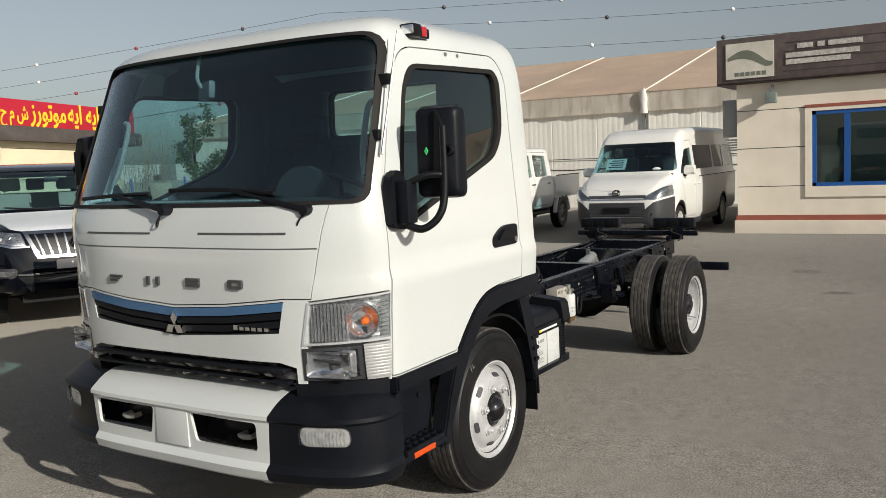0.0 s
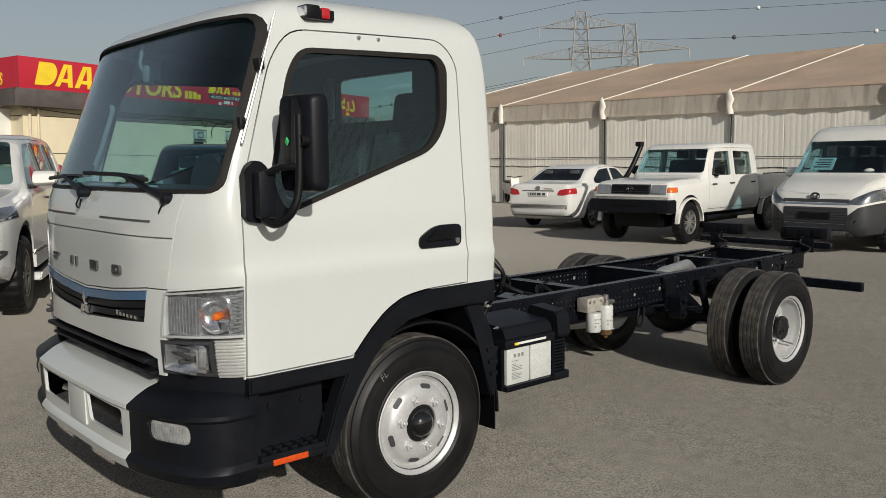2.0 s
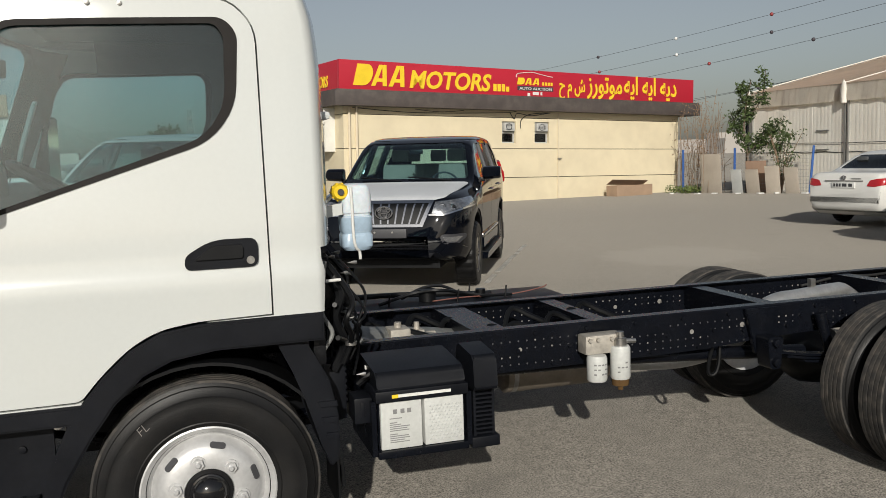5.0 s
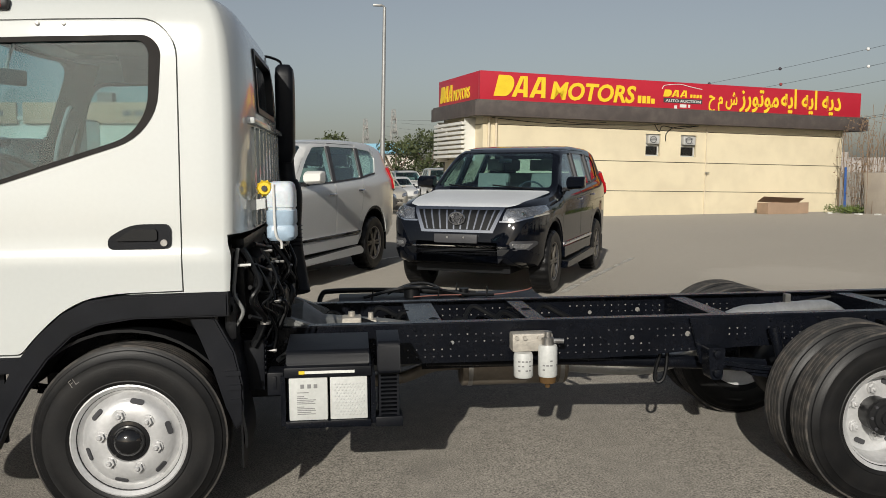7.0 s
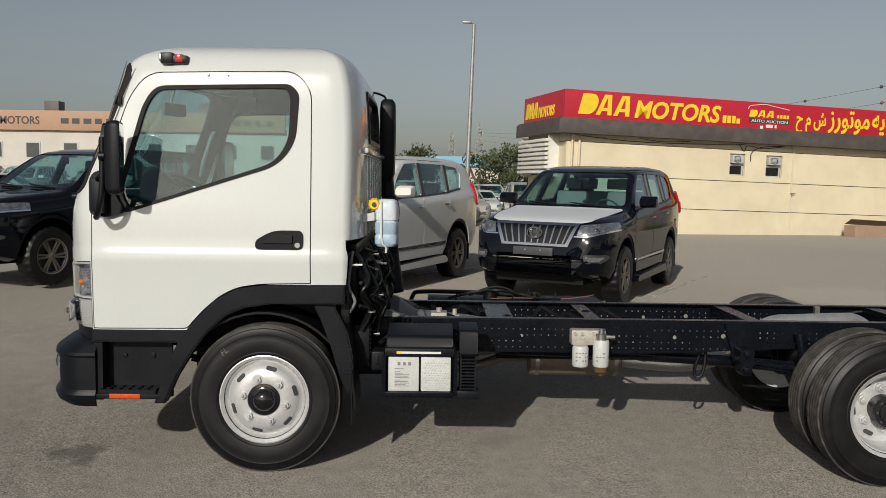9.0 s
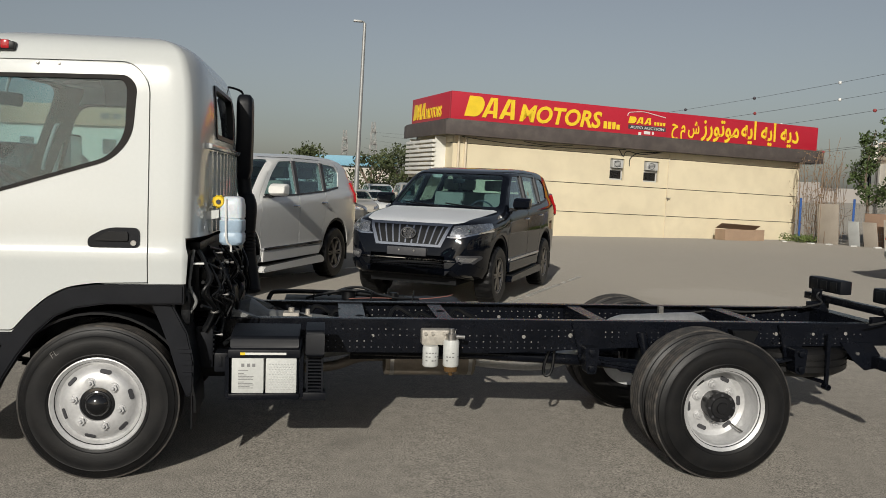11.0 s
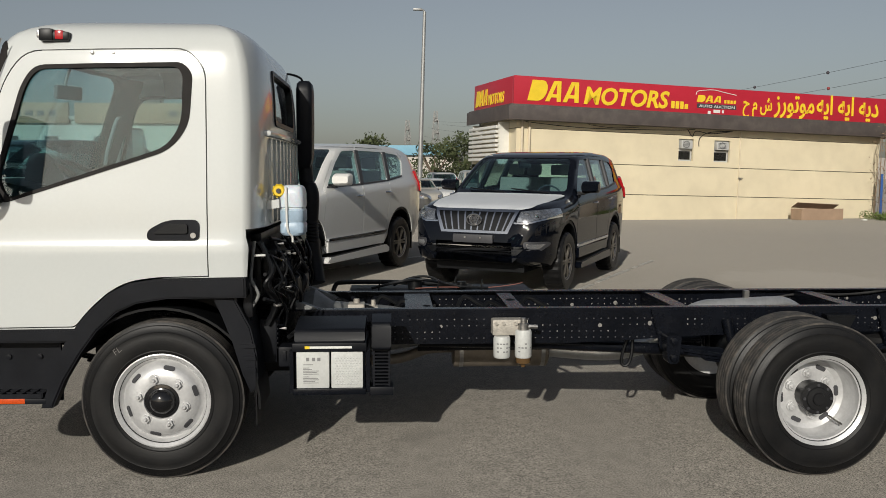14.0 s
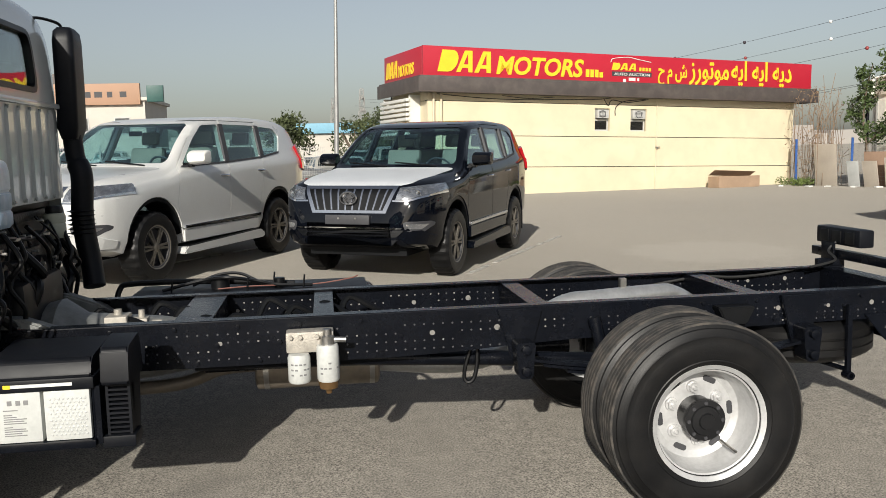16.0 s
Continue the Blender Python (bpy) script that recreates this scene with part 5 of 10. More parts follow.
def bumper(t):
    def ring(z, off, zz=None):
        bul = 0.010 * math.sin(math.pi * min(1, max(0, (z - 0.40) / 0.30)))
        back = curve(z, [(0.39, 0.045), (0.41, 0.012), (0.458, 0.0), (0.472, 0.010), (0.485, 0.024), (0.50, 0.026), (0.655, 0.016), (0.668, 0.002), (0.684, 0.002), (0.697, 0.018), (0.735, 0.075), (0.755, 0.13)])
        xf, b, hw = -1.225 - off - bul + back, 0.17, 0.978 + off + bul - 0.5 * back
        half = [(xf + b * (0.88 * i / 12) ** 4, hw * 0.88 * i / 12) for i in range(13)]
        for i in range(1, 8):
            f = math.pi / 2 * i / 7
            s = 0.88 + 0.12 * math.sin(f)
            half.append((xf + b * s ** 4 + 0.085 * (1 - math.cos(f)), hw * s))
        end = -0.872 if off >= 0 else -0.80
        half += [(-0.895, hw), (end, hw - 0.002), (end, 0.0)]
        zq = z if zz is None else zz
        return [(x, -y, zq) for x, y in half] + [(x, y, zq) for x, y in half[-2:0:-1]]
    zs = [0.395, 0.42, 0.458, 0.472, 0.485, 0.50, 0.54, 0.58, 0.655, 0.668, 0.684, 0.697, 0.72, 0.738, 0.755]

    def solid(off):
        return mesh(loft(bmesh.new(), [ring(z, off) for z in zs]))
    hollow = mesh(loft(bmesh.new(), [ring(zs[0], -0.014, 0.30)] + [ring(z, -0.014, z - 0.012) for z in zs]))
    shell = cut(solid(0.0), hollow)
    mid = [(-0.535, 0.30), (-0.535, 0.45), (-0.56, 0.80), (0.56, 0.80), (0.535, 0.45), (0.535, 0.30)]
    centre = both(shell, xprism(mid, -1.5, -1.0))
    centre = cut(centre, xprism(rounded([(-0.485, 0.53), (-0.485, 0.648), (-0.115, 0.652), (-0.14, 0.53)], 0.02), -1.5, -1.0))
    centre = cut(centre, xprism(rounded([(0.14, 0.53), (0.115, 0.652), (0.515, 0.648), (0.515, 0.53)], 0.02), -1.5, -1.0))
    b = part("bumper", centre, M_WHITE, t, "white front bumper centre with two openings", smooth=24)
    part("number_plate_base", boxed(-1.2165, -1.20, -0.10, 0.10, 0.50, 0.665, 0.002), M_WHITE, b)
    sides = cut(shell, xprism(grown(mid, 0.003), -1.5, -0.9))
    for s in (-1, 1):
        half = both(sides, mesh(boxed(-1.6, -0.5, *((-1.3, -0.02) if s < 0 else (0.02, 1.3)), 0.2, 0.9)))
        fog = rounded([(s * 0.685, 0.570), (s * 0.885, 0.570), (s * 0.885, 0.650), (s * 0.685, 0.650)], 0.034)
        half = cut(half, xprism(fog, -1.5, -1.0))
        c = part("bumper_corner", half, M_BLACKPL, t, "black plastic bumper corner with fog lamp", smooth=24)
        f = part("fog_lamp", both(cut(mesh(loft(bmesh.new(), [ring(z, -0.006) for z in zs])), mesh(loft(bmesh.new(), [ring(z, -0.04) for z in zs]))), xprism(fog, -1.5, -1.0)), mat("fluted_fog_glass", (0.62, 0.62, 0.60), rough=0.18, metal=0.5, var=0.2, scale=30), c)
        bm = bmesh.new()
        for i in range(14):
            y = 0.69 + 0.0135 * i
            q = y / 0.985
            x = -1.222 + 0.17 * q ** 4 + (0.085 * (1 - math.sqrt(max(0, 1 - ((q - 0.88) / 0.12) ** 2))) if q > 0.88 else 0)
            tube(bm, [(x + 0.006, s * y, 0.578), (x - 0.001, s * y + s * 0.003, 0.61), (x + 0.006, s * y, 0.642)], 0.003, 5)
        part("flutes", bm, M_LENS, f)
    # dark valance above the bumper and towing parts behind the openings
    part("bumper_top", boxed(-1.085, -0.95, -0.64, 0.64, 0.735, 0.75, 0.004), M_BLACKPL, t)
    for s in (-1, 1):
        part("lamp_apron", both(cut(cab_solid(-0.006), cab_solid(-0.05)), mesh(boxed(-1.4, -0.885, *sorted((s * 0.62, s * 1.2)), 0.741, 0.812))), M_BLACKPL, t)
    bm = boxed(-1.10, -1.04, -0.62, 0.62, 0.50, 0.66, 0.01)
    part("front_crossmember", bm, M_CHASSIS, t)
    for y in (-0.36, 0.38):
        part("towing_eye", tube(bmesh.new(), [(-1.10, y - 0.03, 0.56), (-1.14, y - 0.03, 0.56), (-1.15, y, 0.56), (-1.14, y + 0.03, 0.56), (-1.10, y + 0.03, 0.56)], 0.012, 8), M_CAST, t)


def arches(t):
    for s in (-1, 1):
        band = [(-0.888, 0.806), (-0.397, 0.808), (-0.325, 0.893), (-0.228, 0.980), (-0.13, 1.030), (0.0, 1.049), (0.43, 1.056), (0.43, 0.955), (0.05, 0.952), (-0.098, 0.93), (-0.195, 0.885), (-0.29, 0.796), (-0.37, 0.688), (-0.452, 0.553), (-0.512, 0.417), (-0.568, 0.417), (-0.499, 0.62), (-0.443, 0.742), (-0.888, 0.742)]
        bm = prism(bmesh.new(), band, "y", s * 0.90, s * 0.974)
        bmesh.ops.bevel(bm, geom=[e for e in bm.edges if abs(abs(e.verts[0].co.y) - 0.974) < 1e-4 and abs(abs(e.verts[1].co.y) - 0.974) < 1e-4], offset=0.008, segments=2, affect="EDGES")
        part("wheel_arch", bm, M_BLACKPL, t, "matt black wheel arch trim")
        # side skirt behind the bumper with the boarding step
        bm = bmesh.new()
        box(bm, -0.885, -0.50, s * 0.86 - 0.01, s * 0.86 + 0.01, 0.43, 0.74)
        prism(bm, [(-0.885, 0.43), (-0.885, 0.735), (-0.84, 0.735), (-0.84, 0.43)], "y", s * 0.87, s * 0.955)
        part("skirt", bm, M_BLACKPL, t)
        for x in (-0.75, -0.6):
            part("bolt", lathe(bmesh.new(), [(0, 0), (0.013, 0), (0.013, s * 0.01), (0, s * 0.012)], "y", 8, (x, s * 0.87, 0.655), closed=False), M_BLACKPL, t)
        bm = bmesh.new()
        x0, x1 = -0.85, -0.56
        y0, y1 = sorted((s * 0.80, s * 0.972))
        for i in range(7):
            x = x0 + (x1 - x0) * i / 6
            box(bm, x - 0.004, x + 0.004, y0, y1, 0.47, 0.492)
        for i in range(5):
            y = y0 + (y1 - y0) * i / 4
            box(bm, x0, x1, y - 0.004, y + 0.004, 0.468, 0.490)
        st = part("step", boxed(x0 - 0.02, x1 + 0.02, y0 - 0.004, y1, 0.44, 0.466, 0.004), M_BLACKPL, t, "black slotted boarding step")
        pieces("grid_bar", bm, M_BLACKPL, st)
        ya, yb = sorted((s * 0.968, s * 0.978))
        part("reflector", boxed(-0.80, -0.64, ya, yb, 0.443, 0.468, 0.003), M_ORANGE, st, "orange side reflector")
        # inner wing and mudguard behind the front wheel
        bm = bmesh.new()
        pts = [(0.50 * math.cos(a) * 0.98, 0.405 + 0.50 * math.sin(a)) for a in [radians(d) for d in range(-2, 158, 8)]]
        for (xa, za), (xb, zb) in zip(pts, pts[1:]):
            q = [bm.verts.new(p) for p in ((xa, s * 0.62, za), (xb, s * 0.62, zb), (xb, s * 0.93, zb), (xa, s * 0.93, za))]
            bm.faces.new(q)
        bmesh.ops.remove_doubles(bm, verts=bm.verts, dist=1e-5)
        bmesh.ops.solidify(bm, geom=bm.faces, thickness=0.012)
        part("inner_wing", bm, M_DARK, t)
        guard = [(0.26, 0.955), (0.37, 0.945), (0.445, 0.80), (0.475, 0.66), (0.475, 0.50), (0.44, 0.465), (0.405, 0.56), (0.36, 0.74)]
        part("mudguard", prism(bmesh.new(), guard, "y", s * 0.66, s * 0.935, 0.008), M_BLACKPL, t)
        bm = bmesh.new()
        for i in range(3):
            prism(bm, [(0.40 + 0.012 * i, 0.72 - 0.06 * i), (0.468, 0.72 - 0.06 * i), (0.47, 0.70 - 0.06 * i), (0.405 + 0.012 * i, 0.70 - 0.06 * i)], "y", s * 0.935, s * 0.945)
        part("rib", bm, M_BLACKPL, t)
        part("mud_flap", boxed(0.462, 0.47, *sorted((s * 0.66, s * 0.925)), 0.30, 0.50), M_DARK, t)


def mirrors(t):
    for s in (-1, 1):
        bm = bmesh.new()
        prism(bm, rounded([(-0.885, 1.41), (-0.885, 1.60), (-0.84, 1.64), (-0.79, 1.62), (-0.745, 1.50), (-0.70, 1.425), (-0.80, 1.395)], 0.02), "y", s * 0.945, s * 0.985, 0.006)
        box(bm, -0.860, -0.785, *sorted((s * 0.98, s * 1.045)), 1.42, 1.595, 0.018)
        m = part("door_mirror", bm, M_BLACKPL, t, "tall black door mirror on a bent bar")
        a = [(-0.82, s * 1.03, 1.585), (-0.79, s * 1.09, 1.61), (-0.755, s * 1.14, 1.61), (-0.74, s * 1.145, 1.60)]
        part("bar", tube(bmesh.new(), smoothed(a), 0.014, 10), M_DARK, m)
        a = [(-0.83, s * 1.02, 1.415), (-0.81, s * 1.08, 1.40), (-0.775, s * 1.135, 1.45), (-0.753, s * 1.15, 1.55), (-0.748, s * 1.15, 1.80)]
        part("bar", tube(bmesh.new(), smoothed(a), 0.016, 10), M_DARK, m)
        # head, its back to the front
        bm = bmesh.new()
        rings = []
        for k, (dx, sc) in enumerate(((0.0, 0.86), (0.012, 0.96), (0.045, 1.0), (0.075, 1.0), (0.085, 0.97))):
            yc, zc = s * 1.11, 1.70
            pl = rounded([(yc - 0.088 * sc, zc - 0.185 * sc), (yc + 0.088 * sc, zc - 0.185 * sc), (yc + 0.088 * sc, zc + 0.18 * sc), (yc - 0.088 * sc, zc + 0.18 * sc)], 0.03)
            rings.append([(-0.742 + dx * 0.85 + 0.22 * (abs(p[0]) - 1.11), p[0], p[1]) for p in pl])
        loft(bm, rings)
        hd = part("mirror_head", bm, M_BLACKPL, m)
        me = mesh(boxed(-0.671, -0.667, s * 1.11 - 0.074, s * 1.11 + 0.074, 1.53, 1.865))
        for v in me.vertices:
            v.co.x += 0.22 * (abs(v.co.y) - 1.11)
        part("mirror_glass", me, M_CHROME, hd)
        bm = bmesh.new()
        prism(bm, rounded([(s * 1.105, 1.60), (s * 1.145, 1.60), (s * 1.15, 1.80), (s * 1.12, 1.87)], 0.01), "x", -0.759, -0.727, 0.006)
        lathe(bm, [(0.022, -0.755), (0.022, -0.727), (0.014, -0.727), (0.014, -0.755)], "x", 14, (0, s * 1.17, 1.705))
        part("clamp", bm, M_DARK, hd)
        if s < 0:
            part("sticker", prism(bmesh.new(), [(s * 1.080, 1.705), (s * 1.072, 1.72), (s * 1.064, 1.705), (s * 1.072, 1.69)], "x", -0.756, -0.742), mat("green_sticker", (0.05, 0.5, 0.15), rough=0.5), hd)
        # hinge covers on the pillar
        for x, z in ((-0.757, 2.005), (-0.845, 1.78)):
            part("hinge_cover", boxed(x - 0.015, x + 0.012, *sorted((s * (0.862 + 0.03 * (2.0 - z) / 0.25), s * (0.905 + 0.012))), z - 0.025, z + 0.02, 0.006), M_DARK, t)
        if s < 0:
            part("antenna", tube(bmesh.new(), [(-0.865, s * 0.935, 1.70), (-0.79, s * 0.93, 1.92), (-0.70, s * 0.925, 2.20)], [0.006, 0.004, 0.003], 6), M_STEEL, t, "thin silver aerial on the pillar")
        # marker lamp on the roof edge
        bm = boxed(-0.542, -0.472, s * 0.862 - 0.037, s * 0.862 + 0.039, 2.194, 2.254, 0.014)
        box(bm, -0.50, -0.400, s * 0.862 - 0.030, s * 0.862 + 0.031, 2.194, 2.240, 0.012)
        rl = part("marker_lamp", bm, M_DARK, t, "small roof marker lamp, clear front and red rear")
        y0, y1 = sorted((s * 0.835, s * 0.903))
        part("lens", boxed(-0.549, -0.530, y0 + 0.006, y1 - 0.006, 2.206, 2.246, 0.008), M_REFL, rl)
        part("lens", boxed(-0.466, -0.424, s * 0.862 - 0.033, s * 0.862 + 0.033, 2.200, 2.246, 0.010), M_REDL, rl)


def interior(t):
    c = part("cab_floor", boxed(-0.95, 0.44, -0.88, 0.88, 0.96, 1.02), M_DASH, t)
    bm = bmesh.new()
    prism(bm, [(-1.02, 1.0), (-1.04, 1.46), (-0.96, 1.52), (-0.80, 1.535), (-0.66, 1.50), (-0.60, 1.40), (-0.66, 1.2), (-0.7, 1.0)], "y", -0.90, 0.90)
    d = part("dashboard", both(mesh(bm), cab_solid(-0.055, 0.97)), M_DASH, t, "dark grey dashboard")
    bm = bmesh.new()
    for i in range(40):
        y = -0.35 + 0.7 * i / 39
        box(bm, -0.99, -0.95, y - 0.004, y + 0.004, 1.53, 1.537)
    tagged(part("vent", bm, M_GREYIN, d), kind="stuff")
    part("instrument_hood", lathe(bmesh.new(), [(0.02, 0.04), (0.13, 0.03), (0.17, -0.02), (0.17, -0.06), (0.0, -0.06)], "x", 18, (-0.70, -0.42, 1.50), closed=False), M_DASH, d)
    # steering wheel
    bm = bmesh.new()
    tube(bm, [(0.20 * math.cos(a), 0.20 * math.sin(a), 0) for a in [2 * math.pi * i / 28 for i in range(28)]], 0.014, 8, closed=True)
    for a in (90, 210, 330):
        rod(bm, (0, 0, -0.03), (0.19 * math.cos(radians(a)), 0.19 * math.sin(radians(a)), 0), 0.012)
    lathe(bm, [(0.0, -0.05), (0.06, -0.05), (0.055, 0.0), (0.0, 0.01)], "z", 16, closed=False)
    rod(bm, (0, 0, -0.05), (0, 0, -0.35), 0.025)
    me = mesh(bm)
    me.transform(pose(-0.47, -0.42, 1.52, 0, 32, 0))
    part("steering_wheel", me, M_DASH, t)
    for i, (y, w) in enumerate(((-0.44, 0.25), (0.06, 0.2), (0.50, 0.25))):
        bm = boxed(-0.25, 0.25, y - w, y + w, 1.02, 1.26, 0.05, seg=3)
        st = part("seat", bm, M_SEAT, t, "dark seat under loose clear plastic")
        bm = boxed(-0.07, 0.07, -w, w, 0.0, 0.56, 0.05, seg=3)
        me = mesh(bm)
        me.transform(pose(0.25, y, 1.22, 0, 12, 0))
        part("backrest", me, M_SEAT, st)
        if i != 1:
            bm = boxed(-0.05, 0.05, -0.13, 0.13, 0.0, 0.17, 0.04, seg=3)
            me = mesh(bm)
            me.transform(pose(0.365, y, 1.80, 0, 10, 0))
            part("headrest", me, M_SEAT, st)
        # crumpled plastic wrap
        bm = bmesh.new()
        n = 14
        vs = [[bm.verts.new((0.16 + 0.14 * (j / n) - 0.02 * math.sin(i_ * 2.3 + j * 1.1) - 0.015 * math.sin(i_ * 5.1 - j * 2.7), y - w * 1.05 + 2.1 * w * i_ / n, 1.24 + 0.62 * j / n)) for j in range(n + 1)] for i_ in range(n + 1)]
        for a_ in range(n):
            for b_ in range(n):
                bm.faces.new((vs[a_][b_], vs[a_ + 1][b_], vs[a_ + 1][b_ + 1], vs[a_][b_ + 1]))
        part("plastic_wrap", bm, glass("clear_film", (0.95, 0.97, 0.97), 0.14, 0.2), st, smooth=180)
    # rear-view mirror, grab handles, sun visors, pillar trim
    me = mesh(boxed(-0.018, 0.016, -0.095, 0.095, -0.040, 0.042, 0.015))
    me.transform(pose(-0.775, 0.11, 2.035, 0, 4, -28))
    mirror = part("rear_view_mirror", me, mat("mid_grey_plastic", (0.19, 0.19, 0.19), rough=0.5), t)
    part("stem", tube(bmesh.new(), smoothed([(-0.785, 0.13, 2.05), (-0.80, 0.14, 2.10), (-0.76, 0.15, 2.22)]), 0.009, 8), M_GREYIN, mirror)
    for s in (-1, 1):
        bm = tube(bmesh.new(), smoothed([(-0.70, s * 0.80, 1.93), (-0.71, s * 0.765, 1.90), (-0.77, s * 0.77, 1.72), (-0.80, s * 0.80, 1.62)]), 0.013, 8)
        part("grab_handle", bm, M_GREYIN, t)
        pillar = both(cut(cab_solid(-0.047, 1.0), cab_solid(-0.070, 1.0)), mesh(boxed(-1.2, -0.40, *sorted((s * 0.70, s * 1.0)), 1.45, 2.24)))
        part("pillar_trim", cut(pillar, yprism(WIN(-0.012), s * 0.6, s * 1.3), ws_prism(WS(-0.012), 0.3)), M_GREYIN, t)
        rear_post = both(cut(cab_solid(-0.047, 1.0), cab_solid(-0.062, 1.0)), mesh(boxed(-0.40, 0.42, *sorted((s * 0.70, s * 1.0)), 1.45, 2.24)))
        part("pillar_trim", cut(rear_post, yprism(WIN(-0.012), s * 0.6, s * 1.3)), M_LINING, t)
    part("headlining", boxed(-0.62, 0.36, -0.78, 0.78, 2.225, 2.24), M_LINING, t)
    part("rear_trim", cut(mesh(boxed(0.395, 0.41, -0.82, 0.82, 1.28, 2.2)), mesh(boxed(0.2, 0.6, -0.41, 0.41, 1.84, 2.10))), M_LINING, t)


def wheel_set(parent, x, s, kind):
    """A truck wheel with tyre, rim and hub, the tyre's outer face at y."""
    R = 0.403
    zc = 0.430 if kind == "front" else 0.402
    yo = s * (0.925 if kind == "front" else 0.985 if kind == "outer" else 0.735)
    w = 0.205

    def Y(d):
        return yo - s * d
    prof = [(0.215, 0.03), (0.238, 0.013), (0.250, 0.009), (0.254, 0.006), (0.258, 0.008), (0.29, 0.002), (0.325, 0.003), (0.345, 0.007), (0.349, 0.006), (0.353, 0.010), (0.372, 0.018), (0.379, 0.021), (0.382, 0.027), (0.390, 0.030)]
    tread = []
    k = 5
    inner0, inner1 = 0.032, w - 0.032
    for i in range(k):
        a = inner0 + (inner1 - inner0) * i / k
        b = inner0 + (inner1 - inner0) * (i + 1) / k
        g = 0.005
        tread += [(R - 0.009, a + 0.0), (R - 0.001, a + g * 0.6), (R, (a + b) / 2), (R - 0.001, b - g * 0.6), (R - 0.009, b)]
    full = prof + tread + [(r, w - d) for r, d in prof[::-1]]
    bm = bmesh.new()
    c = (x, 0, zc)
    lathe(bm, [(r, Y(d)) for r, d in full], "y", 64, c)
    me = mesh(bm)
    me.materials.append(M_TYRE)
    me.materials.append(M_TREAD)
    for p in me.polygons:
        q = p.center
        rr = math.hypot(q.x - x, q.z - zc)
        p.material_index = 1 if rr > 0.3925 else 0
    me.polygons.foreach_set("use_smooth", [True] * len(me.polygons))
    me.set_sharp_from_angle(angle=radians(30))
    wh = new("wheel", me)
    wh.parent = parent
    wh["label"] = "black truck tyre on a silver steel rim"
    if kind == "front":
        me = text_mesh("FL", 0.045, 0.001, -0.0006, 0.15)
        me.transform(Matrix.Translation((x - 0.215, Y(0.0012), zc + 0.235)) @ Matrix.Rotation(radians(-40), 4, "Y"))
        if s < 0:
            part("chalk_mark", me, mat("faded_chalk", (0.20, 0.19, 0.18), rough=0.9), wh)
    # rim
    if kind == "front":
        rp = [(0.218, 0.022), (0.234, 0.010), (0.240, 0.012), (0.238, 0.020), (0.226, 0.028), (0.216, 0.030), (0.210, 0.045), (0.200, 0.058), (0.192, 0.050), (0.180, 0.028), (0.166, 0.015), (0.142, 0.006), (0.105, 0.002), (0.088, 0.004), (0.085, 0.012), (0.085, 0.03), (0.15, 0.04), (0.19, 0.07), (0.20, 0.15), (0.215, 0.16)]
    else:
        rp = [(0.218, 0.022), (0.236, 0.012), (0.238, 0.018), (0.222, 0.030), (0.208, 0.034), (0.206, 0.055), (0.204, 0.075), (0.200, 0.08), (0.197, 0.125), (0.186, 0.152), (0.160, 0.164), (0.138, 0.158), (0.10, 0.155), (0.072, 0.155), (0.072, 0.168), (0.16, 0.172), (0.19, 0.175), (0.205, 0.183), (0.218, 0.19)]
    bm = bmesh.new()
    lathe(bm, [(r, Y(d)) for r, d in rp], "y", 56, c)
    rim = part("rim", bm, M_SILVER, wh, "silver-painted steel rim")
    face = 0.006 if kind == "front" else 0.153
    for i in range(6):
        a = 2 * math.pi * (i + 0.5) / 6 + (0.3 if kind == "front" else 0.1)
        q = Matrix.Translation(c) @ Matrix.Rotation(-a, 4, "Y")
        r0 = 0.116 if kind == "front" else 0.112
        yy = sorted((Y(face + 0.004), Y(face - 0.019)))
        bm = bmesh.new()
        lathe(bm, [(0.0, yy[0]), (0.021, yy[0]), (0.021, yy[1]), (0.0, yy[1])], "y", 6, (r0, 0, 0), closed=False)
        lathe(bm, [(0.0, Y(face + 0.004)), (0.028, Y(face + 0.004)), (0.027, Y(face - 0.005)), (0.0, Y(face - 0.005))], "y", 16, (r0, 0, 0), closed=False)
        lathe(bm, [(0.0, Y(face)), (0.010, Y(face)), (0.010, Y(face - 0.027)), (0.007, Y(face - 0.030)), (0.0, Y(face - 0.030))], "y", 10, (r0, 0, 0), closed=False)
        me = mesh(bm)
        me.transform(q)
        part("nut", me, M_SILVER, rim)
        a2 = a + math.pi / 6
        q = Matrix.Translation(c) @ Matrix.Rotation(-a2, 4, "Y")
        slot = rounded([(-0.012, -0.028), (0.012, -0.028), (0.012, 0.028), (-0.012, 0.028)], 0.0115)
        me = mesh(prism(bmesh.new(), slot, "y", -0.0025, 0.0025))
        if kind == "front":
            me.transform(Matrix.Translation((0.170, Y(0.0178), 0)) @ Matrix.Rotation(radians(-s * 42), 4, "Z"))
        else:
            me.transform(Matrix.Translation((0.150, Y(0.1600), 0)))
        me.transform(q)
        part("hand_hole", me, M_INK, rim)
    bm = bmesh.new()
    if kind == "front":
        lathe(bm, [(0.0, Y(-0.038)), (0.030, Y(-0.034)), (0.052, Y(-0.020)), (0.062, Y(0.0)), (0.068, Y(0.002)), (0.070, Y(0.008)), (0.084, Y(0.010)), (0.084, Y(0.02)), (0.0, Y(0.02))], "y", 28, c, closed=False)
        part("hub", bm, mat("gloss_black", (0.01, 0.01, 0.011), rough=0.12, coat=0.5), rim, "gloss black hub cap")
    elif kind == "outer":
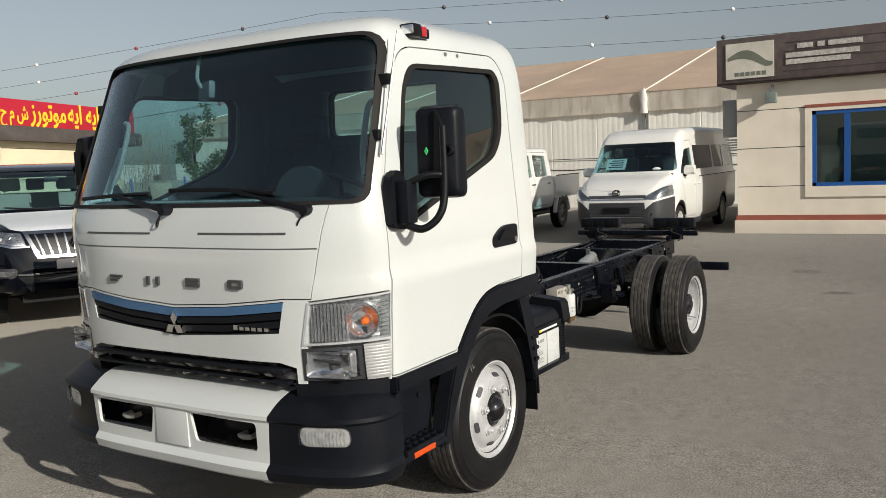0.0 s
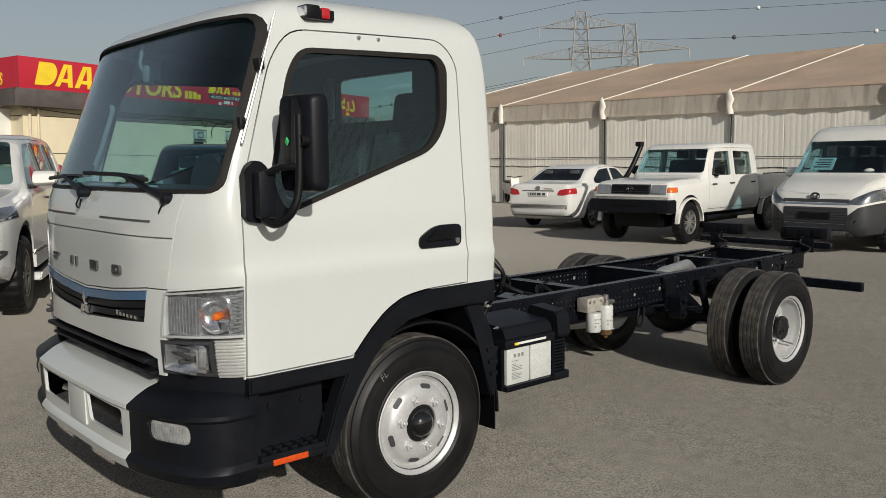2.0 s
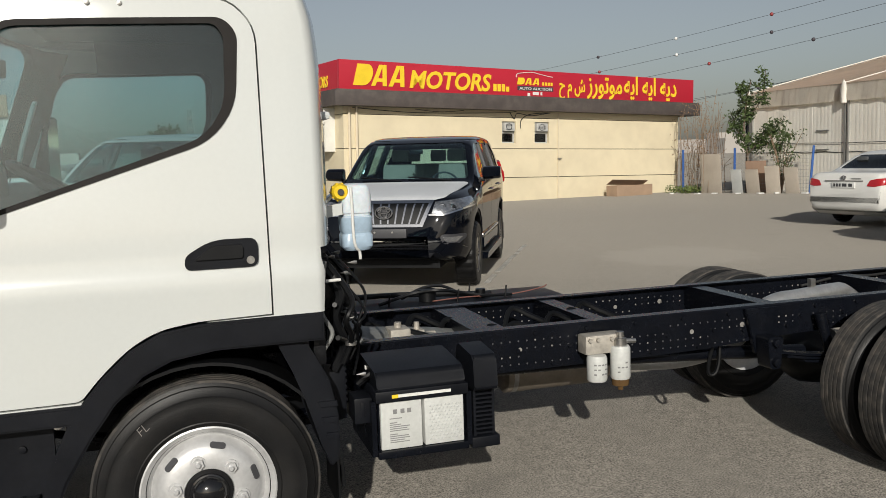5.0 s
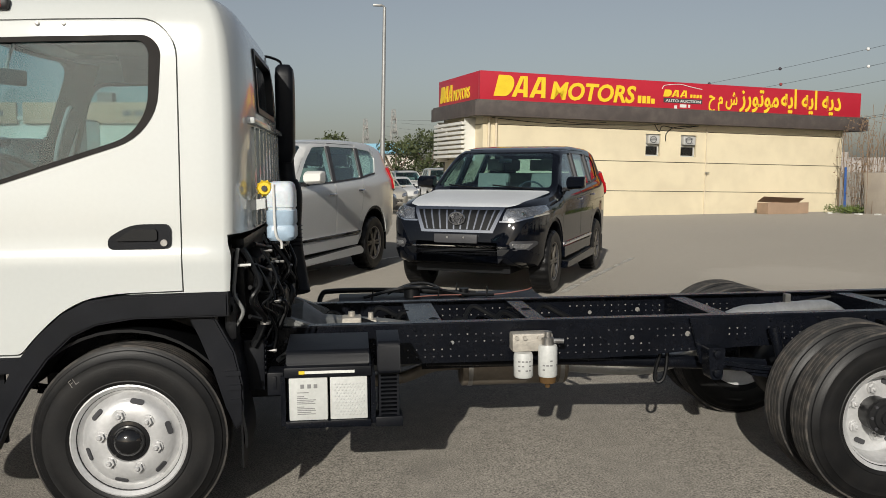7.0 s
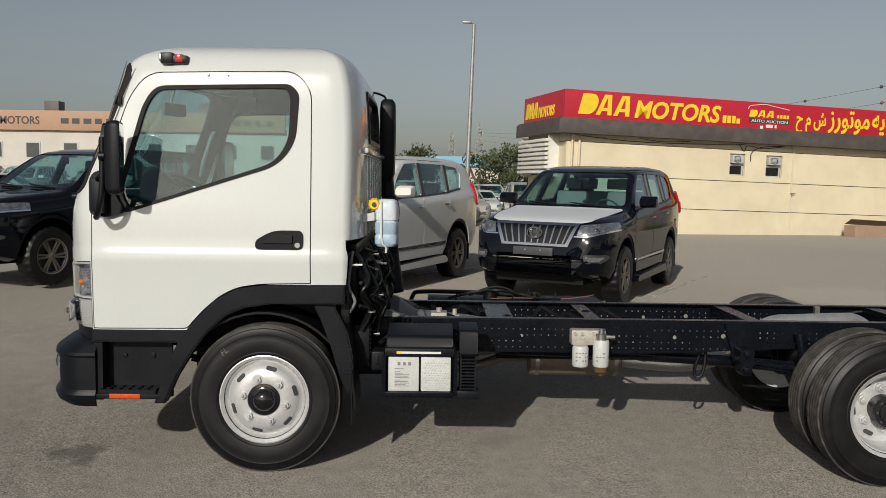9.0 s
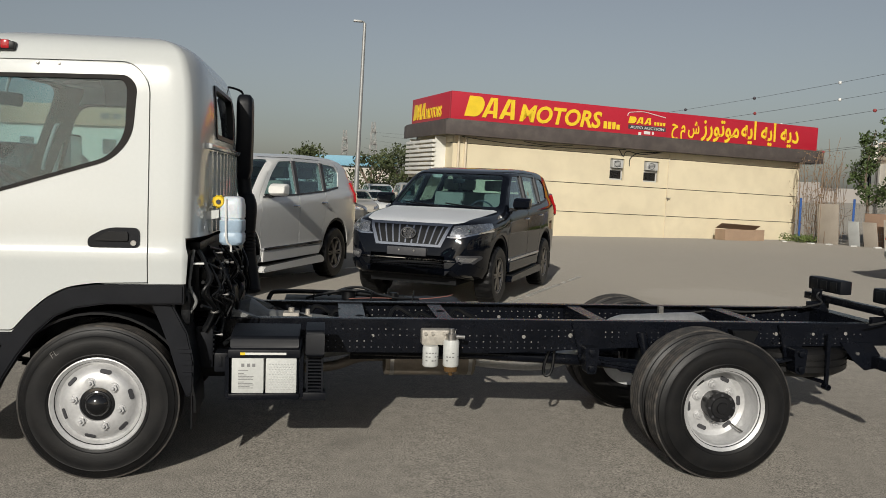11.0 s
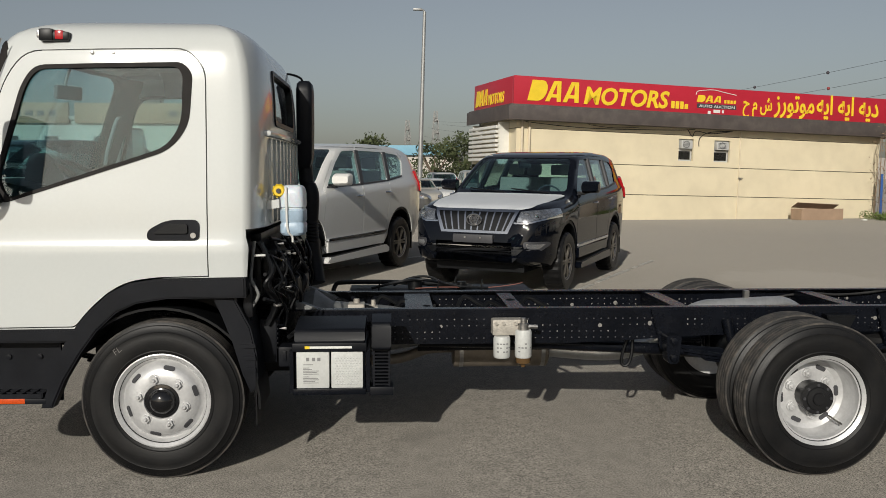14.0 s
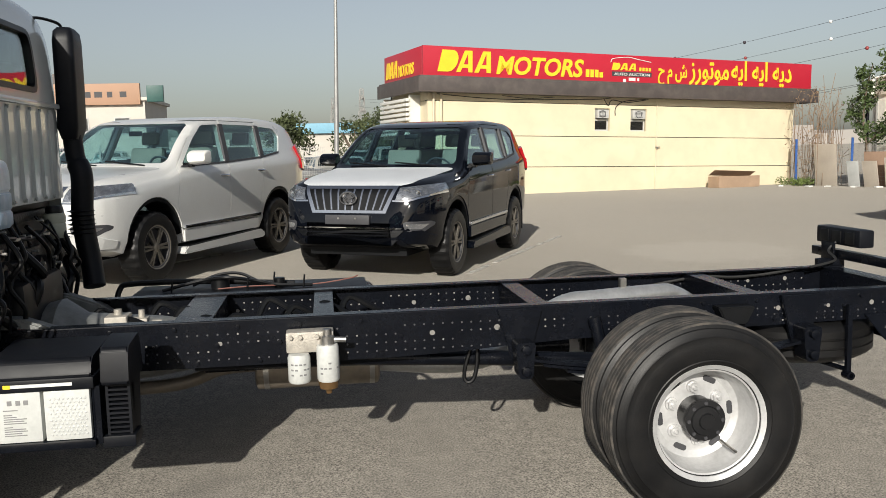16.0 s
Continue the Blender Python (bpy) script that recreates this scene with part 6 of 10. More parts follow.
        lathe(bm, [(0.0, Y(0.035)), (0.03, Y(0.035)), (0.034, Y(0.045)), (0.058, Y(0.047)), (0.062, Y(0.055)), (0.084, Y(0.057)), (0.086, Y(0.075)), (0.076, Y(0.08)), (0.078, Y(0.155)), (0.0, Y(0.155))], "y", 24, c, closed=False)
        hub = part("hub", bm, mat("hub_black", (0.012, 0.012, 0.013), rough=0.4), rim, "black flanged rear hub")
        for i in range(8):
            a = 2 * math.pi * i / 8
            bm = lathe(bmesh.new(), [(0.0, Y(0.05)), (0.008, Y(0.05)), (0.008, Y(0.068)), (0.0, Y(0.068))], "y", 6, (x + 0.071 * math.cos(a), 0, zc + 0.071 * math.sin(a)), closed=False)
            part("bolt", bm, M_INK, hub)
        bm = tube(bmesh.new(), [(x + 0.10, Y(0.13), 0.29), (x + 0.115, Y(0.06), 0.275), (x + 0.12, Y(0.035), 0.272)], 0.006, 6)
        part("valve", bm, M_STEEL, rim)


def rail_mesh(y, s):
    """One C-shaped side rail with punched holes shown as dark and light studs."""
    bm = bmesh.new()
    def sec(x):
        bot = curve(x, [(-0.9, 0.62), (0.5, 0.60), (2.2, 0.60), (2.9, 0.635), (4.7, 0.66)])
        top = 0.80
        return [(x, y, top - 0.006), (x, y - s * 0.002, top - 0.002), (x, y - s * 0.006, top), (x, y - s * 0.065, top), (x, y - s * 0.065, top - 0.007), (x, y - s * 0.007, top - 0.007), (x, y - s * 0.007, bot + 0.007), (x, y - s * 0.065, bot + 0.007), (x, y - s * 0.065, bot), (x, y, bot)]
    loft(bm, [sec(-0.9 + 5.64 * i / 22) for i in range(23)])
    return bm


def chassis(t):
    # pale discs paint the sunlit ground seen through holes, ink discs the dark ones
    M_HOLE = mat("sunlit_hole_disc", (0.22, 0.21, 0.195), rough=0.9)
    ch = M_CHASSIS
    for s in (-1, 1):
        y = s * 0.39
        r = part("frame_rail", rail_mesh(y, s), ch, t, "black steel chassis rail with rows of holes", smooth=20)
        bm = bmesh.new()
        bl = bmesh.new()
        for side in (y + s * 0.0015, y - s * 0.0085):
            for i in range(86):
                x = 0.95 + 0.042 * i
                for j in range(4):
                    z = 0.632 + 0.036 * j if x < 2.7 else 0.672 + 0.03 * j
                    if (i // 6 + j) % 4 == 3 or 2.95 < x < 3.05 or (x > 2.7 and j == 3):
                        continue
                    pale = hash01(i * 3, j + 7) < (0.10 if side < 0 else 0.55)
                    disc(bm if pale else bl, x, side, z, 0.0045, s)
            for x, z, rr in ((1.42, 0.70, 0.010), (2.33, 0.70, 0.012), (2.62, 0.71, 0.014), (3.95, 0.73, 0.012), (4.05, 0.735, 0.012), (4.2, 0.73, 0.010), (4.42, 0.735, 0.012)):
                disc(bm, x, side, z, rr, s)
        tagged(part("hole", bm, M_HOLE, r), kind="stuff")
        part("hole", bl, M_INK, r)
        bm = bmesh.new()
        for i in range(44):
            x = 0.8 + 0.087 * i
            z = 0.62 + 0.15 * ((i * 7) % 3) / 2 if x < 2.6 else 0.68 + 0.09 * ((i * 7) % 3) / 2
            lathe(bm, [(0.0, y + s * 0.001), (0.011, y + s * 0.001), (0.010, y + s * 0.010), (0.0, y + s * 0.011)], "y", 6, (x, 0, z), closed=False)
        tagged(part("rivet", bm, M_CHASSIS, r), kind="stuff")
    # crossmembers
    for x, w in ((1.30, 0.16), (1.86, 0.09), (2.83, 0.09), (3.86, 0.09), (4.68, 0.10)):
        bm = bmesh.new()
        prism(bm, [(x - w / 2, 0.66), (x - w / 2, 0.792), (x + w / 2, 0.792), (x + w / 2, 0.66), (x + w / 2 - 0.008, 0.66), (x + w / 2 - 0.008, 0.784), (x - w / 2 + 0.008, 0.784), (x - w / 2 + 0.008, 0.66)], "y", -0.382, 0.382)
        part("crossmember", bm, ch, t)
    # engine and gearbox between the rails
    bm = boxed(-0.55, 0.62, -0.28, 0.28, 0.42, 0.98, 0.05)
    part("engine", bm, M_DARK, t)
    bm = bmesh.new()
    lathe(bm, [(0.22, 0.6), (0.24, 0.68), (0.17, 0.78), (0.14, 1.1), (0.11, 1.3), (0.05, 1.33)], "x", 24, (0, 0.02, 0.62), closed=False)
    part("gearbox", bm, M_GREYCAST, t)
    bm = bmesh.new()
    lathe(bm, [(0.04, 1.3), (0.04, 2.2), (0.05, 2.25), (0.04, 2.3), (0.04, 3.0), (0.05, 3.05)], "x", 16, (0, 0.0, 0.52), closed=False)
    part("drive_shaft", bm, ch, t)
    # axles, diff, springs
    bm = bmesh.new()
    lathe(bm, [(0.06, -0.75), (0.06, -0.25), (0.16, -0.10), (0.18, 0.0), (0.16, 0.10), (0.06, 0.25), (0.06, 0.75)], "y", 20, (3.35, 0, 0.42), closed=False)
    part("rear_axle", bm, M_DARK, t)
    bm = bmesh.new()
    tube(bm, [(0, -0.75, 0.38), (0, -0.5, 0.36), (0, 0.5, 0.36), (0, 0.75, 0.38)], 0.05, 10)
    part("front_axle", bm, M_DARK, t)
    for s in (-1, 1):
        for x0, x1, xc in ((2.72, 4.02, 3.35), (-0.6, 0.6, 0.0)):
            bm = bmesh.new()
            for k in range(5 if xc > 1 else 3):
                sh = 1 - 0.16 * k
                za = 0.555 - 0.016 * k
                pts = []
                for i in range(13):
                    u = -1 + 2 * i / 12
                    pts.append((xc + (x1 - x0) / 2 * sh * u, za + 0.07 * u * u * sh * sh - 0.03))
                lo = [(x, z - 0.012) for x, z in pts]
                prism(bm, pts + lo[::-1], "y", s * 0.40 - 0.035 + s * 0.07, s * 0.40 + 0.035 + s * 0.07)
            sp = part("leaf_spring", bm, ch, t)
            if xc > 1:
                bm = bmesh.new()
                for xx in (3.28, 3.42):
                    for yy in (-0.045, 0.045):
                        rod(bm, (xx, s * 0.47 + yy, 0.36), (xx, s * 0.47 + yy, 0.58), 0.009)
                box(bm, 3.25, 3.45, s * 0.47 - 0.05, s * 0.47 + 0.05, 0.545, 0.565)
                part("u_bolt", bm, M_DARK, sp)
        # spring hangers
        for x in (2.72, 4.05):
            bm = bmesh.new()
            prism(bm, [(x - 0.10, 0.79), (x + 0.10, 0.79), (x + 0.04, 0.56), (x - 0.04, 0.56)], "y", s * 0.392, s * 0.42, 0.004)
            prism(bm, rounded([(x - 0.045, 0.66), (x + 0.045, 0.66), (x + 0.03, 0.50), (x - 0.03, 0.50)], 0.02), "y", s * 0.425, s * 0.52)
            lathe(bm, [(0.0, s * 0.52), (0.022, s * 0.52), (0.02, s * 0.54), (0.0, s * 0.545)], "y", 10, (x, 0, 0.535), closed=False)
            lathe(bm, [(0.0, s * 0.52), (0.022, s * 0.52), (0.02, s * 0.54), (0.0, s * 0.545)], "y", 10, (x, 0, 0.63), closed=False)
            part("spring_hanger", bm, ch, t)
        bm = bmesh.new()
        prism(bm, [(3.62, 0.76), (3.80, 0.76), (3.76, 0.68), (3.66, 0.68)], "y", s * 0.393, s * 0.47, 0.006)
        part("bump_stop", bm, M_DARK, t)
        tube_b = tube(bmesh.new(), [(3.05, s * 0.44, 0.74), (3.10, s * 0.47, 0.50)], [0.03, 0.024], 10)
        part("damper", tube_b, ch, t)
    for s in (-1, 1):
        wheel_set(t, 0.0, s, "front")
        wheel_set(t, 3.35, s, "outer")
        wheel_set(t, 3.35, s, "inner")
    # exhaust: muffler, pipe, tail pipe over the axle
    bm = lathe(bmesh.new(), [(0.0, 1.52), (0.09, 1.52), (0.105, 1.53), (0.105, 2.11), (0.09, 2.12), (0.0, 2.12)], "x", 28, (0, 0.14, 0.455), closed=False)
    mf = part("muffler", bm, M_MUFFLER, t, "dusty brown steel muffler")
    for x in (1.56, 2.07):
        part("strap", lathe(bmesh.new(), [(0.107, x), (0.107, x + 0.025), (0.104, x + 0.025), (0.104, x)], "x", 28, (0, 0.14, 0.455)), M_STEEL, mf)
    part("exhaust_pipe", tube(bmesh.new(), smoothed([(0.75, 0.05, 0.43), (1.0, 0.02, 0.42), (1.2, 0.04, 0.43), (1.36, 0.10, 0.47), (1.53, 0.14, 0.47)]), 0.032, 12), M_MUFFLER, t)
    bm = tube(bmesh.new(), smoothed([(2.1, 0.14, 0.46), (2.5, 0.0, 0.46), (2.75, -0.12, 0.56), (2.90, -0.15, 0.70), (3.02, -0.14, 0.752), (3.15, -0.12, 0.757), (3.50, -0.02, 0.755), (3.62, 0.03, 0.735), (3.78, 0.06, 0.64), (4.0, 0.08, 0.52), (4.4, 0.1, 0.5)]), 0.05, 14)
    part("tail_pipe", bm, mat("aluminised_pipe", (0.55, 0.55, 0.54), rough=0.35, metal=0.7, var=0.15, scale=10), t, "silver aluminised tail pipe")
    bm = boxed(3.30, 3.33, -0.08, -0.05, 0.78, 0.85)
    part("pipe_bracket", bm, M_STEEL, t)
    # brake pipe bar and hanger under the rail
    part("brake_pipe", tube(bmesh.new(), [(1.3, -0.30, 0.60), (2.0, -0.28, 0.58), (2.6, -0.26, 0.54), (3.1, -0.25, 0.50)], 0.035, 10), ch, t)
    part("hanger", tube(bmesh.new(), smoothed([(2.545, -0.31, 0.63), (2.54, -0.315, 0.53), (2.525, -0.315, 0.465), (2.500, -0.31, 0.445), (2.482, -0.305, 0.465), (2.490, -0.305, 0.53), (2.525, -0.30, 0.63)]), 0.010, 8), M_DARK, t)
    # fuel filter with water separator
    bm = boxed(1.70, 1.90, -0.50, -0.41, 0.665, 0.755, 0.012)
    for x in (1.72, 1.76, 1.83, 1.88):
        lathe(bm, [(0.0, -0.515), (0.010, -0.515), (0.010, -0.49), (0.0, -0.49)], "y", 6, (x, 0, 0.735), closed=False)
    ff = part("fuel_filter", bm, M_CAST, t, "two white fuel filter canisters on a cast bracket")
    for x, z0, z1 in ((1.752, 0.545, 0.665), (1.872, 0.545, 0.70)):
        bm = lathe(bmesh.new(), [(0.0, z1), (0.042, z1), (0.047, z1 - 0.012), (0.047, z0 + 0.008), (0.042, z0), (0.0, z0)], "z", 24, (x, -0.505, 0), closed=False)
        cn = part("canister", bm, M_CASE, ff)
        bm = bmesh.new()
        for i in range(5):
            for j in range(3):
                if hash01(i + int(x * 50), j) > 0.35:
                    a = radians(-125 + 22 * i)
                    box(bm, -0.006, 0.006, -0.0478, -0.047, 0, 0.007, m=Matrix.Translation((x, -0.505, z0 + 0.035 + 0.022 * j)) @ Matrix.Rotation(a + radians(90), 4, "Z"))
        part("print_bar", bm, M_PRINT, cn)
    bm = lathe(bmesh.new(), [(0.0, 0.545), (0.043, 0.545), (0.040, 0.515), (0.015, 0.505), (0.012, 0.49), (0.0, 0.49)], "z", 20, (1.872, -0.505, 0), closed=False)
    part("sediment_bowl", bm, mat("brown_bowl", (0.12, 0.07, 0.03), rough=0.2), ff)
    bm = bmesh.new()
    lathe(bm, [(0.0, 0.70), (0.030, 0.70), (0.030, 0.735), (0.018, 0.74), (0.018, 0.765), (0.0, 0.765)], "z", 14, (1.872, -0.505, 0), closed=False)
    rod(bm, (1.872, -0.505, 0.72), (1.95, -0.505, 0.715), 0.012)
    part("hand_pump", bm, M_STEEL, ff)
    battery(t)
    far_side_tank(t)
    tail_end(t)


def disc(bm, x, y, z, r, s):
    vs = [bm.verts.new((x + r * math.cos(2 * math.pi * i / 8), y, z + r * math.sin(2 * math.pi * i / 8))) for i in range(8)]
    bm.faces.new(vs if s < 0 else vs[::-1])


def battery(t):
    bm = boxed(0.64, 1.01, -0.84, -0.45, 0.432, 0.462, 0.004)
    for x in (0.655, 1.0):
        rod(bm, (x, -0.80, 0.45), (x, -0.80, 0.72), 0.007)
    box(bm, 0.62, 0.64, -0.82, -0.42, 0.44, 0.66)
    box(bm, 1.01, 1.03, -0.82, -0.42, 0.44, 0.66)
    b = part("battery_tray", bm, M_CHASSIS, t, "battery tray with two white batteries")
    for x0, x1 in ((0.655, 0.822), (0.832, 0.995)):
        part("battery", boxed(x0, x1, -0.825, -0.47, 0.463, 0.652, 0.006), M_CASE, b)
    bm = bmesh.new()
    for i, (w, zz) in enumerate(((0.05, 0.585), (0.03, 0.568), (0.045, 0.560), (0.08, 0.552), (0.07, 0.544), (0.078, 0.536), (0.03, 0.522), (0.075, 0.514), (0.08, 0.506), (0.06, 0.498), (0.078, 0.490))):
        box(bm, 0.69, 0.69 + w, -0.8262, -0.825, zz, zz + 0.0035)
    for i, x in enumerate((0.705, 0.735, 0.762)):
        box(bm, x, x + 0.016, -0.8262, -0.825, 0.605, 0.623)
    part("print_bar", bm, M_PRINT, b)
    bm = bmesh.new()
    for i in range(9):
        for j in range(11):
            x, z = 0.855 + 0.0155 * i + (0.0077 if j % 2 else 0), 0.485 + 0.0135 * j
            if x < 0.985:
                lathe(bm, [(0.0, -0.8268), (0.004, -0.826), (0.005, -0.825), (0.0, -0.825)], "y", 6, (x, 0, z), closed=False)
    part("dimple", bm, mat("pale_dimple", (0.50, 0.51, 0.5), rough=0.5), b)
    bm = boxed(0.635, 1.015, -0.835, -0.46, 0.654, 0.70, 0.008)
    prism(bm, rounded([(-0.83, 0.695), (-0.80, 0.765), (-0.5, 0.79), (-0.46, 0.70)], 0.02), "x", 0.645, 1.005, 0.006)
    c = part("battery_cover", bm, M_BLACKPL, t, "black plastic battery cover")
    part("sticker", boxed(0.70, 0.94, -0.838, -0.836, 0.672, 0.684), M_LABEL, c)
    part("sticker", boxed(0.70, 0.725, -0.8395, -0.838, 0.671, 0.685), M_YELLOW, c)
    # wheel-chock style bracket beside it
    bm = bmesh.new()
    prism(bm, rounded([(-0.84, 0.66), (-0.82, 0.80), (-0.62, 0.82), (-0.58, 0.66)], 0.02), "x", 1.04, 1.14, 0.006)
    prism(bm, [(-0.78, 0.68), (-0.74, 0.43), (-0.66, 0.43), (-0.62, 0.68)], "x", 1.045, 1.135)
    br = part("bracket", bm, M_BLACKPL, t, "black plastic ribbed side bracket")
    bm = bmesh.new()
    for i in range(11):
        z = 0.47 + 0.018 * i
        box(bm, 1.055, 1.125, -0.80 + 0.10 * 0, -0.74, z, z + 0.008)
    box(bm, 1.045, 1.055, -0.80, -0.74, 0.45, 0.68)
    box(bm, 1.125, 1.135, -0.80, -0.74, 0.45, 0.68)
    box(bm, 1.03, 1.15, -0.82, -0.70, 0.42, 0.465, 0.006)
    part("rib", bm, M_BLACKPL, br)


def far_side_tank(t):
    bm = boxed(0.95, 2.15, 0.50, 0.98, 0.40, 0.742, 0.05, seg=3)
    tk = part("fuel_tank", bm, M_CHASSIS, t, "black steel fuel tank with hoses on top")
    bm = boxed(0.85, 2.10, 0.56, 0.94, 0.746, 0.766, 0.008)
    part("tank_cover", bm, M_BLACKPL, tk)
    bm = bmesh.new()
    tube(bm, smoothed([(0.72, 0.75, 0.70), (0.74, 0.8, 0.83), (0.82, 0.8, 0.86), (1.2, 0.78, 0.86), (1.5, 0.72, 0.85), (1.7, 0.7, 0.84)]), 0.016, 8)
    tube(bm, smoothed([(1.0, 0.62, 0.84), (1.2, 0.66, 0.88), (1.35, 0.60, 0.90), (1.5, 0.64, 0.87), (1.62, 0.60, 0.85), (1.8, 0.62, 0.84)]), 0.010, 6)
    tube(bm, smoothed([(1.15, 0.7, 0.85), (1.28, 0.72, 0.90), (1.4, 0.72, 0.905), (1.5, 0.7, 0.86)]), 0.009, 6)
    lathe(bm, [(0.0, 0.90), (0.05, 0.90), (0.05, 0.83), (0.0, 0.83)], "z", 14, (1.3, 0.68, 0), closed=False)
    lathe(bm, [(0.0, 0.88), (0.03, 0.88), (0.03, 0.83), (0.0, 0.83)], "z", 12, (1.62, 0.66, 0), closed=False)
    for x, y in ((1.05, 0.60), (1.45, 0.58), (1.75, 0.6), (1.58, 0.76)):
        rod(bm, (x, y, 0.82), (x + 0.01, y, 0.90), 0.005)
    bmesh.ops.translate(bm, verts=bm.verts, vec=(0, 0.04, -0.062))
    pieces("hose", bm, M_DARK, tk)
    bm = tube(bmesh.new(), smoothed([(1.3, 0.55, 0.845), (1.5, 0.57, 0.85), (1.8, 0.60, 0.842), (2.0, 0.63, 0.86), (2.05, 0.66, 0.87)]), 0.0035, 6)
    bmesh.ops.translate(bm, verts=bm.verts, vec=(0, 0.06, -0.062))
    part("wire", bm, mat("copper_red_wire", (0.22, 0.09, 0.07), rough=0.5), tk)
    # small clutter between the rails behind the cab
    bm = bmesh.new()
    for i in range(10):
        x = 0.75 + 0.13 * i
        y = -0.3 + 0.6 * hash01(i, 3)
        tube(bm, smoothed([(x, y, 0.68), (x + 0.06, y + 0.05, 0.76 + 0.03 * hash01(i, 1)), (x + 0.16, y + 0.02, 0.75), (x + 0.26, y - 0.06, 0.70)]), 0.009 + 0.008 * hash01(i, 2), 6)
    pieces("hose", bm, M_DARK, t)
    bm = bmesh.new()
    box(bm, 0.88, 0.98, -0.10, 0.02, 0.70, 0.785, 0.008)
    box(bm, 0.99, 1.06, -0.06, 0.02, 0.70, 0.765, 0.006)
    lathe(bm, [(0.0, 0.81), (0.018, 0.81), (0.02, 0.77), (0.0, 0.77)], "z", 10, (0.93, -0.04, 0), closed=False)
    lathe(bm, [(0.0, 0.80), (0.014, 0.80), (0.016, 0.75), (0.0, 0.75)], "z", 10, (1.03, -0.02, 0), closed=False)
    rod(bm, (0.86, -0.03, 0.74), (1.12, -0.03, 0.74), 0.012)
    part("valve_block", bm, M_CAST, t, "cast brake valve block")
    bm = bmesh.new()
    prism(bm, [(0.45, 0.72), (0.52, 0.85), (0.62, 0.84), (0.78, 0.78), (0.85, 0.72)], "y", -0.36, -0.28, 0.01)
    prism(bm, [(0.45, 0.72), (0.52, 0.85), (0.62, 0.84), (0.78, 0.78), (0.85, 0.72)], "y", 0.28, 0.36, 0.01)
    pieces("cab_mount", bm, M_GREYCAST, t)


def tail_end(t):
    ch = M_CHASSIS
    # rear under-run bar on cranked plates
    rb = part("rear_bar", boxed(4.60, 4.66, -0.94, 0.94, 0.52, 0.595, 0.006), ch, t, "black rear under-run bar")
    for s in (-1, 1):
        part("bracket", prism(bmesh.new(), [(4.38, 0.68), (4.60, 0.68), (4.66, 0.60), (4.66, 0.52), (4.56, 0.50), (4.48, 0.56)], "y", s * 0.393, s * 0.405, 0.003), ch, rb)
        part("bolt", lathe(bmesh.new(), [(0.0, s * 0.405), (0.012, s * 0.405), (0.011, s * 0.414), (0.0, s * 0.414)], "y", 6, (4.50, 0, 0.61), closed=False), M_STEEL, rb)
    # loose lamp carrier standing on the frame end
    cr = part("lamp_carrier", boxed(4.72, 4.77, -0.62, 0.62, 0.835, 0.885, 0.005), ch, t, "black rear lamp carrier bar")
    for s in (-1, 1):
        part("foot", boxed(4.60, 4.76, s * 0.37 - 0.018, s * 0.37 + 0.018, 0.79, 0.84, 0.004), ch, cr)
        part("plate", boxed(4.700, 4.714, s * 0.43 - 0.06, s * 0.43 + 0.06, 0.80, 0.925, 0.003), ch, cr)
    for y0, y1 in ((0.18, 0.59), (-0.59, -0.18)):
        bm = boxed(4.73, 4.82, y0, y1, 0.910, 1.008, 0.014)
        lp = part("rear_lamp", bm, M_BLACKPL, cr, "black-backed rear lamp unit")
        part("lens", boxed(4.82, 4.828, y0 + 0.02, y1 - 0.02, 0.922, 0.996), M_REDL, lp)
        for i in range(3):
            part("clip", boxed(4.722, 4.73, y0 + 0.04 + 0.12 * i, y0 + 0.12 + 0.12 * i, 0.925, 0.992, 0.003), M_DARK, lp)
        part("cable", tube(bmesh.new(), smoothed([(4.73, (y0 + y1) / 2, 0.93), (4.68, (y0 + y1) / 2, 0.88), (4.66, (y0 + y1) / 2 - 0.1, 0.84), (4.5, (y0 + y1) / 2 - 0.12, 0.81)]), 0.007, 6), M_CABLE, lp)
    # cables along the far rail
    part("cable", tube(bmesh.new(), smoothed([(3.6, 0.36, 0.73), (3.9, 0.355, 0.77), (4.1, 0.35, 0.76), (4.3, 0.35, 0.77), (4.5, 0.34, 0.80)]), 0.008, 6), M_CABLE, t)
    # spare wheel slung flat under the rear, with its hanger
    R = 0.40
    prof = [(0.215, 0.03), (0.24, 0.012), (0.29, 0.002), (0.345, 0.006), (0.385, 0.03), (R, 0.045), (R, 0.075), (R - 0.008, 0.078), (R - 0.008, 0.083), (R, 0.086), (R, 0.118), (R - 0.008, 0.121), (R - 0.008, 0.126), (R, 0.129), (R, 0.16), (0.385, 0.175), (0.345, 0.2), (0.29, 0.203), (0.24, 0.19), (0.215, 0.17)]
    bm = lathe(bmesh.new(), [(r, 0.445 + z) for r, z in prof], "z", 56, (4.20, -0.03, 0))
    sp = part("spare_wheel", bm, M_TYRE, t, "spare tyre slung flat under the frame end")
    part("rim", lathe(bmesh.new(), [(0.0, 0.55), (0.10, 0.55), (0.17, 0.52), (0.20, 0.50), (0.218, 0.49), (0.218, 0.62), (0.2, 0.62), (0.17, 0.57), (0.1, 0.58), (0.0, 0.58)], "z", 40, (4.20, -0.03, 0), closed=False), M_SILVER, sp)
    bm = boxed(4.262, 4.284, -0.455, -0.435, 0.42, 0.74)
    rod(bm, (4.273, -0.445, 0.43), (4.20, 0.0, 0.43), 0.012)
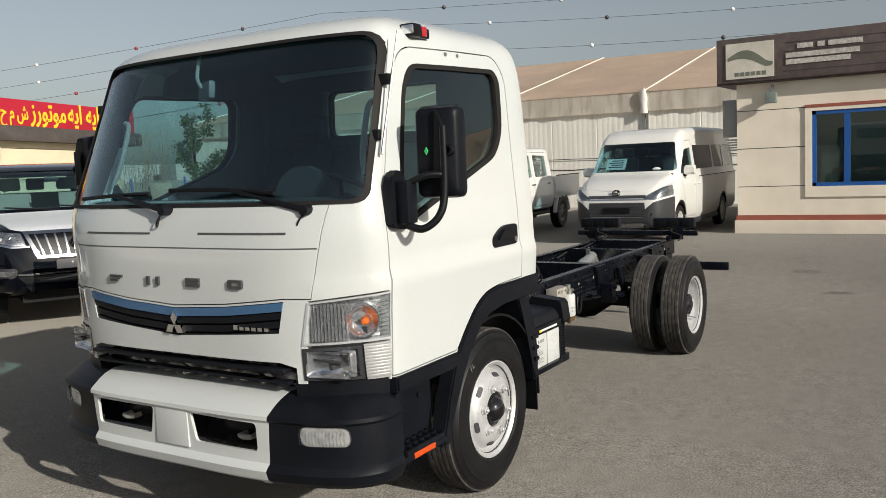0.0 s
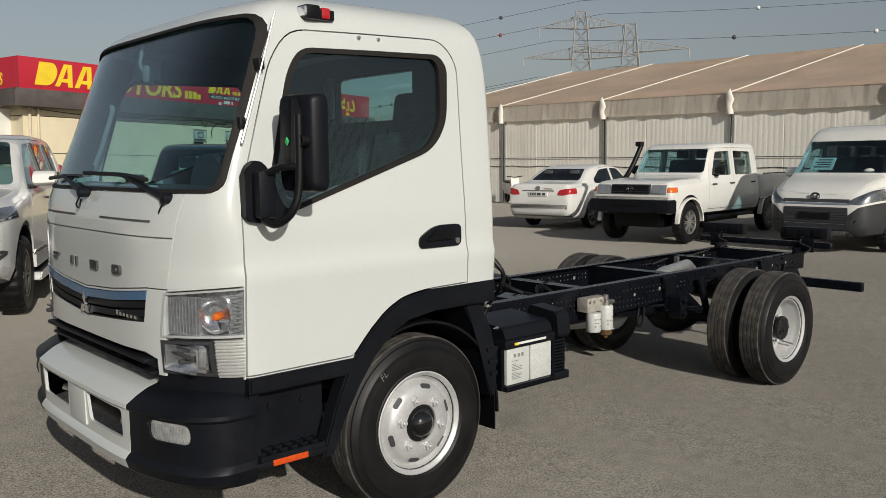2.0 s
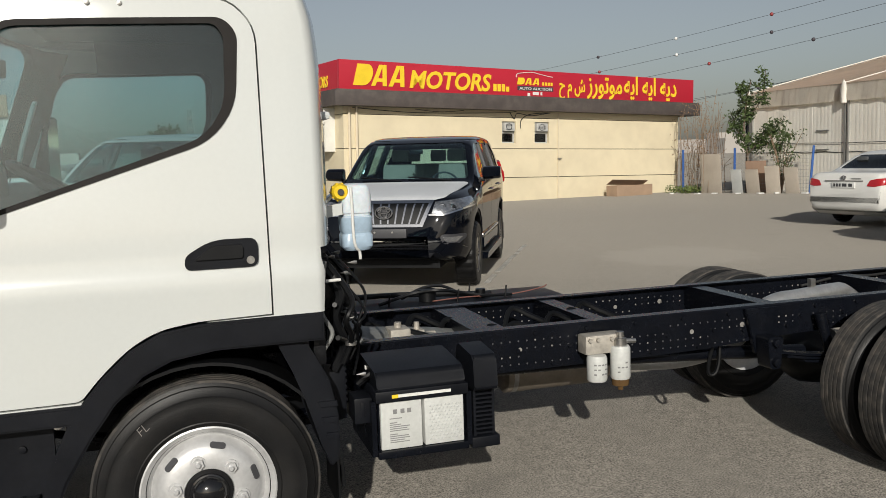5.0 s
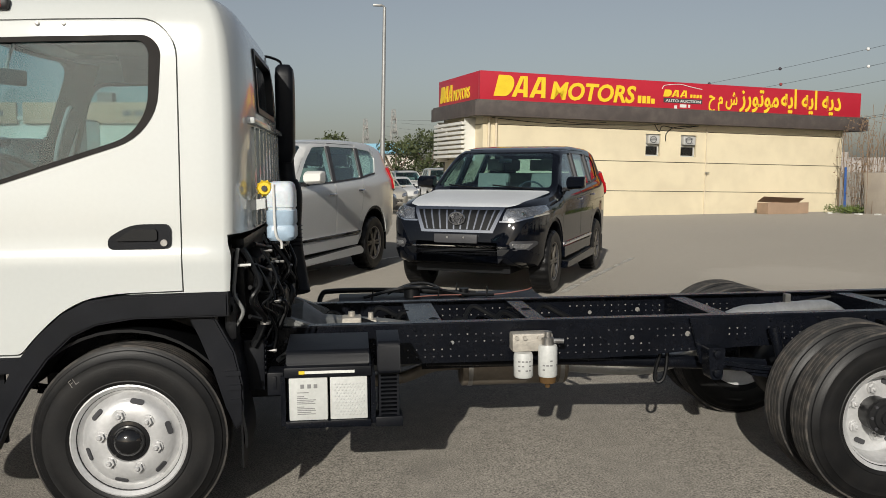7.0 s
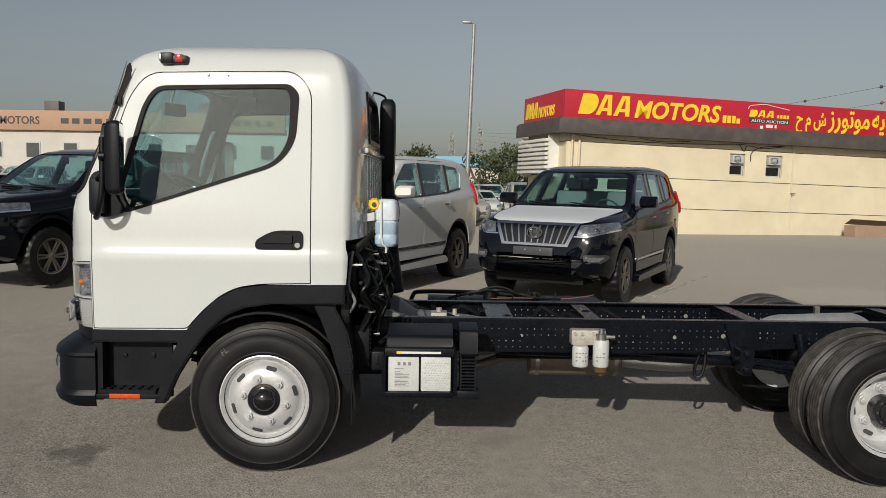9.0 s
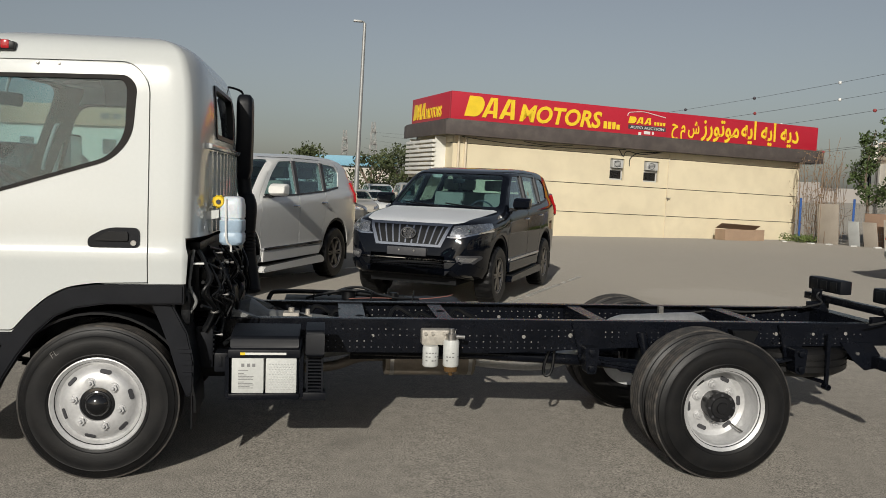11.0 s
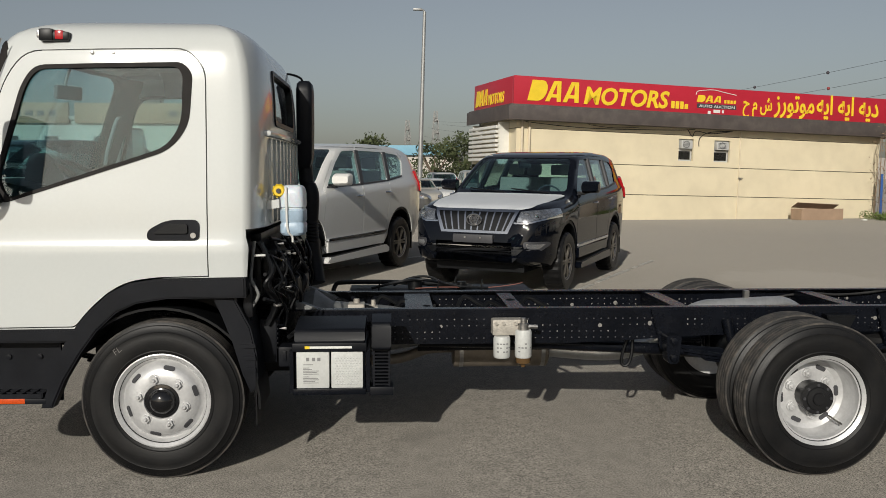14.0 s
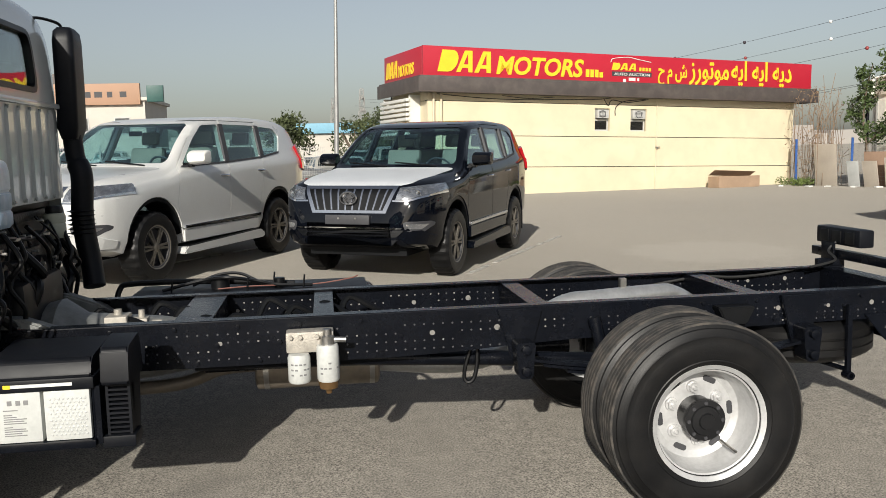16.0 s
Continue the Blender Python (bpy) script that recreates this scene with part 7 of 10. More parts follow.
    lathe(bm, [(0.02, -0.47), (0.02, -0.42), (0.010, -0.42), (0.010, -0.47)], "y", 12, (4.275, 0, 0.405))
    part("spare_hanger", bm, ch, t)


def rear_of_cab(t):
    # pressed ribs in the rear panel
    for i in range(9):
        y = -0.60 + 0.15 * i
        bm = bmesh.new()
        prism(bm, rounded([(y - 0.033, 1.30), (y + 0.033, 1.30), (y + 0.033, 1.745), (y - 0.033, 1.745)], 0.02), "x", 0.47, 0.524 - 0.05 * abs(y) ** 4, 0.012)
        part("rib", bm, M_WHITE, t)
    part("ridge", boxed(0.47, 0.532, -0.72, 0.72, 1.752, 1.782, 0.012), M_WHITE, t)
    # tall intake snorkel on the far corner
    bm = bmesh.new()
    rings = []
    for z, x0, x1, y0, y1 in ((1.60, 0.50, 0.58, 0.80, 0.94), (1.66, 0.485, 0.595, 0.78, 0.985), (1.9, 0.49, 0.60, 0.78, 0.985), (2.12, 0.49, 0.60, 0.78, 0.985), (2.17, 0.495, 0.595, 0.79, 0.975), (2.19, 0.51, 0.58, 0.81, 0.95)):
        rings.append([(p[0], p[1], z) for p in rounded([(x0, y0), (x1, y0), (x1, y1), (x0, y1)], 0.03)])
    loft(bm, rings)
    sn = part("snorkel", bm, M_BLACKPL, t, "tall black plastic air intake")
    part("duct", tube(bmesh.new(), smoothed([(0.54, 0.87, 1.62), (0.55, 0.87, 1.50), (0.58, 0.85, 1.40), (0.57, 0.85, 1.20), (0.58, 0.85, 1.05), (0.60, 0.84, 0.92), (0.62, 0.8, 0.80)]), [0.05] * 8 + [0.058] * 29, 14), M_BLACKPL, sn)
    bm = bmesh.new()
    for i in range(6):
        z = 1.218 - 0.024 * i
        lathe(bm, [(0.05, z), (0.074, z - 0.007), (0.05, z - 0.014)], "z", 20, (0.562, 0.85, 0))
    part("bellows", bm, M_DARK, sn)
    part("stay", tube(bmesh.new(), smoothed([(0.40, 0.70, 2.22), (0.46, 0.74, 2.225), (0.52, 0.84, 2.21), (0.53, 0.86, 2.17)]), 0.008, 6), M_DARK, sn)
    # coolant bottle with yellow cap: two moulded cells, blue to half height
    mbt = mat("milky_blue_plastic", (0.62, 0.68, 0.73), rough=0.3, var=0.05, scale=12)
    mbt.node_tree.nodes["Principled BSDF"].inputs["Subsurface Weight"].default_value = 0.15

    def cells(levels):
        """Rings of the bottle: a rounded block with a waist between its two cells."""
        rings_ = []
        for z, d in levels:
            pl = []
            for k in range(40):
                a = 2 * math.pi * k / 40
                cx, cy = math.cos(a), math.sin(a)
                q = 1 / (abs(cx) ** 5 + abs(cy) ** 5) ** 0.2
                x, y = q * cx * (0.062 - d), q * cy * (0.075 - d)
                x *= 1 - 0.07 * math.exp(-(y / 0.012) ** 2)
                pl.append((0.625 + x + 0.06 * (y + 0.07), -0.622 + y, z))
            rings_.append(pl)
        return rings_
    cb = part("coolant_bottle", loft(bmesh.new(), cells([(1.236, 0.03), (1.242, 0.012), (1.256, 0.001), (1.300, 0.0), (1.304, 0.005), (1.311, 0.005), (1.315, 0.0), (1.372, 0.0), (1.376, 0.005), (1.384, 0.005), (1.388, 0.0), (1.455, 0.0), (1.485, 0.006), (1.496, 0.014), (1.502, 0.03)])), mbt, t, "milky white coolant bottle with yellow cap")
    part("coolant", loft(bmesh.new(), cells([(1.240, 0.011), (1.255, -0.001), (1.298, -0.0012), (1.305, 0.0035), (1.310, 0.0035), (1.317, -0.0012), (1.370, -0.0012), (1.376, 0.004)])), mat("blue_coolant", (0.36, 0.47, 0.58), rough=0.3, var=0.06, scale=15), cb)
    bm = lathe(bmesh.new(), [(0.0, -0.035), (0.026, -0.035), (0.034, -0.02), (0.034, 0.015), (0.022, 0.03), (0.0, 0.03)], "y", 18, (0.562, -0.665, 1.472), closed=False)
    cp = part("cap", bm, mat("yellow_cap", (0.85, 0.58, 0.02), rough=0.4, var=0.08), cb, "yellow screw cap")
    for k in range(10):
        a = 2 * math.pi * k / 10
        part("grip", rod(bmesh.new(), (0.562 + 0.034 * math.cos(a), -0.683, 1.472 + 0.034 * math.sin(a)), (0.562 + 0.034 * math.cos(a), -0.655, 1.472 + 0.034 * math.sin(a)), 0.004, 6), mat("yellow_cap", (0.85, 0.58, 0.02)), cp)
    part("boss", lathe(bmesh.new(), [(0.0, -0.045), (0.012, -0.045), (0.014, -0.03), (0.0, -0.03)], "y", 12, (0.562, -0.665, 1.472), closed=False), M_INK, cp)
    part("hose", tube(bmesh.new(), smoothed([(0.535, -0.665, 1.46), (0.515, -0.670, 1.44), (0.505, -0.665, 1.425), (0.515, -0.66, 1.412), (0.545, -0.68, 1.42)]), 0.005, 6), M_LABEL, cb)
    part("level_tube", tube(bmesh.new(), smoothed([(0.600, -0.702, 1.49), (0.602, -0.706, 1.42), (0.604, -0.706, 1.30), (0.612, -0.703, 1.255), (0.628, -0.69, 1.235), (0.630, -0.69, 1.205)]), 0.006, 8), M_LABEL, cb)
    part("bracket", prism(bmesh.new(), [(0.50, 1.375), (0.565, 1.385), (0.565, 1.43), (0.50, 1.42)], "y", -0.70, -0.694), M_WHITE, t)
    # dark machinery under the cab's rear edge
    # dark sheet added to fill the cut rear panel behind the machinery
    part("bulkhead", boxed(0.36, 0.38, -0.92, 0.92, 0.80, 1.30), M_DARK, t)
    rng = random.Random(77)
    cast = mat("oily_black_casting", (0.012, 0.0125, 0.014), rough=0.38, metal=0.2, var=0.3, scale=16, bump=0.25, bscale=70, spec=0.3)
    # blocks, covers and brackets of the engine's rear face
    for x0, x1, y0, y1, z0, z1 in ((0.40, 0.50, -0.40, 0.55, 0.80, 1.14), (0.50, 0.56, -0.30, -0.08, 0.84, 1.06), (0.50, 0.55, -0.02, 0.20, 0.88, 1.10), (0.48, 0.54, 0.24, 0.42, 0.82, 1.02), (0.42, 0.50, -0.56, -0.44, 0.86, 1.12),
                                    (0.50, 0.57, -0.54, -0.47, 0.90, 1.00), (0.42, 0.47, -0.72, -0.58, 0.92, 1.20), (0.47, 0.52, -0.70, -0.62, 1.02, 1.12), (0.40, 0.46, -0.62, 0.7, 1.20, 1.25), (0.52, 0.60, -0.16, 0.02, 0.72, 0.86), (0.40, 0.45, -0.88, -0.76, 0.84, 1.00)):
        part("engine_cover", boxed(x0, x1, y0, y1, z0, z1, 0.014), cast, t)
    for y, z, r in ((-0.36, 1.02, 0.065), (-0.18, 0.94, 0.05), (0.10, 1.0, 0.06), (-0.50, 0.98, 0.035), (-0.66, 1.06, 0.045)):
        part("pulley", lathe(bmesh.new(), [(0.0, 0.59), (r * 0.4, 0.59), (r * 0.45, 0.575), (r * 0.8, 0.572), (r, 0.585), (r, 0.555), (r * 0.8, 0.545), (0.0, 0.545)], "x", 22, (0, y, z), closed=False), cast, t)
    # hoses and looms: thick ones first, then thin
    for i in range(34):
        y = -0.86 + 0.045 * i + 0.02 * rng.uniform(-1, 1)
        x = 0.50 + 0.11 * rng.random()
        thick = 0.020 if i % 7 == 3 else 0.011 if i % 3 == 0 else 0.0055
        zt, zb = 1.24 - 0.16 * rng.random(), 0.70 + 0.14 * rng.random()
        k = 0.06 * rng.uniform(-1, 1)
        pts = [(x - 0.05, y - k, zt), (x + 0.03 * rng.random(), y + k, zt - 0.12), (x - 0.03 * rng.random(), y + k * 1.6, (zt + zb) / 2), (x + 0.04 * rng.random(), y - k, zb + 0.10), (x - 0.01, y - k * 1.5, zb)]
        part("hose", tube(bmesh.new(), smoothed(pts), thick, 8), M_DARK, t)
    for z0, z1, y0, y1 in ((1.16, 1.12, -0.84, -0.30), (1.05, 1.10, -0.80, -0.10), (0.93, 0.88, -0.84, -0.36), (1.22, 1.20, -0.60, 0.50), (0.80, 0.84, -0.74, -0.30)):
        part("loom", tube(bmesh.new(), smoothed([(0.50, y0, z0), (0.56, y0 + (y1 - y0) * 0.3, z0 - 0.05), (0.55, y0 + (y1 - y0) * 0.7, z1 - 0.06), (0.50, y1, z1)]), 0.010, 8), M_DARK, t)
    # worn bolt heads and clamps that catch the light
    for i in range(30):
        y, z, x = rng.uniform(-0.84, 0.5), rng.uniform(0.76, 1.22), rng.uniform(0.555, 0.615)
        part("bolt", lathe(bmesh.new(), [(0.0, x + 0.008), (0.007, x + 0.008), (0.008, x), (0.0, x - 0.03)], "x", 6, (0, y, z), closed=False), M_STEEL if i % 3 else M_GREYCAST, t)
    for i in range(6):
        y, z = -0.78 + 0.2 * i, 0.86 + 0.3 * hash01(i, 21)
        part("hose_clamp", lathe(bmesh.new(), [(0.0225, z), (0.0225, z + 0.012), (0.019, z + 0.012), (0.019, z)], "z", 14, (0.56, y, 0)), M_STEEL, t)
    # louvred heat shield and fuse box beside the battery
    sh = part("heat_shield", boxed(0.455, 0.545, -0.72, -0.60, 0.577, 0.806, 0.008), M_BLACKPL, t, "black louvred shield behind the wheel")
    for i in range(6):
        part("louvre", boxed(0.543, 0.551, -0.71, -0.62, 0.645 + 0.025 * i, 0.658 + 0.025 * i, 0.003), M_BLACKPL, sh)
    fb = part("fuse_box", boxed(0.560, 0.632, -0.79, -0.66, 0.569, 0.672, 0.008), M_BLACKPL, t, "small black fuse box")
    part("latch", boxed(0.585, 0.602, -0.797, -0.79, 0.60, 0.655, 0.003), M_BLACKPL, fb)
    for x, y, z in ((0.66, -0.70, 0.735), (0.685, -0.66, 0.725), (0.64, -0.64, 0.745)):
        part("connector", boxed(x, x + 0.03, y, y + 0.02, z, z + 0.016, 0.004), M_LABEL, t, "white wiring connector")
    part("loom", tube(bmesh.new(), smoothed([(0.60, -0.68, 0.70), (0.66, -0.69, 0.745), (0.72, -0.62, 0.75), (0.74, -0.55, 0.70), (0.70, -0.48, 0.68)]), 0.014, 8), M_DARK, t)
    # bent steel brake pipe with its sleeve, white stub
    part("pipe", tube(bmesh.new(), smoothed([(0.46, -0.855, 1.225), (0.445, -0.86, 1.10), (0.442, -0.86, 1.03), (0.476, -0.865, 0.958), (0.450, -0.86, 0.905), (0.430, -0.86, 0.876)]), 0.0085, 8), M_GREYCAST, t)
    part("pipe_sleeve", tube(bmesh.new(), [(0.430, -0.86, 0.876), (0.411, -0.86, 0.785)], 0.014, 10), M_DARK, t)
    part("pipe", rod(bmesh.new(), (0.46, -0.87, 1.153), (0.515, -0.87, 1.155), 0.006), M_LABEL, t, "short white breather pipe")
    bm = lathe(bmesh.new(), [(0.0, 1.225), (0.048, 1.225), (0.054, 1.21), (0.054, 1.18), (0.051, 1.177), (0.051, 1.172), (0.054, 1.168), (0.054, 1.12), (0.048, 1.10), (0.0, 1.10)], "z", 22, (0.525, 0.50, 0), closed=False)
    rv = part("reservoir", bm, mat("yellowed_plastic", (0.40, 0.41, 0.33), rough=0.4), t, "yellowed plastic fluid reservoir")
    part("cap", lathe(bmesh.new(), [(0.0, 1.265), (0.034, 1.262), (0.040, 1.25), (0.040, 1.226), (0.0, 1.226)], "z", 18, (0.525, 0.50, 0), closed=False), M_DARK, rv)


truck()


# ---- parked vehicles ----
# Each faces -x in its own space, its left side at -y, its origin on the ground midway between the axles.
def car_paint(name, col, metal=0.0, rough=0.3):
    return mat(name, col, rough=rough, metal=metal, var=0.02, scale=1.5, fine=0.02, coat=0.7, dust=(0.5, 0.45, 0.38) if max(col) > 0.1 else None, dust_amount=0.10)


class Body:
    """A car body as sections along its length, from tables of top, width, shoulder and bottom."""

    def __init__(self, top, hw, belt, bot, tumble, roof_round=0.09):
        self.top, self.hw, self.belt, self.bot, self.tumble, self.rr = top, hw, belt, bot, tumble, roof_round
        self.x0, self.x1 = top[0][0], top[-1][0]
        xs = set()
        for t in (top, hw):
            for (a, _), (b, _) in zip(t, t[1:]):
                n = max(1, int((b - a) / 0.10))
                for i in range(n + 1):
                    xs.add(round(a + (b - a) * i / n, 3))
        self.xs = [x for x in sorted(xs) if self.x0 <= x <= self.x1]
        keep = [self.xs[0]]
        for x in self.xs[1:]:
            if x - keep[-1] > 0.012 or x == self.xs[-1]:
                keep.append(x)
        self.xs = keep

    def section(self, x, off):
        top, hw, belt, bot = curve(x, self.top), curve(x, self.hw), curve(x, self.belt), curve(x, self.bot)
        k = min(1.0, max(0.0, (top - belt) / 0.55))
        yr = hw - self.tumble * k - 0.05 * (1 - k)
        zs = min(belt, top - 0.10)
        r = self.rr
        zu = max(zs + 0.02, top - r)
        pts = [(0, bot), (hw * 0.80, bot), (hw * 0.93, bot + 0.04), (hw * 0.985, bot + 0.16), (hw * 0.995, (bot + zs) / 2), (hw, zs - 0.12), (hw * 0.985, zs - 0.03), (hw * 0.965, zs)]
        y1 = hw * 0.965
        for f in (0.33, 0.66):
            pts.append((y1 + (yr - y1) * f, zs + (zu - zs) * f))
        pts += [(yr, zu), (yr - 0.02, top - r * 0.5), (yr - 0.065, top - r * 0.2), (yr - 0.14, top - r * 0.06), (yr * 0.5, top - 0.002), (0, top)]
        out = []
        for y, z in pts:
            z2 = z - (abs(off) if z > zs else 0) * (1 if off < 0 else -1) if off else z
            if z <= bot + 0.05 and off < 0:
                z2 = max(z, 0.48)
            out.append((max(0.0, y + off) if y > 1e-6 else 0.0, z2))
        return out

    def solid(self, off=0.0):
        rings = []
        xs = self.xs
        if off < 0:
            xs = [x for x in xs if self.x0 - off + 1e-6 < x < self.x1 + off - 1e-6]
        for x in xs:
            p = self.section(x, off)
            xx = x
            if off > 0:
                xx = x - off if x == self.x0 else x + off if x == self.x1 else x
            rings.append([(xx, -y, z) for y, z in p] + [(xx, y, z) for y, z in p[-2:0:-1]])
        return mesh(loft(bmesh.new(), rings))

    def skin(self, a, b):
        return cut(self.solid(a), self.solid(b))


def car_wheel(parent, x, s, yo, R, w, rim_r, spokes, rim_mat, dark=M_INK):
    c = (x, 0, R)

    def Y(d):
        return s * (yo - d)
    prof = [(rim_r, 0.03), (rim_r + 0.02, 0.01), ((R + rim_r) / 2, 0.0), (R - 0.035, 0.008), (R - 0.01, 0.03), (R, 0.05), (R, w - 0.05), (R - 0.01, w - 0.03), (rim_r + 0.02, w), (rim_r, w - 0.03)]
    bm = lathe(bmesh.new(), [(r, Y(d)) for r, d in prof], "y", 96, c)
    for v in bm.verts:
        p = Vector((v.co.x - c[0], v.co.z - c[2]))
        if p.length > R - 0.012 and int(round(math.atan2(p.y, p.x) / (2 * math.pi) * 96)) % 4 in (1, 2):
            p *= 1 - 0.010 / p.length
            v.co.x, v.co.z = c[0] + p.x, c[2] + p.y
    wh = part("wheel", bm, M_TYRE, parent, smooth=25)
    bm = lathe(bmesh.new(), [(rim_r + 0.004, Y(0.022)), (rim_r + 0.012, Y(0.016)), (rim_r - 0.012, Y(0.026)), (rim_r - 0.022, Y(0.10)), (0.05, Y(0.12)), (0.05, Y(0.14)), (rim_r, Y(0.16))], "y", 36, c)
    rim = part("rim", bm, dark, wh)
    bm = bmesh.new()
    for i in range(spokes):
        a = 2 * math.pi * i / spokes
        q = Matrix.Translation(c) @ Matrix.Rotation(-a, 4, "Y")
        pl = [(0.03, -0.022), (rim_r - 0.01, -0.036), (rim_r - 0.01, -0.012), (0.07, 0.0), (rim_r - 0.01, 0.012), (rim_r - 0.01, 0.036), (0.03, 0.022)]
        tmp = prism(bmesh.new(), pl, "y", Y(0.045), Y(0.028))
        me = mesh(tmp)
        me.transform(q)
        bm.from_mesh(me)
        bpy.data.meshes.remove(me)
    lathe(bm, [(0.0, Y(0.022)), (0.035, Y(0.022)), (0.055, Y(0.034)), (0.055, Y(0.06)), (0.0, Y(0.06))], "y", 20, c, closed=False)
    lathe(bm, [(rim_r + 0.002, Y(0.02)), (rim_r + 0.013, Y(0.014)), (rim_r + 0.010, Y(0.03)), (rim_r - 0.016, Y(0.03))], "y", 36, c)
    part("spokes", bm, rim_mat, rim)


def oval_badge(bm, x, z, w, h, d=0.012):
    """A plain ring with a smaller one inside, facing -x."""
    for sw, sh, cz in ((w, h, z), (w * 0.42, h * 0.8, z), (w * 0.7, h * 0.42, z + h * 0.32)):
        n = 24
        pts = [(x, sw * math.cos(2 * math.pi * i / n), cz + sh * math.sin(2 * math.pi * i / n)) for i in range(n)]
        tube(bm, pts, d, 6, closed=True)
    return bm


def arch_cutter(x, s, R, hw, depth=0.34):
    bm = bmesh.new()
    pts = [(x + R * math.cos(radians(a)), R * 0.93 + R * math.sin(radians(a))) for a in range(0, 181, 9)]
    pts = [(x + R * 1.0, -0.1)] + pts + [(x - R * 1.0, -0.1)]
    prism(bm, pts, "y", s * (hw - depth), s * (hw + 0.3))
    return mesh(bm)


def carve(body, spec, t, paint):
    """Shell with openings, doors and lids as parts; returns the rest of the shell."""
    shell = cut(body.solid(), body.solid(-0.05))
    hw = max(v for _, v in body.hw)
    xf, xr, R = spec["axles"]
    for x in (xf, xr):
        for s in (-1, 1):
            shell = cut(shell, arch_cutter(x, s, R * spec.get("arch", 1.16), hw))
            liner = cut(arch_cutter(x, s, R * spec.get("arch", 1.16) - 0.003, hw), arch_cutter(x, s, R * spec.get("arch", 1.16) - 0.022, hw))
            part("arch_liner", both(liner, body.solid(-0.012)), M_DARK, t)
    glasses = []
    for poly, g in spec["side_windows"]:
        for s in (-1, 1):
            pr = yprism(rounded(poly, 0.05), s * 0.3, s * 1.4)
            shell = cut(shell, pr)
            glasses.append((both(body.skin(-0.008, -0.014), yprism(rounded(grown(poly, 0.004), 0.05), s * 0.3, s * 1.4)), g))
    for key in ("windscreen", "rear_screen"):
        if key in spec:
            poly, xa, xb, g = spec[key]
            pr = mesh(prism(bmesh.new(), rounded(poly, 0.06), "x", xa, xb))
            shell = cut(shell, pr)
            pr = mesh(prism(bmesh.new(), rounded(grown(poly, 0.004), 0.06), "x", xa, xb))
            glasses.append((both(body.skin(-0.006, -0.012), pr), g))
    if "bonnet" in spec:
        poly, pm = spec["bonnet"]
        pr = mesh(prism(bmesh.new(), rounded(grown(poly, -0.004), 0.03), "z", 0.95 if "bonnet_z" not in spec else spec["bonnet_z"], 3.0))
        part("bonnet", both(shell, pr), pm, t)
        shell = cut(shell, mesh(prism(bmesh.new(), rounded(grown(poly, 0.004), 0.03), "z", (0.95 if "bonnet_z" not in spec else spec["bonnet_z"]) - 0.004, 3.0)))
    for poly in spec["doors"]:
        for s in (-1, 1):
            d = both(shell, yprism(rounded(grown(poly, -0.004), 0.03), s * 0.4, s * 1.4))
            part("door", d, paint, t)
            shell = cut(shell, yprism(rounded(grown(poly, 0.004), 0.03), s * 0.4, s * 1.4))
    part("body", shell, paint, t)
    for me, g in glasses:
        part("window", me, g, t)
    # plain inner tub so that wheels and floor are dark
    x0, x1 = body.x0 + 0.25, body.x1 - 0.25
    bm = bmesh.new()
    box(bm, x0, x1, -hw + 0.36, hw - 0.36, 0.30, 0.62)
    for x in (xf, xr):
        rod(bm, (x, -hw + 0.2, R), (x, hw - 0.2, R), 0.05)
    part("underbody", bm, M_DARK, t)


def seats(t, rows, z, hw, material=M_SEAT):
    for x, ys in rows:
        for y in ys:
            bm = boxed(x - 0.25, x + 0.22, y - 0.25, y + 0.25, z, z + 0.2, 0.05)
            st = part("seat", bm, material, t)
            me = mesh(boxed(-0.06, 0.06, -0.24, 0.24, 0.0, 0.55, 0.05))
            me.transform(pose(x + 0.22, y, z + 0.15, 0, 14, 0))
            part("backrest", me, material, st)
            me = mesh(boxed(-0.04, 0.04, -0.12, 0.12, 0.0, 0.17, 0.035))
            me.transform(pose(x + 0.38, y, z + 0.72, 0, 10, 0))
            part("headrest", me, material, st)


def side_mirror(t, x, z, yo, paint, w=0.20, h=0.15):
    for s in (-1, 1):
        bm = bmesh.new()
        rings = []
        for dx, k in ((0.0, 0.55), (0.03, 0.85), (0.08, 1.0), (0.13, 1.0), (0.14, 0.92)):
            pl = rounded([(s * (yo + 0.02), z - h / 2 * k), (s * (yo + w), z - h / 2 * k * 0.8), (s * (yo + w), z + h / 2 * k), (s * (yo + 0.02), z + h / 2 * k)], 0.03)
            rings.append([(x + dx, y, zz) for y, zz in pl])
        loft(bm, rings)
        m = part("door_mirror", bm, paint, t)
        part("base", boxed(x + 0.05, x + 0.12, *sorted((s * (yo - 0.08), s * (yo + 0.05))), z - h / 2 - 0.02, z - h / 2 + 0.03, 0.01), M_DARK, m)
        part("mirror_glass", boxed(x + 0.14, x + 0.143, *sorted((s * (yo + 0.04), s * (yo + w - 0.02))), z - h / 2 + 0.02, z + h / 2 - 0.02), M_CHROME, m)


def handles(t, spots, yo, material):
    for x, z in spots:
        for s in (-1, 1):
            bm = tube(bmesh.new(), smoothed([(x - 0.09, s * (yo - 0.01), z), (x - 0.05, s * (yo + 0.025), z), (x + 0.05, s * (yo + 0.025), z + 0.004), (x + 0.09, s * (yo - 0.01), z + 0.004)]), 0.013, 6)
            part("handle", bm, material, t)


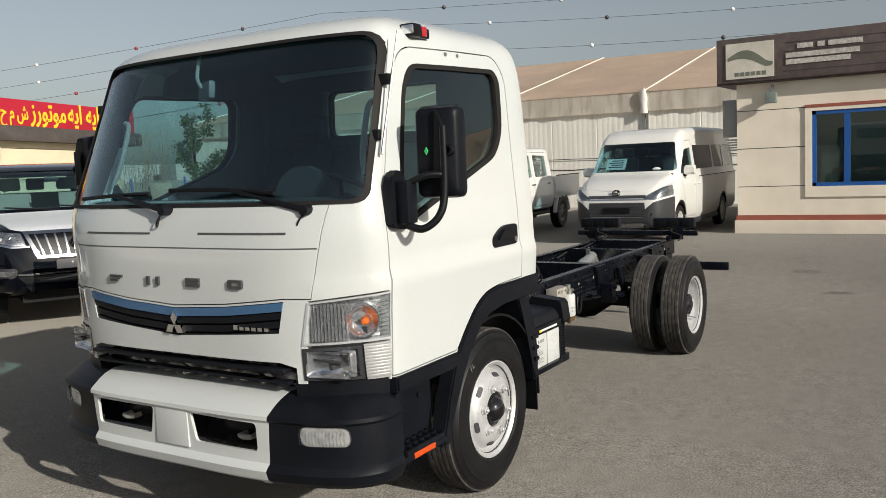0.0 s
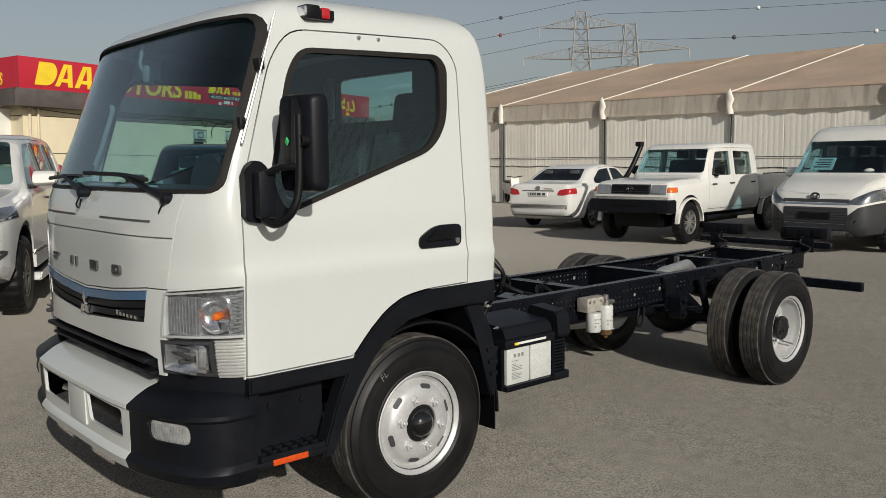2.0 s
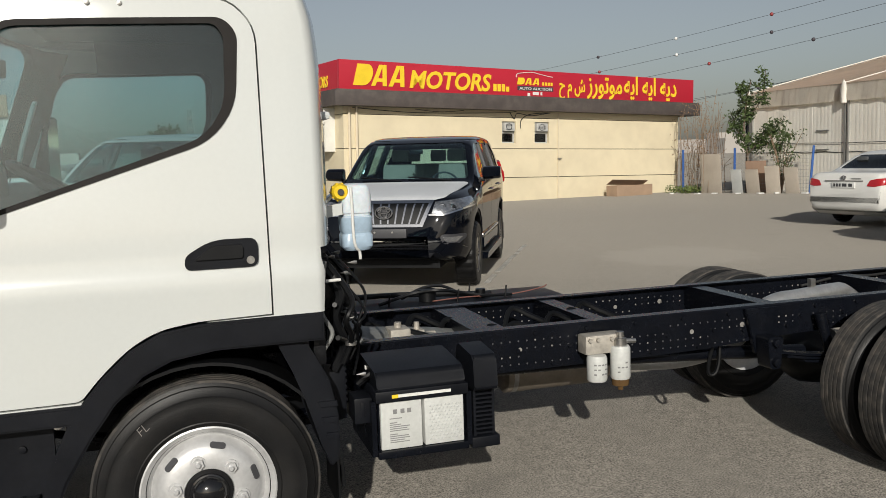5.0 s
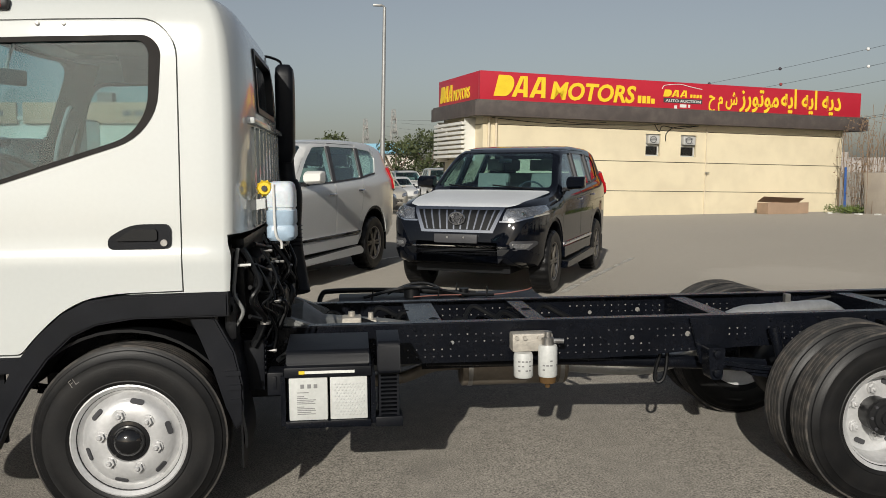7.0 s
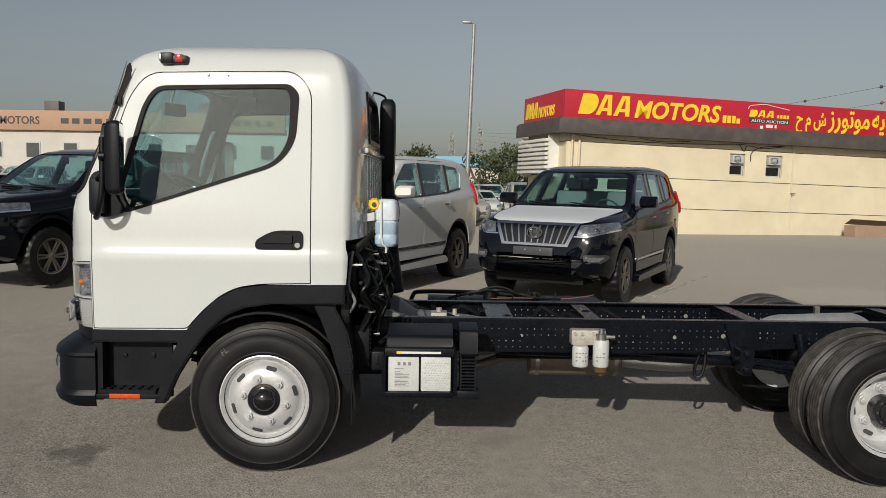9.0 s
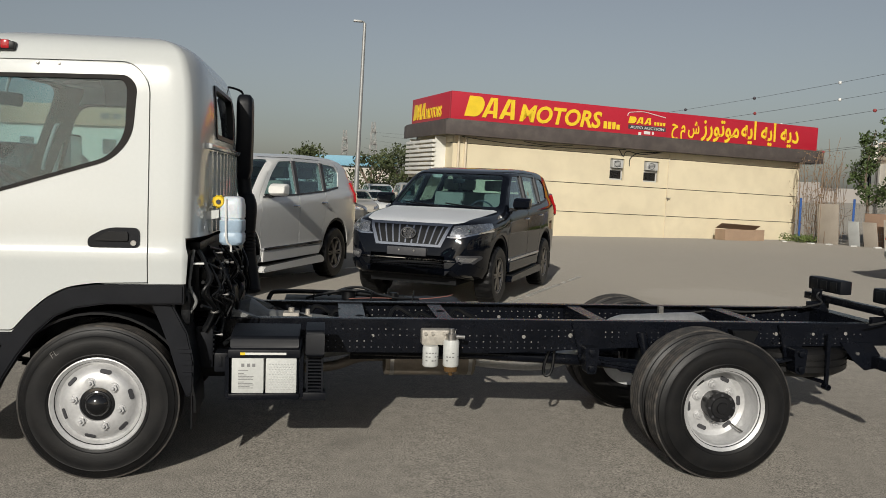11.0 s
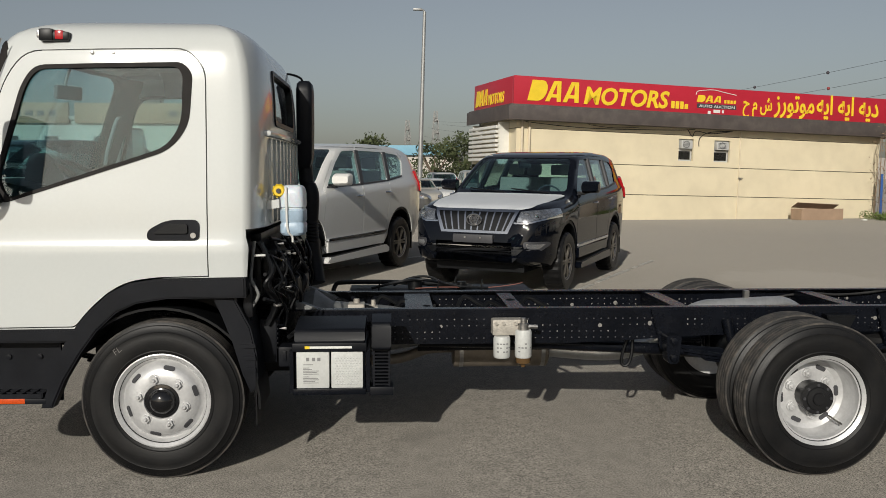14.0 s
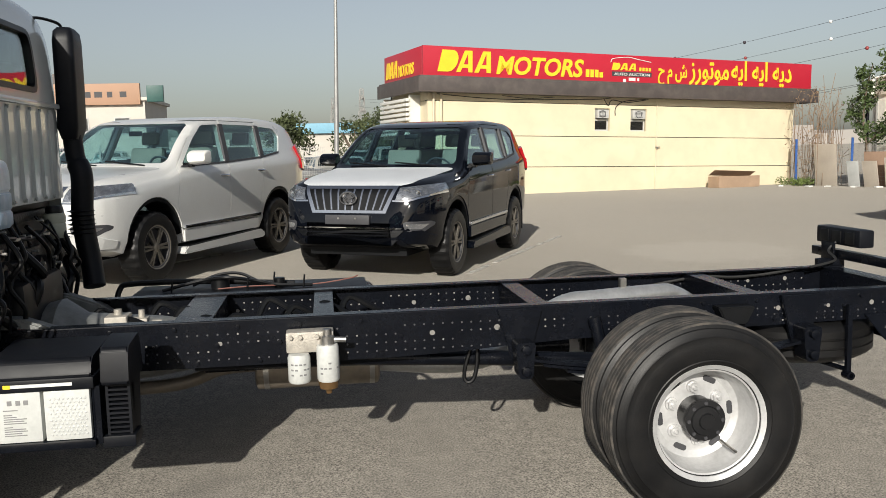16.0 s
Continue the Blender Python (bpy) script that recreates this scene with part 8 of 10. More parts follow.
def offroader(name, paint, bonnet_paint, m, label, mirror_paint):
    t = thing(name, m, label, "car", "parked off-road cars")
    body = Body(top=[(-2.40, 0.66), (-2.385, 0.75), (-2.36, 0.86), (-2.325, 0.98), (-2.26, 1.06), (-2.12, 1.115), (-1.8, 1.165), (-1.4, 1.21), (-1.10, 1.245), (-1.0, 1.28), (-0.62, 1.555), (-0.30, 1.745), (-0.12, 1.795), (0.2, 1.835), (0.8, 1.86), (1.5, 1.85), (1.95, 1.80), (2.14, 1.70), (2.30, 1.42), (2.38, 1.10), (2.43, 0.8)],
                hw=[(-2.40, 0.50), (-2.37, 0.64), (-2.30, 0.76), (-2.15, 0.86), (-1.9, 0.92), (-1.5, 0.942), (1.5, 0.945), (2.0, 0.925), (2.25, 0.88), (2.43, 0.78)],
                belt=[(-2.40, 0.98), (-1.8, 1.09), (-1.0, 1.19), (0.0, 1.245), (1.5, 1.32), (2.43, 1.34)], bot=[(-2.40, 0.52), (-2.30, 0.42), (-2.0, 0.37), (-1.9, 0.34), (1.9, 0.38), (2.2, 0.46), (2.43, 0.56)], tumble=0.20, roof_round=0.10)
    spec = dict(axles=(-1.395, 1.395, 0.39), arch=1.235,
                side_windows=[([(-0.80, 1.255), (-0.42, 1.56), (-0.16, 1.725), (0.20, 1.745), (0.09, 1.285)], M_TINT), ([(0.17, 1.29), (0.28, 1.745), (1.08, 1.745), (0.97, 1.335)], M_TINT), ([(1.05, 1.345), (1.16, 1.74), (1.58, 1.715), (1.70, 1.62), (1.52, 1.40)], M_TINT)],
                windscreen=([(-0.77, 1.285), (0.77, 1.285), (0.64, 1.745), (-0.64, 1.745)], -1.7, lambda p: -0.86 + (p[1] - 1.27) * 1.45, M_GLASS),
                rear_screen=([(-0.64, 1.32), (0.64, 1.32), (0.56, 1.69), (-0.56, 1.69)], 2.05, 2.8, M_TINT),
                bonnet=([(-2.255, -0.46), (-2.15, -0.66), (-1.7, -0.75), (-1.08, -0.79), (-1.08, 0.79), (-1.7, 0.75), (-2.15, 0.66), (-2.255, 0.46)], bonnet_paint), bonnet_z=1.03,
                doors=[[(-0.93, 0.55), (-0.99, 0.85), (-0.92, 1.21), (-0.26, 1.78), (0.235, 1.79), (0.115, 1.25), (0.115, 0.55)], [(0.135, 0.55), (0.135, 1.25), (0.255, 1.79), (1.12, 1.79), (1.00, 1.30), (0.96, 0.95), (0.80, 0.55)]])
    carve(body, spec, t, paint)
    # front: chrome grille with upright bars, lamps, lower bumper
    gp = [(-0.50, 1.045), (0.50, 1.045), (0.40, 0.815), (-0.40, 0.815)]
    g = part("grille", both(body.skin(0.003, -0.06), xprism(gp, -2.7, -2.0)), M_DARK, t, "chrome grille with upright bars")
    rim_ = [(-0.555, 1.078), (0.555, 1.078), (0.435, 0.785), (-0.435, 0.785)]
    for i in range(4):
        j = (i + 1) % 4
        part("surround", both(body.skin(0.022, -0.04), xprism([gp[i], gp[j], rim_[j], rim_[i]], -2.7, -2.0)), M_CHROME, g)
    dark_chrome = mat("dark_chrome", (0.70, 0.70, 0.71), rough=0.10, metal=1.0)
    for i in range(10):
        y = -0.365 + 0.081 * i
        part("bar", both(body.skin(0.016, -0.03), xprism([(y - 0.009, 0.82), (y + 0.009, 0.82), (y * 1.2 + 0.010, 1.04), (y * 1.2 - 0.010, 1.04)], -2.7, -2.0)), dark_chrome, g)
    part("badge", oval_badge(bmesh.new(), -2.375, 0.945, 0.095, 0.068, 0.011), M_CHROME, g)
    part("badge_base", lathe(bmesh.new(), [(0.0, -2.365), (0.07, -2.365), (0.075, -2.33), (0.0, -2.33)], "x", 20, (0, 0, 0.945), closed=False), M_INK, g)
    lamp_mat = mat("dark_lamp_housing", (0.46, 0.46, 0.47), rough=0.18, metal=0.75, var=0.45, scale=16)
    for s in (-1, 1):
        lp = [(s * 0.53, 0.925), (s * 0.565, 1.06), (s * 0.80, 1.085), (s * 1.1, 1.115), (s * 1.1, 1.05), (s * 0.82, 0.970), (s * 0.66, 0.925)]
        h = part("headlamp", both(body.skin(0.012, 0.007), xprism(lp, -2.7, -1.72)), M_LENS, t, "clear headlamp with dark housing")
        part("housing", both(body.skin(0.003, -0.03), xprism(grown(lp, -0.004), -2.7, -1.72)), lamp_mat, h)
        for y, r, x in ((0.64, 0.046, -2.285), (0.745, 0.040, -2.235)):
            part("projector", lathe(bmesh.new(), [(0.0, -0.008), (r * 0.6, -0.005), (r * 0.8, 0.012), (r, 0.0), (r * 1.12, 0.0), (r * 1.15, 0.05), (0.0, 0.05)], "x", 18, (x, s * y, 0.985), closed=False), M_CHROME, h)
        part("lamp_trim", both(body.skin(0.008, -0.01), xprism([(s * 0.50, 0.925), (s * 0.66, 0.924), (s * 0.82, 0.970), (s * 1.1, 1.05), (s * 1.1, 1.034), (s * 0.83, 0.952), (s * 0.67, 0.906), (s * 0.50, 0.907)], -2.7, -1.72)), M_CHROME, h)
        f = rounded([(s * 0.68, 0.620), (s * 0.80, 0.610), (s * 0.86, 0.665), (s * 0.66, 0.668)], 0.010)
        fl = part("fog_lamp", both(body.skin(0.008, -0.02), xprism(f, -2.7, -1.85)), M_REFL, t)
        part("fog_recess", both(body.skin(0.004, -0.02), xprism(rounded(grown(f, 0.03), 0.02), -2.7, -1.85)), M_INK, fl)
        part("bumper_fin", both(body.skin(0.012, -0.02), xprism([(s * 0.60, 0.455), (s * 0.72, 0.60), (s * 0.80, 0.60), (s * 0.90, 0.52), (s * 0.90, 0.44)], -2.7, -2.0)), paint, t)
        tl = part("tail_lamp", both(body.skin(0.030, -0.02), mesh(prism(bmesh.new(), [(2.16, 1.16), (2.46, 1.10), (2.40, 1.30), (2.20, 1.50), (2.06, 1.47)], "y", s * 0.70, s * 1.2))), M_REDL, t)
        part("strip", both(body.skin(0.034, -0.02), mesh(prism(bmesh.new(), [(2.12, 1.30), (2.40, 1.26), (2.40, 1.28), (2.12, 1.32)], "y", s * 0.70, s * 1.2))), M_CHROME, tl)
        sb = part("side_step", prism(bmesh.new(), rounded([(-1.00, 0.27), (-0.96, 0.345), (0.74, 0.40), (0.86, 0.33), (0.80, 0.29)], 0.03), "y", s * 0.78, s * 1.005, 0.015), paint, t)
        part("tread_strip", prism(bmesh.new(), [(-0.90, 0.345), (-0.90, 0.357), (0.70, 0.409), (0.70, 0.397)], "y", s * 0.80, s * 0.992), M_DARK, sb)
        part("sill", prism(bmesh.new(), [(-0.90, 0.40), (-0.90, 0.53), (0.82, 0.545), (0.76, 0.42)], "y", s * 0.90, s * 0.948), paint, t)
        part("door_trim", prism(bmesh.new(), [(-0.90, 0.548), (-0.89, 0.582), (0.86, 0.607), (0.84, 0.573)], "y", s * 0.92, s * 0.958, 0.006), M_CHROME, t)
        # rear mud flap
        part("mud_flap", boxed(1.80, 1.815, *sorted((s * 0.68, s * 0.94)), 0.26, 0.52), M_DARK, t)
        # dark pillar covers between the windows
        for quad in ([(0.085, 1.285), (0.195, 1.75), (0.285, 1.75), (0.175, 1.285)], [(0.965, 1.335), (1.075, 1.75), (1.165, 1.745), (1.055, 1.345)]):
            part("pillar_cover", both(body.skin(0.012, -0.01), yprism(quad, s * 0.5, s * 1.3)), M_INK, t)
        part("belt_strip", both(body.skin(0.006, -0.01), yprism([(-0.84, 1.235), (-0.80, 1.257), (0.10, 1.290), (0.98, 1.340), (1.52, 1.405), (1.50, 1.380), (0.98, 1.318), (0.10, 1.268)], s * 0.5, s * 1.3)), M_INK, t)
    part("lower_grille", both(body.skin(0.004, -0.03), xprism(rounded([(-0.56, 0.53), (0.56, 0.53), (0.64, 0.605), (-0.64, 0.605)], 0.02), -2.7, -2.1)), M_DARK, t)
    for z in (0.545, 0.575):
        part("intake_slat", both(body.skin(0.008, -0.02), xprism([(-0.56, z), (0.56, z), (0.56, z + 0.008), (-0.56, z + 0.008)], -2.7, -2.1)), M_BLACKPL, t)
    part("trim_strip", both(body.skin(0.012, -0.01), xprism([(-0.60, 0.615), (0.60, 0.615), (0.66, 0.634), (-0.66, 0.634)], -2.7, -2.1)), M_CHROME, t)
    part("skid_plate", both(body.skin(0.016, -0.02), xprism([(-0.72, 0.38), (0.72, 0.38), (0.60, 0.50), (-0.60, 0.50)], -2.7, -2.0)), M_BLACKPL, t)
    pl = part("plate_holder", boxed(-2.425, -2.385, -0.26, 0.26, 0.665, 0.765, 0.004), mat("plate_grey", (0.055, 0.055, 0.06), rough=0.5), t)
    bm = bmesh.new()
    for y in (-0.1, 0.1):
        lathe(bm, [(0.0, -2.429), (0.012, -2.429), (0.012, -2.425), (0.0, -2.425)], "x", 8, (0, y, 0.73), closed=False)
    part("screw", bm, M_STEEL, pl)
    side_mirror(t, -0.76, 1.34, 0.90, mirror_paint, 0.25, 0.17)
    handles(t, [(0.01, 1.12), (0.92, 1.16)], 0.94, M_CHROME)
    seats(t, [(0.05, (-0.4, 0.4)), (0.95, (-0.4, 0.0, 0.4))], 0.78, 0.9, mat("beige_seat", (0.30, 0.27, 0.22), rough=0.8))
    part("dashboard", boxed(-0.95, -0.50, -0.74, 0.74, 0.98, 1.24, 0.05), M_DASH, t)
    bm = tube(bmesh.new(), [(0.18 * math.cos(a), 0.18 * math.sin(a), 0) for a in [2 * math.pi * i / 20 for i in range(20)]], 0.014, 6, closed=True)
    me = mesh(bm)
    me.transform(pose(-0.42, -0.38, 1.20, 0, 60, 0))
    part("steering_wheel", me, M_DASH, t)
    bm = boxed(-0.42, -0.40, -0.09, 0.09, 1.60, 1.66, 0.01)
    part("rear_view_mirror", bm, M_DARK, t)
    bm = bmesh.new()
    for y0, y1 in ((-0.62, 0.0), (0.02, 0.60)):
        tube(bm, [(-1.06, y0 + 0.05, 1.262), (-0.985, y1, 1.31)], 0.010, 6)
    part("wiper", bm, M_DARK, t)
    for x in (-1.395, 1.395):
        for s in (-1, 1):
            car_wheel(t, x, s, 0.945, 0.39, 0.27, 0.225, 6, mat("alloy_grey", (0.22, 0.20, 0.17), rough=0.4, metal=0.6, var=0.1))
    return t


P_BLACK = mat("black_car_paint", (0.003, 0.004, 0.007), rough=0.05, var=0.02, scale=1.5, fine=0.02, spec=0.36)
P_SILVER = car_paint("silver_white_car_paint", (0.72, 0.72, 0.70), metal=0.1)
P_FILM = mat("white_protective_film", (0.66, 0.68, 0.70), rough=0.4, var=0.04, scale=4, bump=0.15, bscale=25)
P_WHITE = car_paint("white_car_paint", (0.78, 0.77, 0.73))

black_car = offroader("black_offroad_car", P_BLACK, P_FILM, pose(0, 0, 0, 0, 0.7, 0) @ pose(3.19, 7.43, gz(3.19, 7.43) + 0.035, 0, 0, 63.4), "black off-road car with white film on its bonnet", P_BLACK)


def repainted(ob, m, name, label, swap):
    """A copy of a vehicle with some of its paints changed."""
    c = copy_thing(ob, m)
    c.name = name
    tagged(c, label)
    for o in c.children_recursive:
        if o.data and o.data.materials and o.data.materials[0] in swap:
            key = "bonnet" if o.name.startswith("bonnet") else "mirror" if o.name.startswith("door_mirror") else ""
            o.data = o.data.copy()
            o.data.materials[0] = swap.get(key) or swap[o.data.materials[0]]
    return c


silver_car = repainted(black_car, pose(0, 0, 0, 0, 0.7, 0) @ pose(-0.18, 7.11, gz(-0.18, 7.11), 0, 0, 65.3), "silver_offroad_car", "pearl silver off-road car parked on the yard", {P_BLACK: P_SILVER, P_FILM: P_SILVER, "mirror": P_WHITE})
dark_car = repainted(black_car, pose(0, 0, 0, 0, 0.7, 0) @ pose(-4.30, 7.40, gz(-4.30, 7.40) - 0.045, 0, 0, 63.8), "black_offroad_car", "black off-road car beside a fenced car park", {P_FILM: P_BLACK})



def pickup():
    t = thing("white_pickup", pose(13.25, 6.12, 0, 0, 0, 4.5), "white double-cab pickup with black bumper and snorkel", "pickup truck")
    body = Body(top=[(-2.42, 0.95), (-2.40, 1.10), (-2.30, 1.165), (-1.9, 1.20), (-1.2, 1.235), (-1.10, 1.26), (-0.75, 1.75), (-0.62, 1.84), (-0.3, 1.88), (1.0, 1.885), (1.15, 1.86), (1.20, 1.78), (1.225, 1.2), (1.23, 0.9)],
                hw=[(-2.42, 0.80), (-2.38, 0.835), (-2.2, 0.85), (1.15, 0.86), (1.23, 0.85)], belt=[(-2.42, 1.14), (-1.0, 1.18), (1.3, 1.18)], bot=[(-2.42, 0.72), (-2.2, 0.55), (-1.6, 0.50), (1.23, 0.5)], tumble=0.12, roof_round=0.10)
    spec = dict(axles=(-1.72, 1.75, 0.39), arch=1.2,
                side_windows=[([(-0.82, 1.24), (-0.60, 1.70), (-0.02, 1.72), (-0.02, 1.24)], M_TINT), ([(0.16, 1.24), (0.16, 1.72), (0.90, 1.70), (0.92, 1.24)], M_TINT)],
                windscreen=([(-0.74, 1.30), (0.74, 1.30), (0.68, 1.76), (-0.68, 1.76)], -1.6, lambda p: -0.96 + (p[1] - 1.26) * 0.72, M_GLASS),
                rear_screen=([(-0.6, 1.26), (0.6, 1.26), (0.58, 1.66), (-0.58, 1.66)], 1.0, 1.5, M_TINT),
                bonnet=([(-2.36, -0.72), (-1.22, -0.78), (-1.22, 0.78), (-2.36, 0.72)], P_WHITE), bonnet_z=1.10,
                doors=[[(-0.98, 0.60), (-0.98, 1.18), (-0.72, 1.77), (0.05, 1.78), (0.05, 0.60)], [(0.08, 0.60), (0.08, 1.78), (0.98, 1.77), (1.02, 1.2), (1.02, 0.60)]])
    carve(body, spec, t, P_WHITE)
    # front face: black grille, round-cornered lamps, steel bumper
    gp = rounded([(-0.42, 0.93), (0.42, 0.93), (0.42, 1.11), (-0.42, 1.11)], 0.02)
    g = part("grille", both(body.skin(0.012, -0.03), xprism(gp, -2.7, -2.2)), M_INK, t, "black horizontal-bar grille")
    for i in range(4):
        part("bar", boxed(-2.445, -2.42, -0.40, 0.40, 0.95 + 0.042 * i, 0.966 + 0.042 * i), M_BLACKPL, g)
    part("badge", oval_badge(bmesh.new(), -2.455, 1.02, 0.07, 0.05, 0.009), M_CHROME, g)
    for s in (-1, 1):
        part("headlamp", both(body.skin(0.010, -0.03), xprism(rounded([(s * 0.44, 0.93), (s * 0.74, 0.93), (s * 0.74, 1.10), (s * 0.44, 1.10)], 0.02), -2.7, -2.25)), mat("headlamp_glass", (0.42, 0.43, 0.44), rough=0.12, metal=0.6, var=0.1, scale=12), t)
        part("indicator", both(body.skin(0.012, -0.03), xprism(rounded([(s * 0.76, 0.965), (s * 1.0, 0.965), (s * 1.0, 1.05), (s * 0.76, 1.06)], 0.02), -2.7, -2.2)), M_AMBER, t)
        for x in (-1.72, 1.75):
            pts = [(x + 0.49 * math.cos(radians(a)), 0.38 + 0.475 * math.sin(radians(a))) for a in range(0, 181, 10)]
            inn = [(x + 0.45 * math.cos(radians(a)), 0.38 + 0.44 * math.sin(radians(a))) for a in range(180, -1, -10)]
            part("wing_flare", prism(bmesh.new(), pts + inn, "y", s * 0.80, s * 0.885, 0.008), P_WHITE, t)
        part("side_sill", boxed(-0.98, 1.0, *sorted((s * 0.72, s * 0.83)), 0.40, 0.47, 0.01), M_BLACKPL, t)
    bm = prism(bmesh.new(), [(-2.52, -0.86), (-2.58, -0.5), (-2.58, 0.5), (-2.52, 0.86), (-2.30, 0.90), (-2.30, -0.90)], "z", 0.59, 0.83, 0.02)
    b = part("bumper", bm, M_BLACKPL, t, "heavy black front bumper")
    part("plate_holder", boxed(-2.60, -2.578, -0.26, 0.26, 0.72, 0.80), M_DARK, b)
    part("lower_panel", boxed(-2.45, -2.3, -0.50, 0.50, 0.54, 0.60, 0.02), M_BLACKPL, b)
    # snorkel on the right front pillar
    part("snorkel", tube(bmesh.new(), smoothed([(-1.6, 0.86, 1.05), (-1.35, 0.90, 1.14), (-1.15, 0.90, 1.22), (-0.95, 0.87, 1.45), (-0.74, 0.83, 1.80), (-0.72, 0.83, 1.88)]), 0.05, 10), M_DARK, t)
    part("snorkel_head", boxed(-0.84, -0.68, 0.77, 0.89, 1.83, 1.93, 0.02), M_DARK, t)
    # tray with drop sides and dark inside
    bm = bmesh.new()
    for s in (-1, 1):
        box(bm, 1.26, 2.95, s * 0.86 - 0.03, s * 0.86 + 0.03, 0.75, 1.22, 0.01)
    box(bm, 1.24, 1.30, -0.86, 0.86, 0.75, 1.22, 0.01)
    box(bm, 2.90, 2.96, -0.86, 0.86, 0.75, 1.22, 0.01)
    box(bm, 1.26, 2.95, -0.86, 0.86, 0.72, 0.76)
    tr = part("cargo_bed", bm, P_WHITE, t, "white pickup cargo bed with rope rail")
    for s in (-1, 1):
        part("rope_rail", tube(bmesh.new(), [(1.3, s * 0.90, 1.24), (2.9, s * 0.90, 1.24)], 0.014, 6), M_DARK, tr)
    part("frame", boxed(-2.2, 2.8, -0.5, 0.5, 0.42, 0.60), M_DARK, t)
    side_mirror(t, -0.80, 1.34, 0.84, M_DARK, 0.16, 0.20)
    handles(t, [(-0.04, 1.08), (0.90, 1.08)], 0.855, M_DARK)
    seats(t, [(-0.2, (-0.38, 0.38)), (0.65, (-0.38, 0.38))], 0.85, 0.8)
    part("dashboard", boxed(-1.0, -0.7, -0.7, 0.7, 1.0, 1.22, 0.04), M_DASH, t)
    for x in (-1.72, 1.75):
        for s in (-1, 1):
            car_wheel(t, x, s, 0.87, 0.39, 0.22, 0.21, 8, mat("grey_steel_rim", (0.24, 0.235, 0.225), rough=0.5, metal=0.4), mat("rim_shadow", (0.08, 0.08, 0.078), rough=0.5, metal=0.3))
    part("door_script", boxed(-0.88, -0.70, -0.872, -0.866, 1.06, 1.09), M_INK, t)


pickup()


def minibus():
    t = thing("white_minibus", pose(14.40, 2.80, 0, 0, 0, 1.0) @ Matrix.Diagonal((0.98, 0.98, 0.955, 1)), "white high-roof minibus with dark bumper and windows", "minibus")
    body = Body(top=[(-2.92, 0.72), (-2.90, 0.92), (-2.82, 1.05), (-2.55, 1.20), (-2.15, 1.32), (-2.05, 1.37), (-1.55, 1.92), (-1.30, 2.13), (-1.0, 2.22), (0.5, 2.27), (2.6, 2.26), (2.85, 2.18), (2.95, 1.9), (2.98, 0.8)],
                hw=[(-2.92, 0.60), (-2.88, 0.72), (-2.75, 0.84), (-2.45, 0.93), (-1.9, 0.965), (2.7, 0.965), (2.98, 0.90)], belt=[(-2.92, 1.0), (-2.3, 1.12), (-1.0, 1.22), (3, 1.25)], bot=[(-2.92, 0.42), (-2.8, 0.30), (2.9, 0.32), (2.98, 0.45)], tumble=0.15, roof_round=0.16)
    spec = dict(axles=(-1.93, 1.55, 0.345), arch=1.18,
                side_windows=[([(-1.72, 1.30), (-1.30, 1.78), (-0.88, 1.82), (-0.88, 1.28)], M_TINT), ([(-0.70, 1.36), (-0.70, 1.86), (0.75, 1.86), (0.75, 1.36)], M_PRIV), ([(0.85, 1.36), (0.85, 1.86), (1.75, 1.86), (1.75, 1.36)], M_PRIV), ([(1.85, 1.36), (1.85, 1.86), (2.70, 1.84), (2.72, 1.36)], M_PRIV)],
                windscreen=([(-0.86, 1.37), (0.86, 1.37), (0.74, 1.94), (-0.74, 1.94)], -2.6, lambda p: -1.86 + (p[1] - 1.34) * 0.82, M_GLASS),
                bonnet=([(-2.78, -0.66), (-2.12, -0.80), (-2.12, 0.80), (-2.78, 0.66), (-2.84, 0.3), (-2.84, -0.3)], P_WHITE), bonnet_z=1.02,
                doors=[[(-1.60, 0.42), (-1.66, 0.8), (-1.86, 1.22), (-1.42, 1.80), (-1.20, 1.95), (-0.80, 1.97), (-0.80, 0.42)]])
    carve(body, spec, t, P_WHITE)
    M_GB = mat("graphite_bumper", (0.032, 0.033, 0.036), rough=0.5, var=0.1)
    for s in (-1, 1):
        c = both(body.skin(0.008, -0.03), xprism([(s * 0.50, 0.30), (s * 0.52, 0.64), (s * 0.70, 0.80), (s * 1.1, 0.93), (s * 1.1, 0.30)], -3.2, -2.32))
        part("bumper_corner", c, M_GB, t, "dark graphite bumper corner")
        lp = [(s * 0.50, 0.86), (s * 0.56, 0.92), (s * 0.82, 1.08), (s * 1.1, 1.17), (s * 1.1, 0.96), (s * 0.72, 0.84)]
        h = part("headlamp", both(body.skin(0.014, 0.009), xprism(lp, -3.2, -2.38)), M_LENS, t)
        part("housing", both(body.skin(0.005, -0.03), xprism(grown(lp, -0.004), -3.2, -2.38)), mat("grey_lamp_housing", (0.30, 0.31, 0.32), rough=0.2, metal=0.7, var=0.35, scale=9), h)
    g = part("grille", both(body.skin(0.004, -0.03), xprism([(-0.56, 0.52), (0.56, 0.52), (0.54, 0.80), (-0.54, 0.80)], -3.2, -2.5)), M_INK, t, "black slatted lower grille")
    for i in range(6):
        part("slat", both(body.skin(0.012, -0.01), xprism([(-0.54, 0.54 + 0.044 * i), (0.54, 0.54 + 0.044 * i), (0.54, 0.555 + 0.044 * i), (-0.54, 0.555 + 0.044 * i)], -3.2, -2.5)), M_GB, g)
    part("bumper", both(body.skin(0.007, -0.03), xprism([(-0.51, 0.28), (0.51, 0.28), (0.52, 0.515), (-0.52, 0.515)], -3.2, -2.5)), M_GB, t)
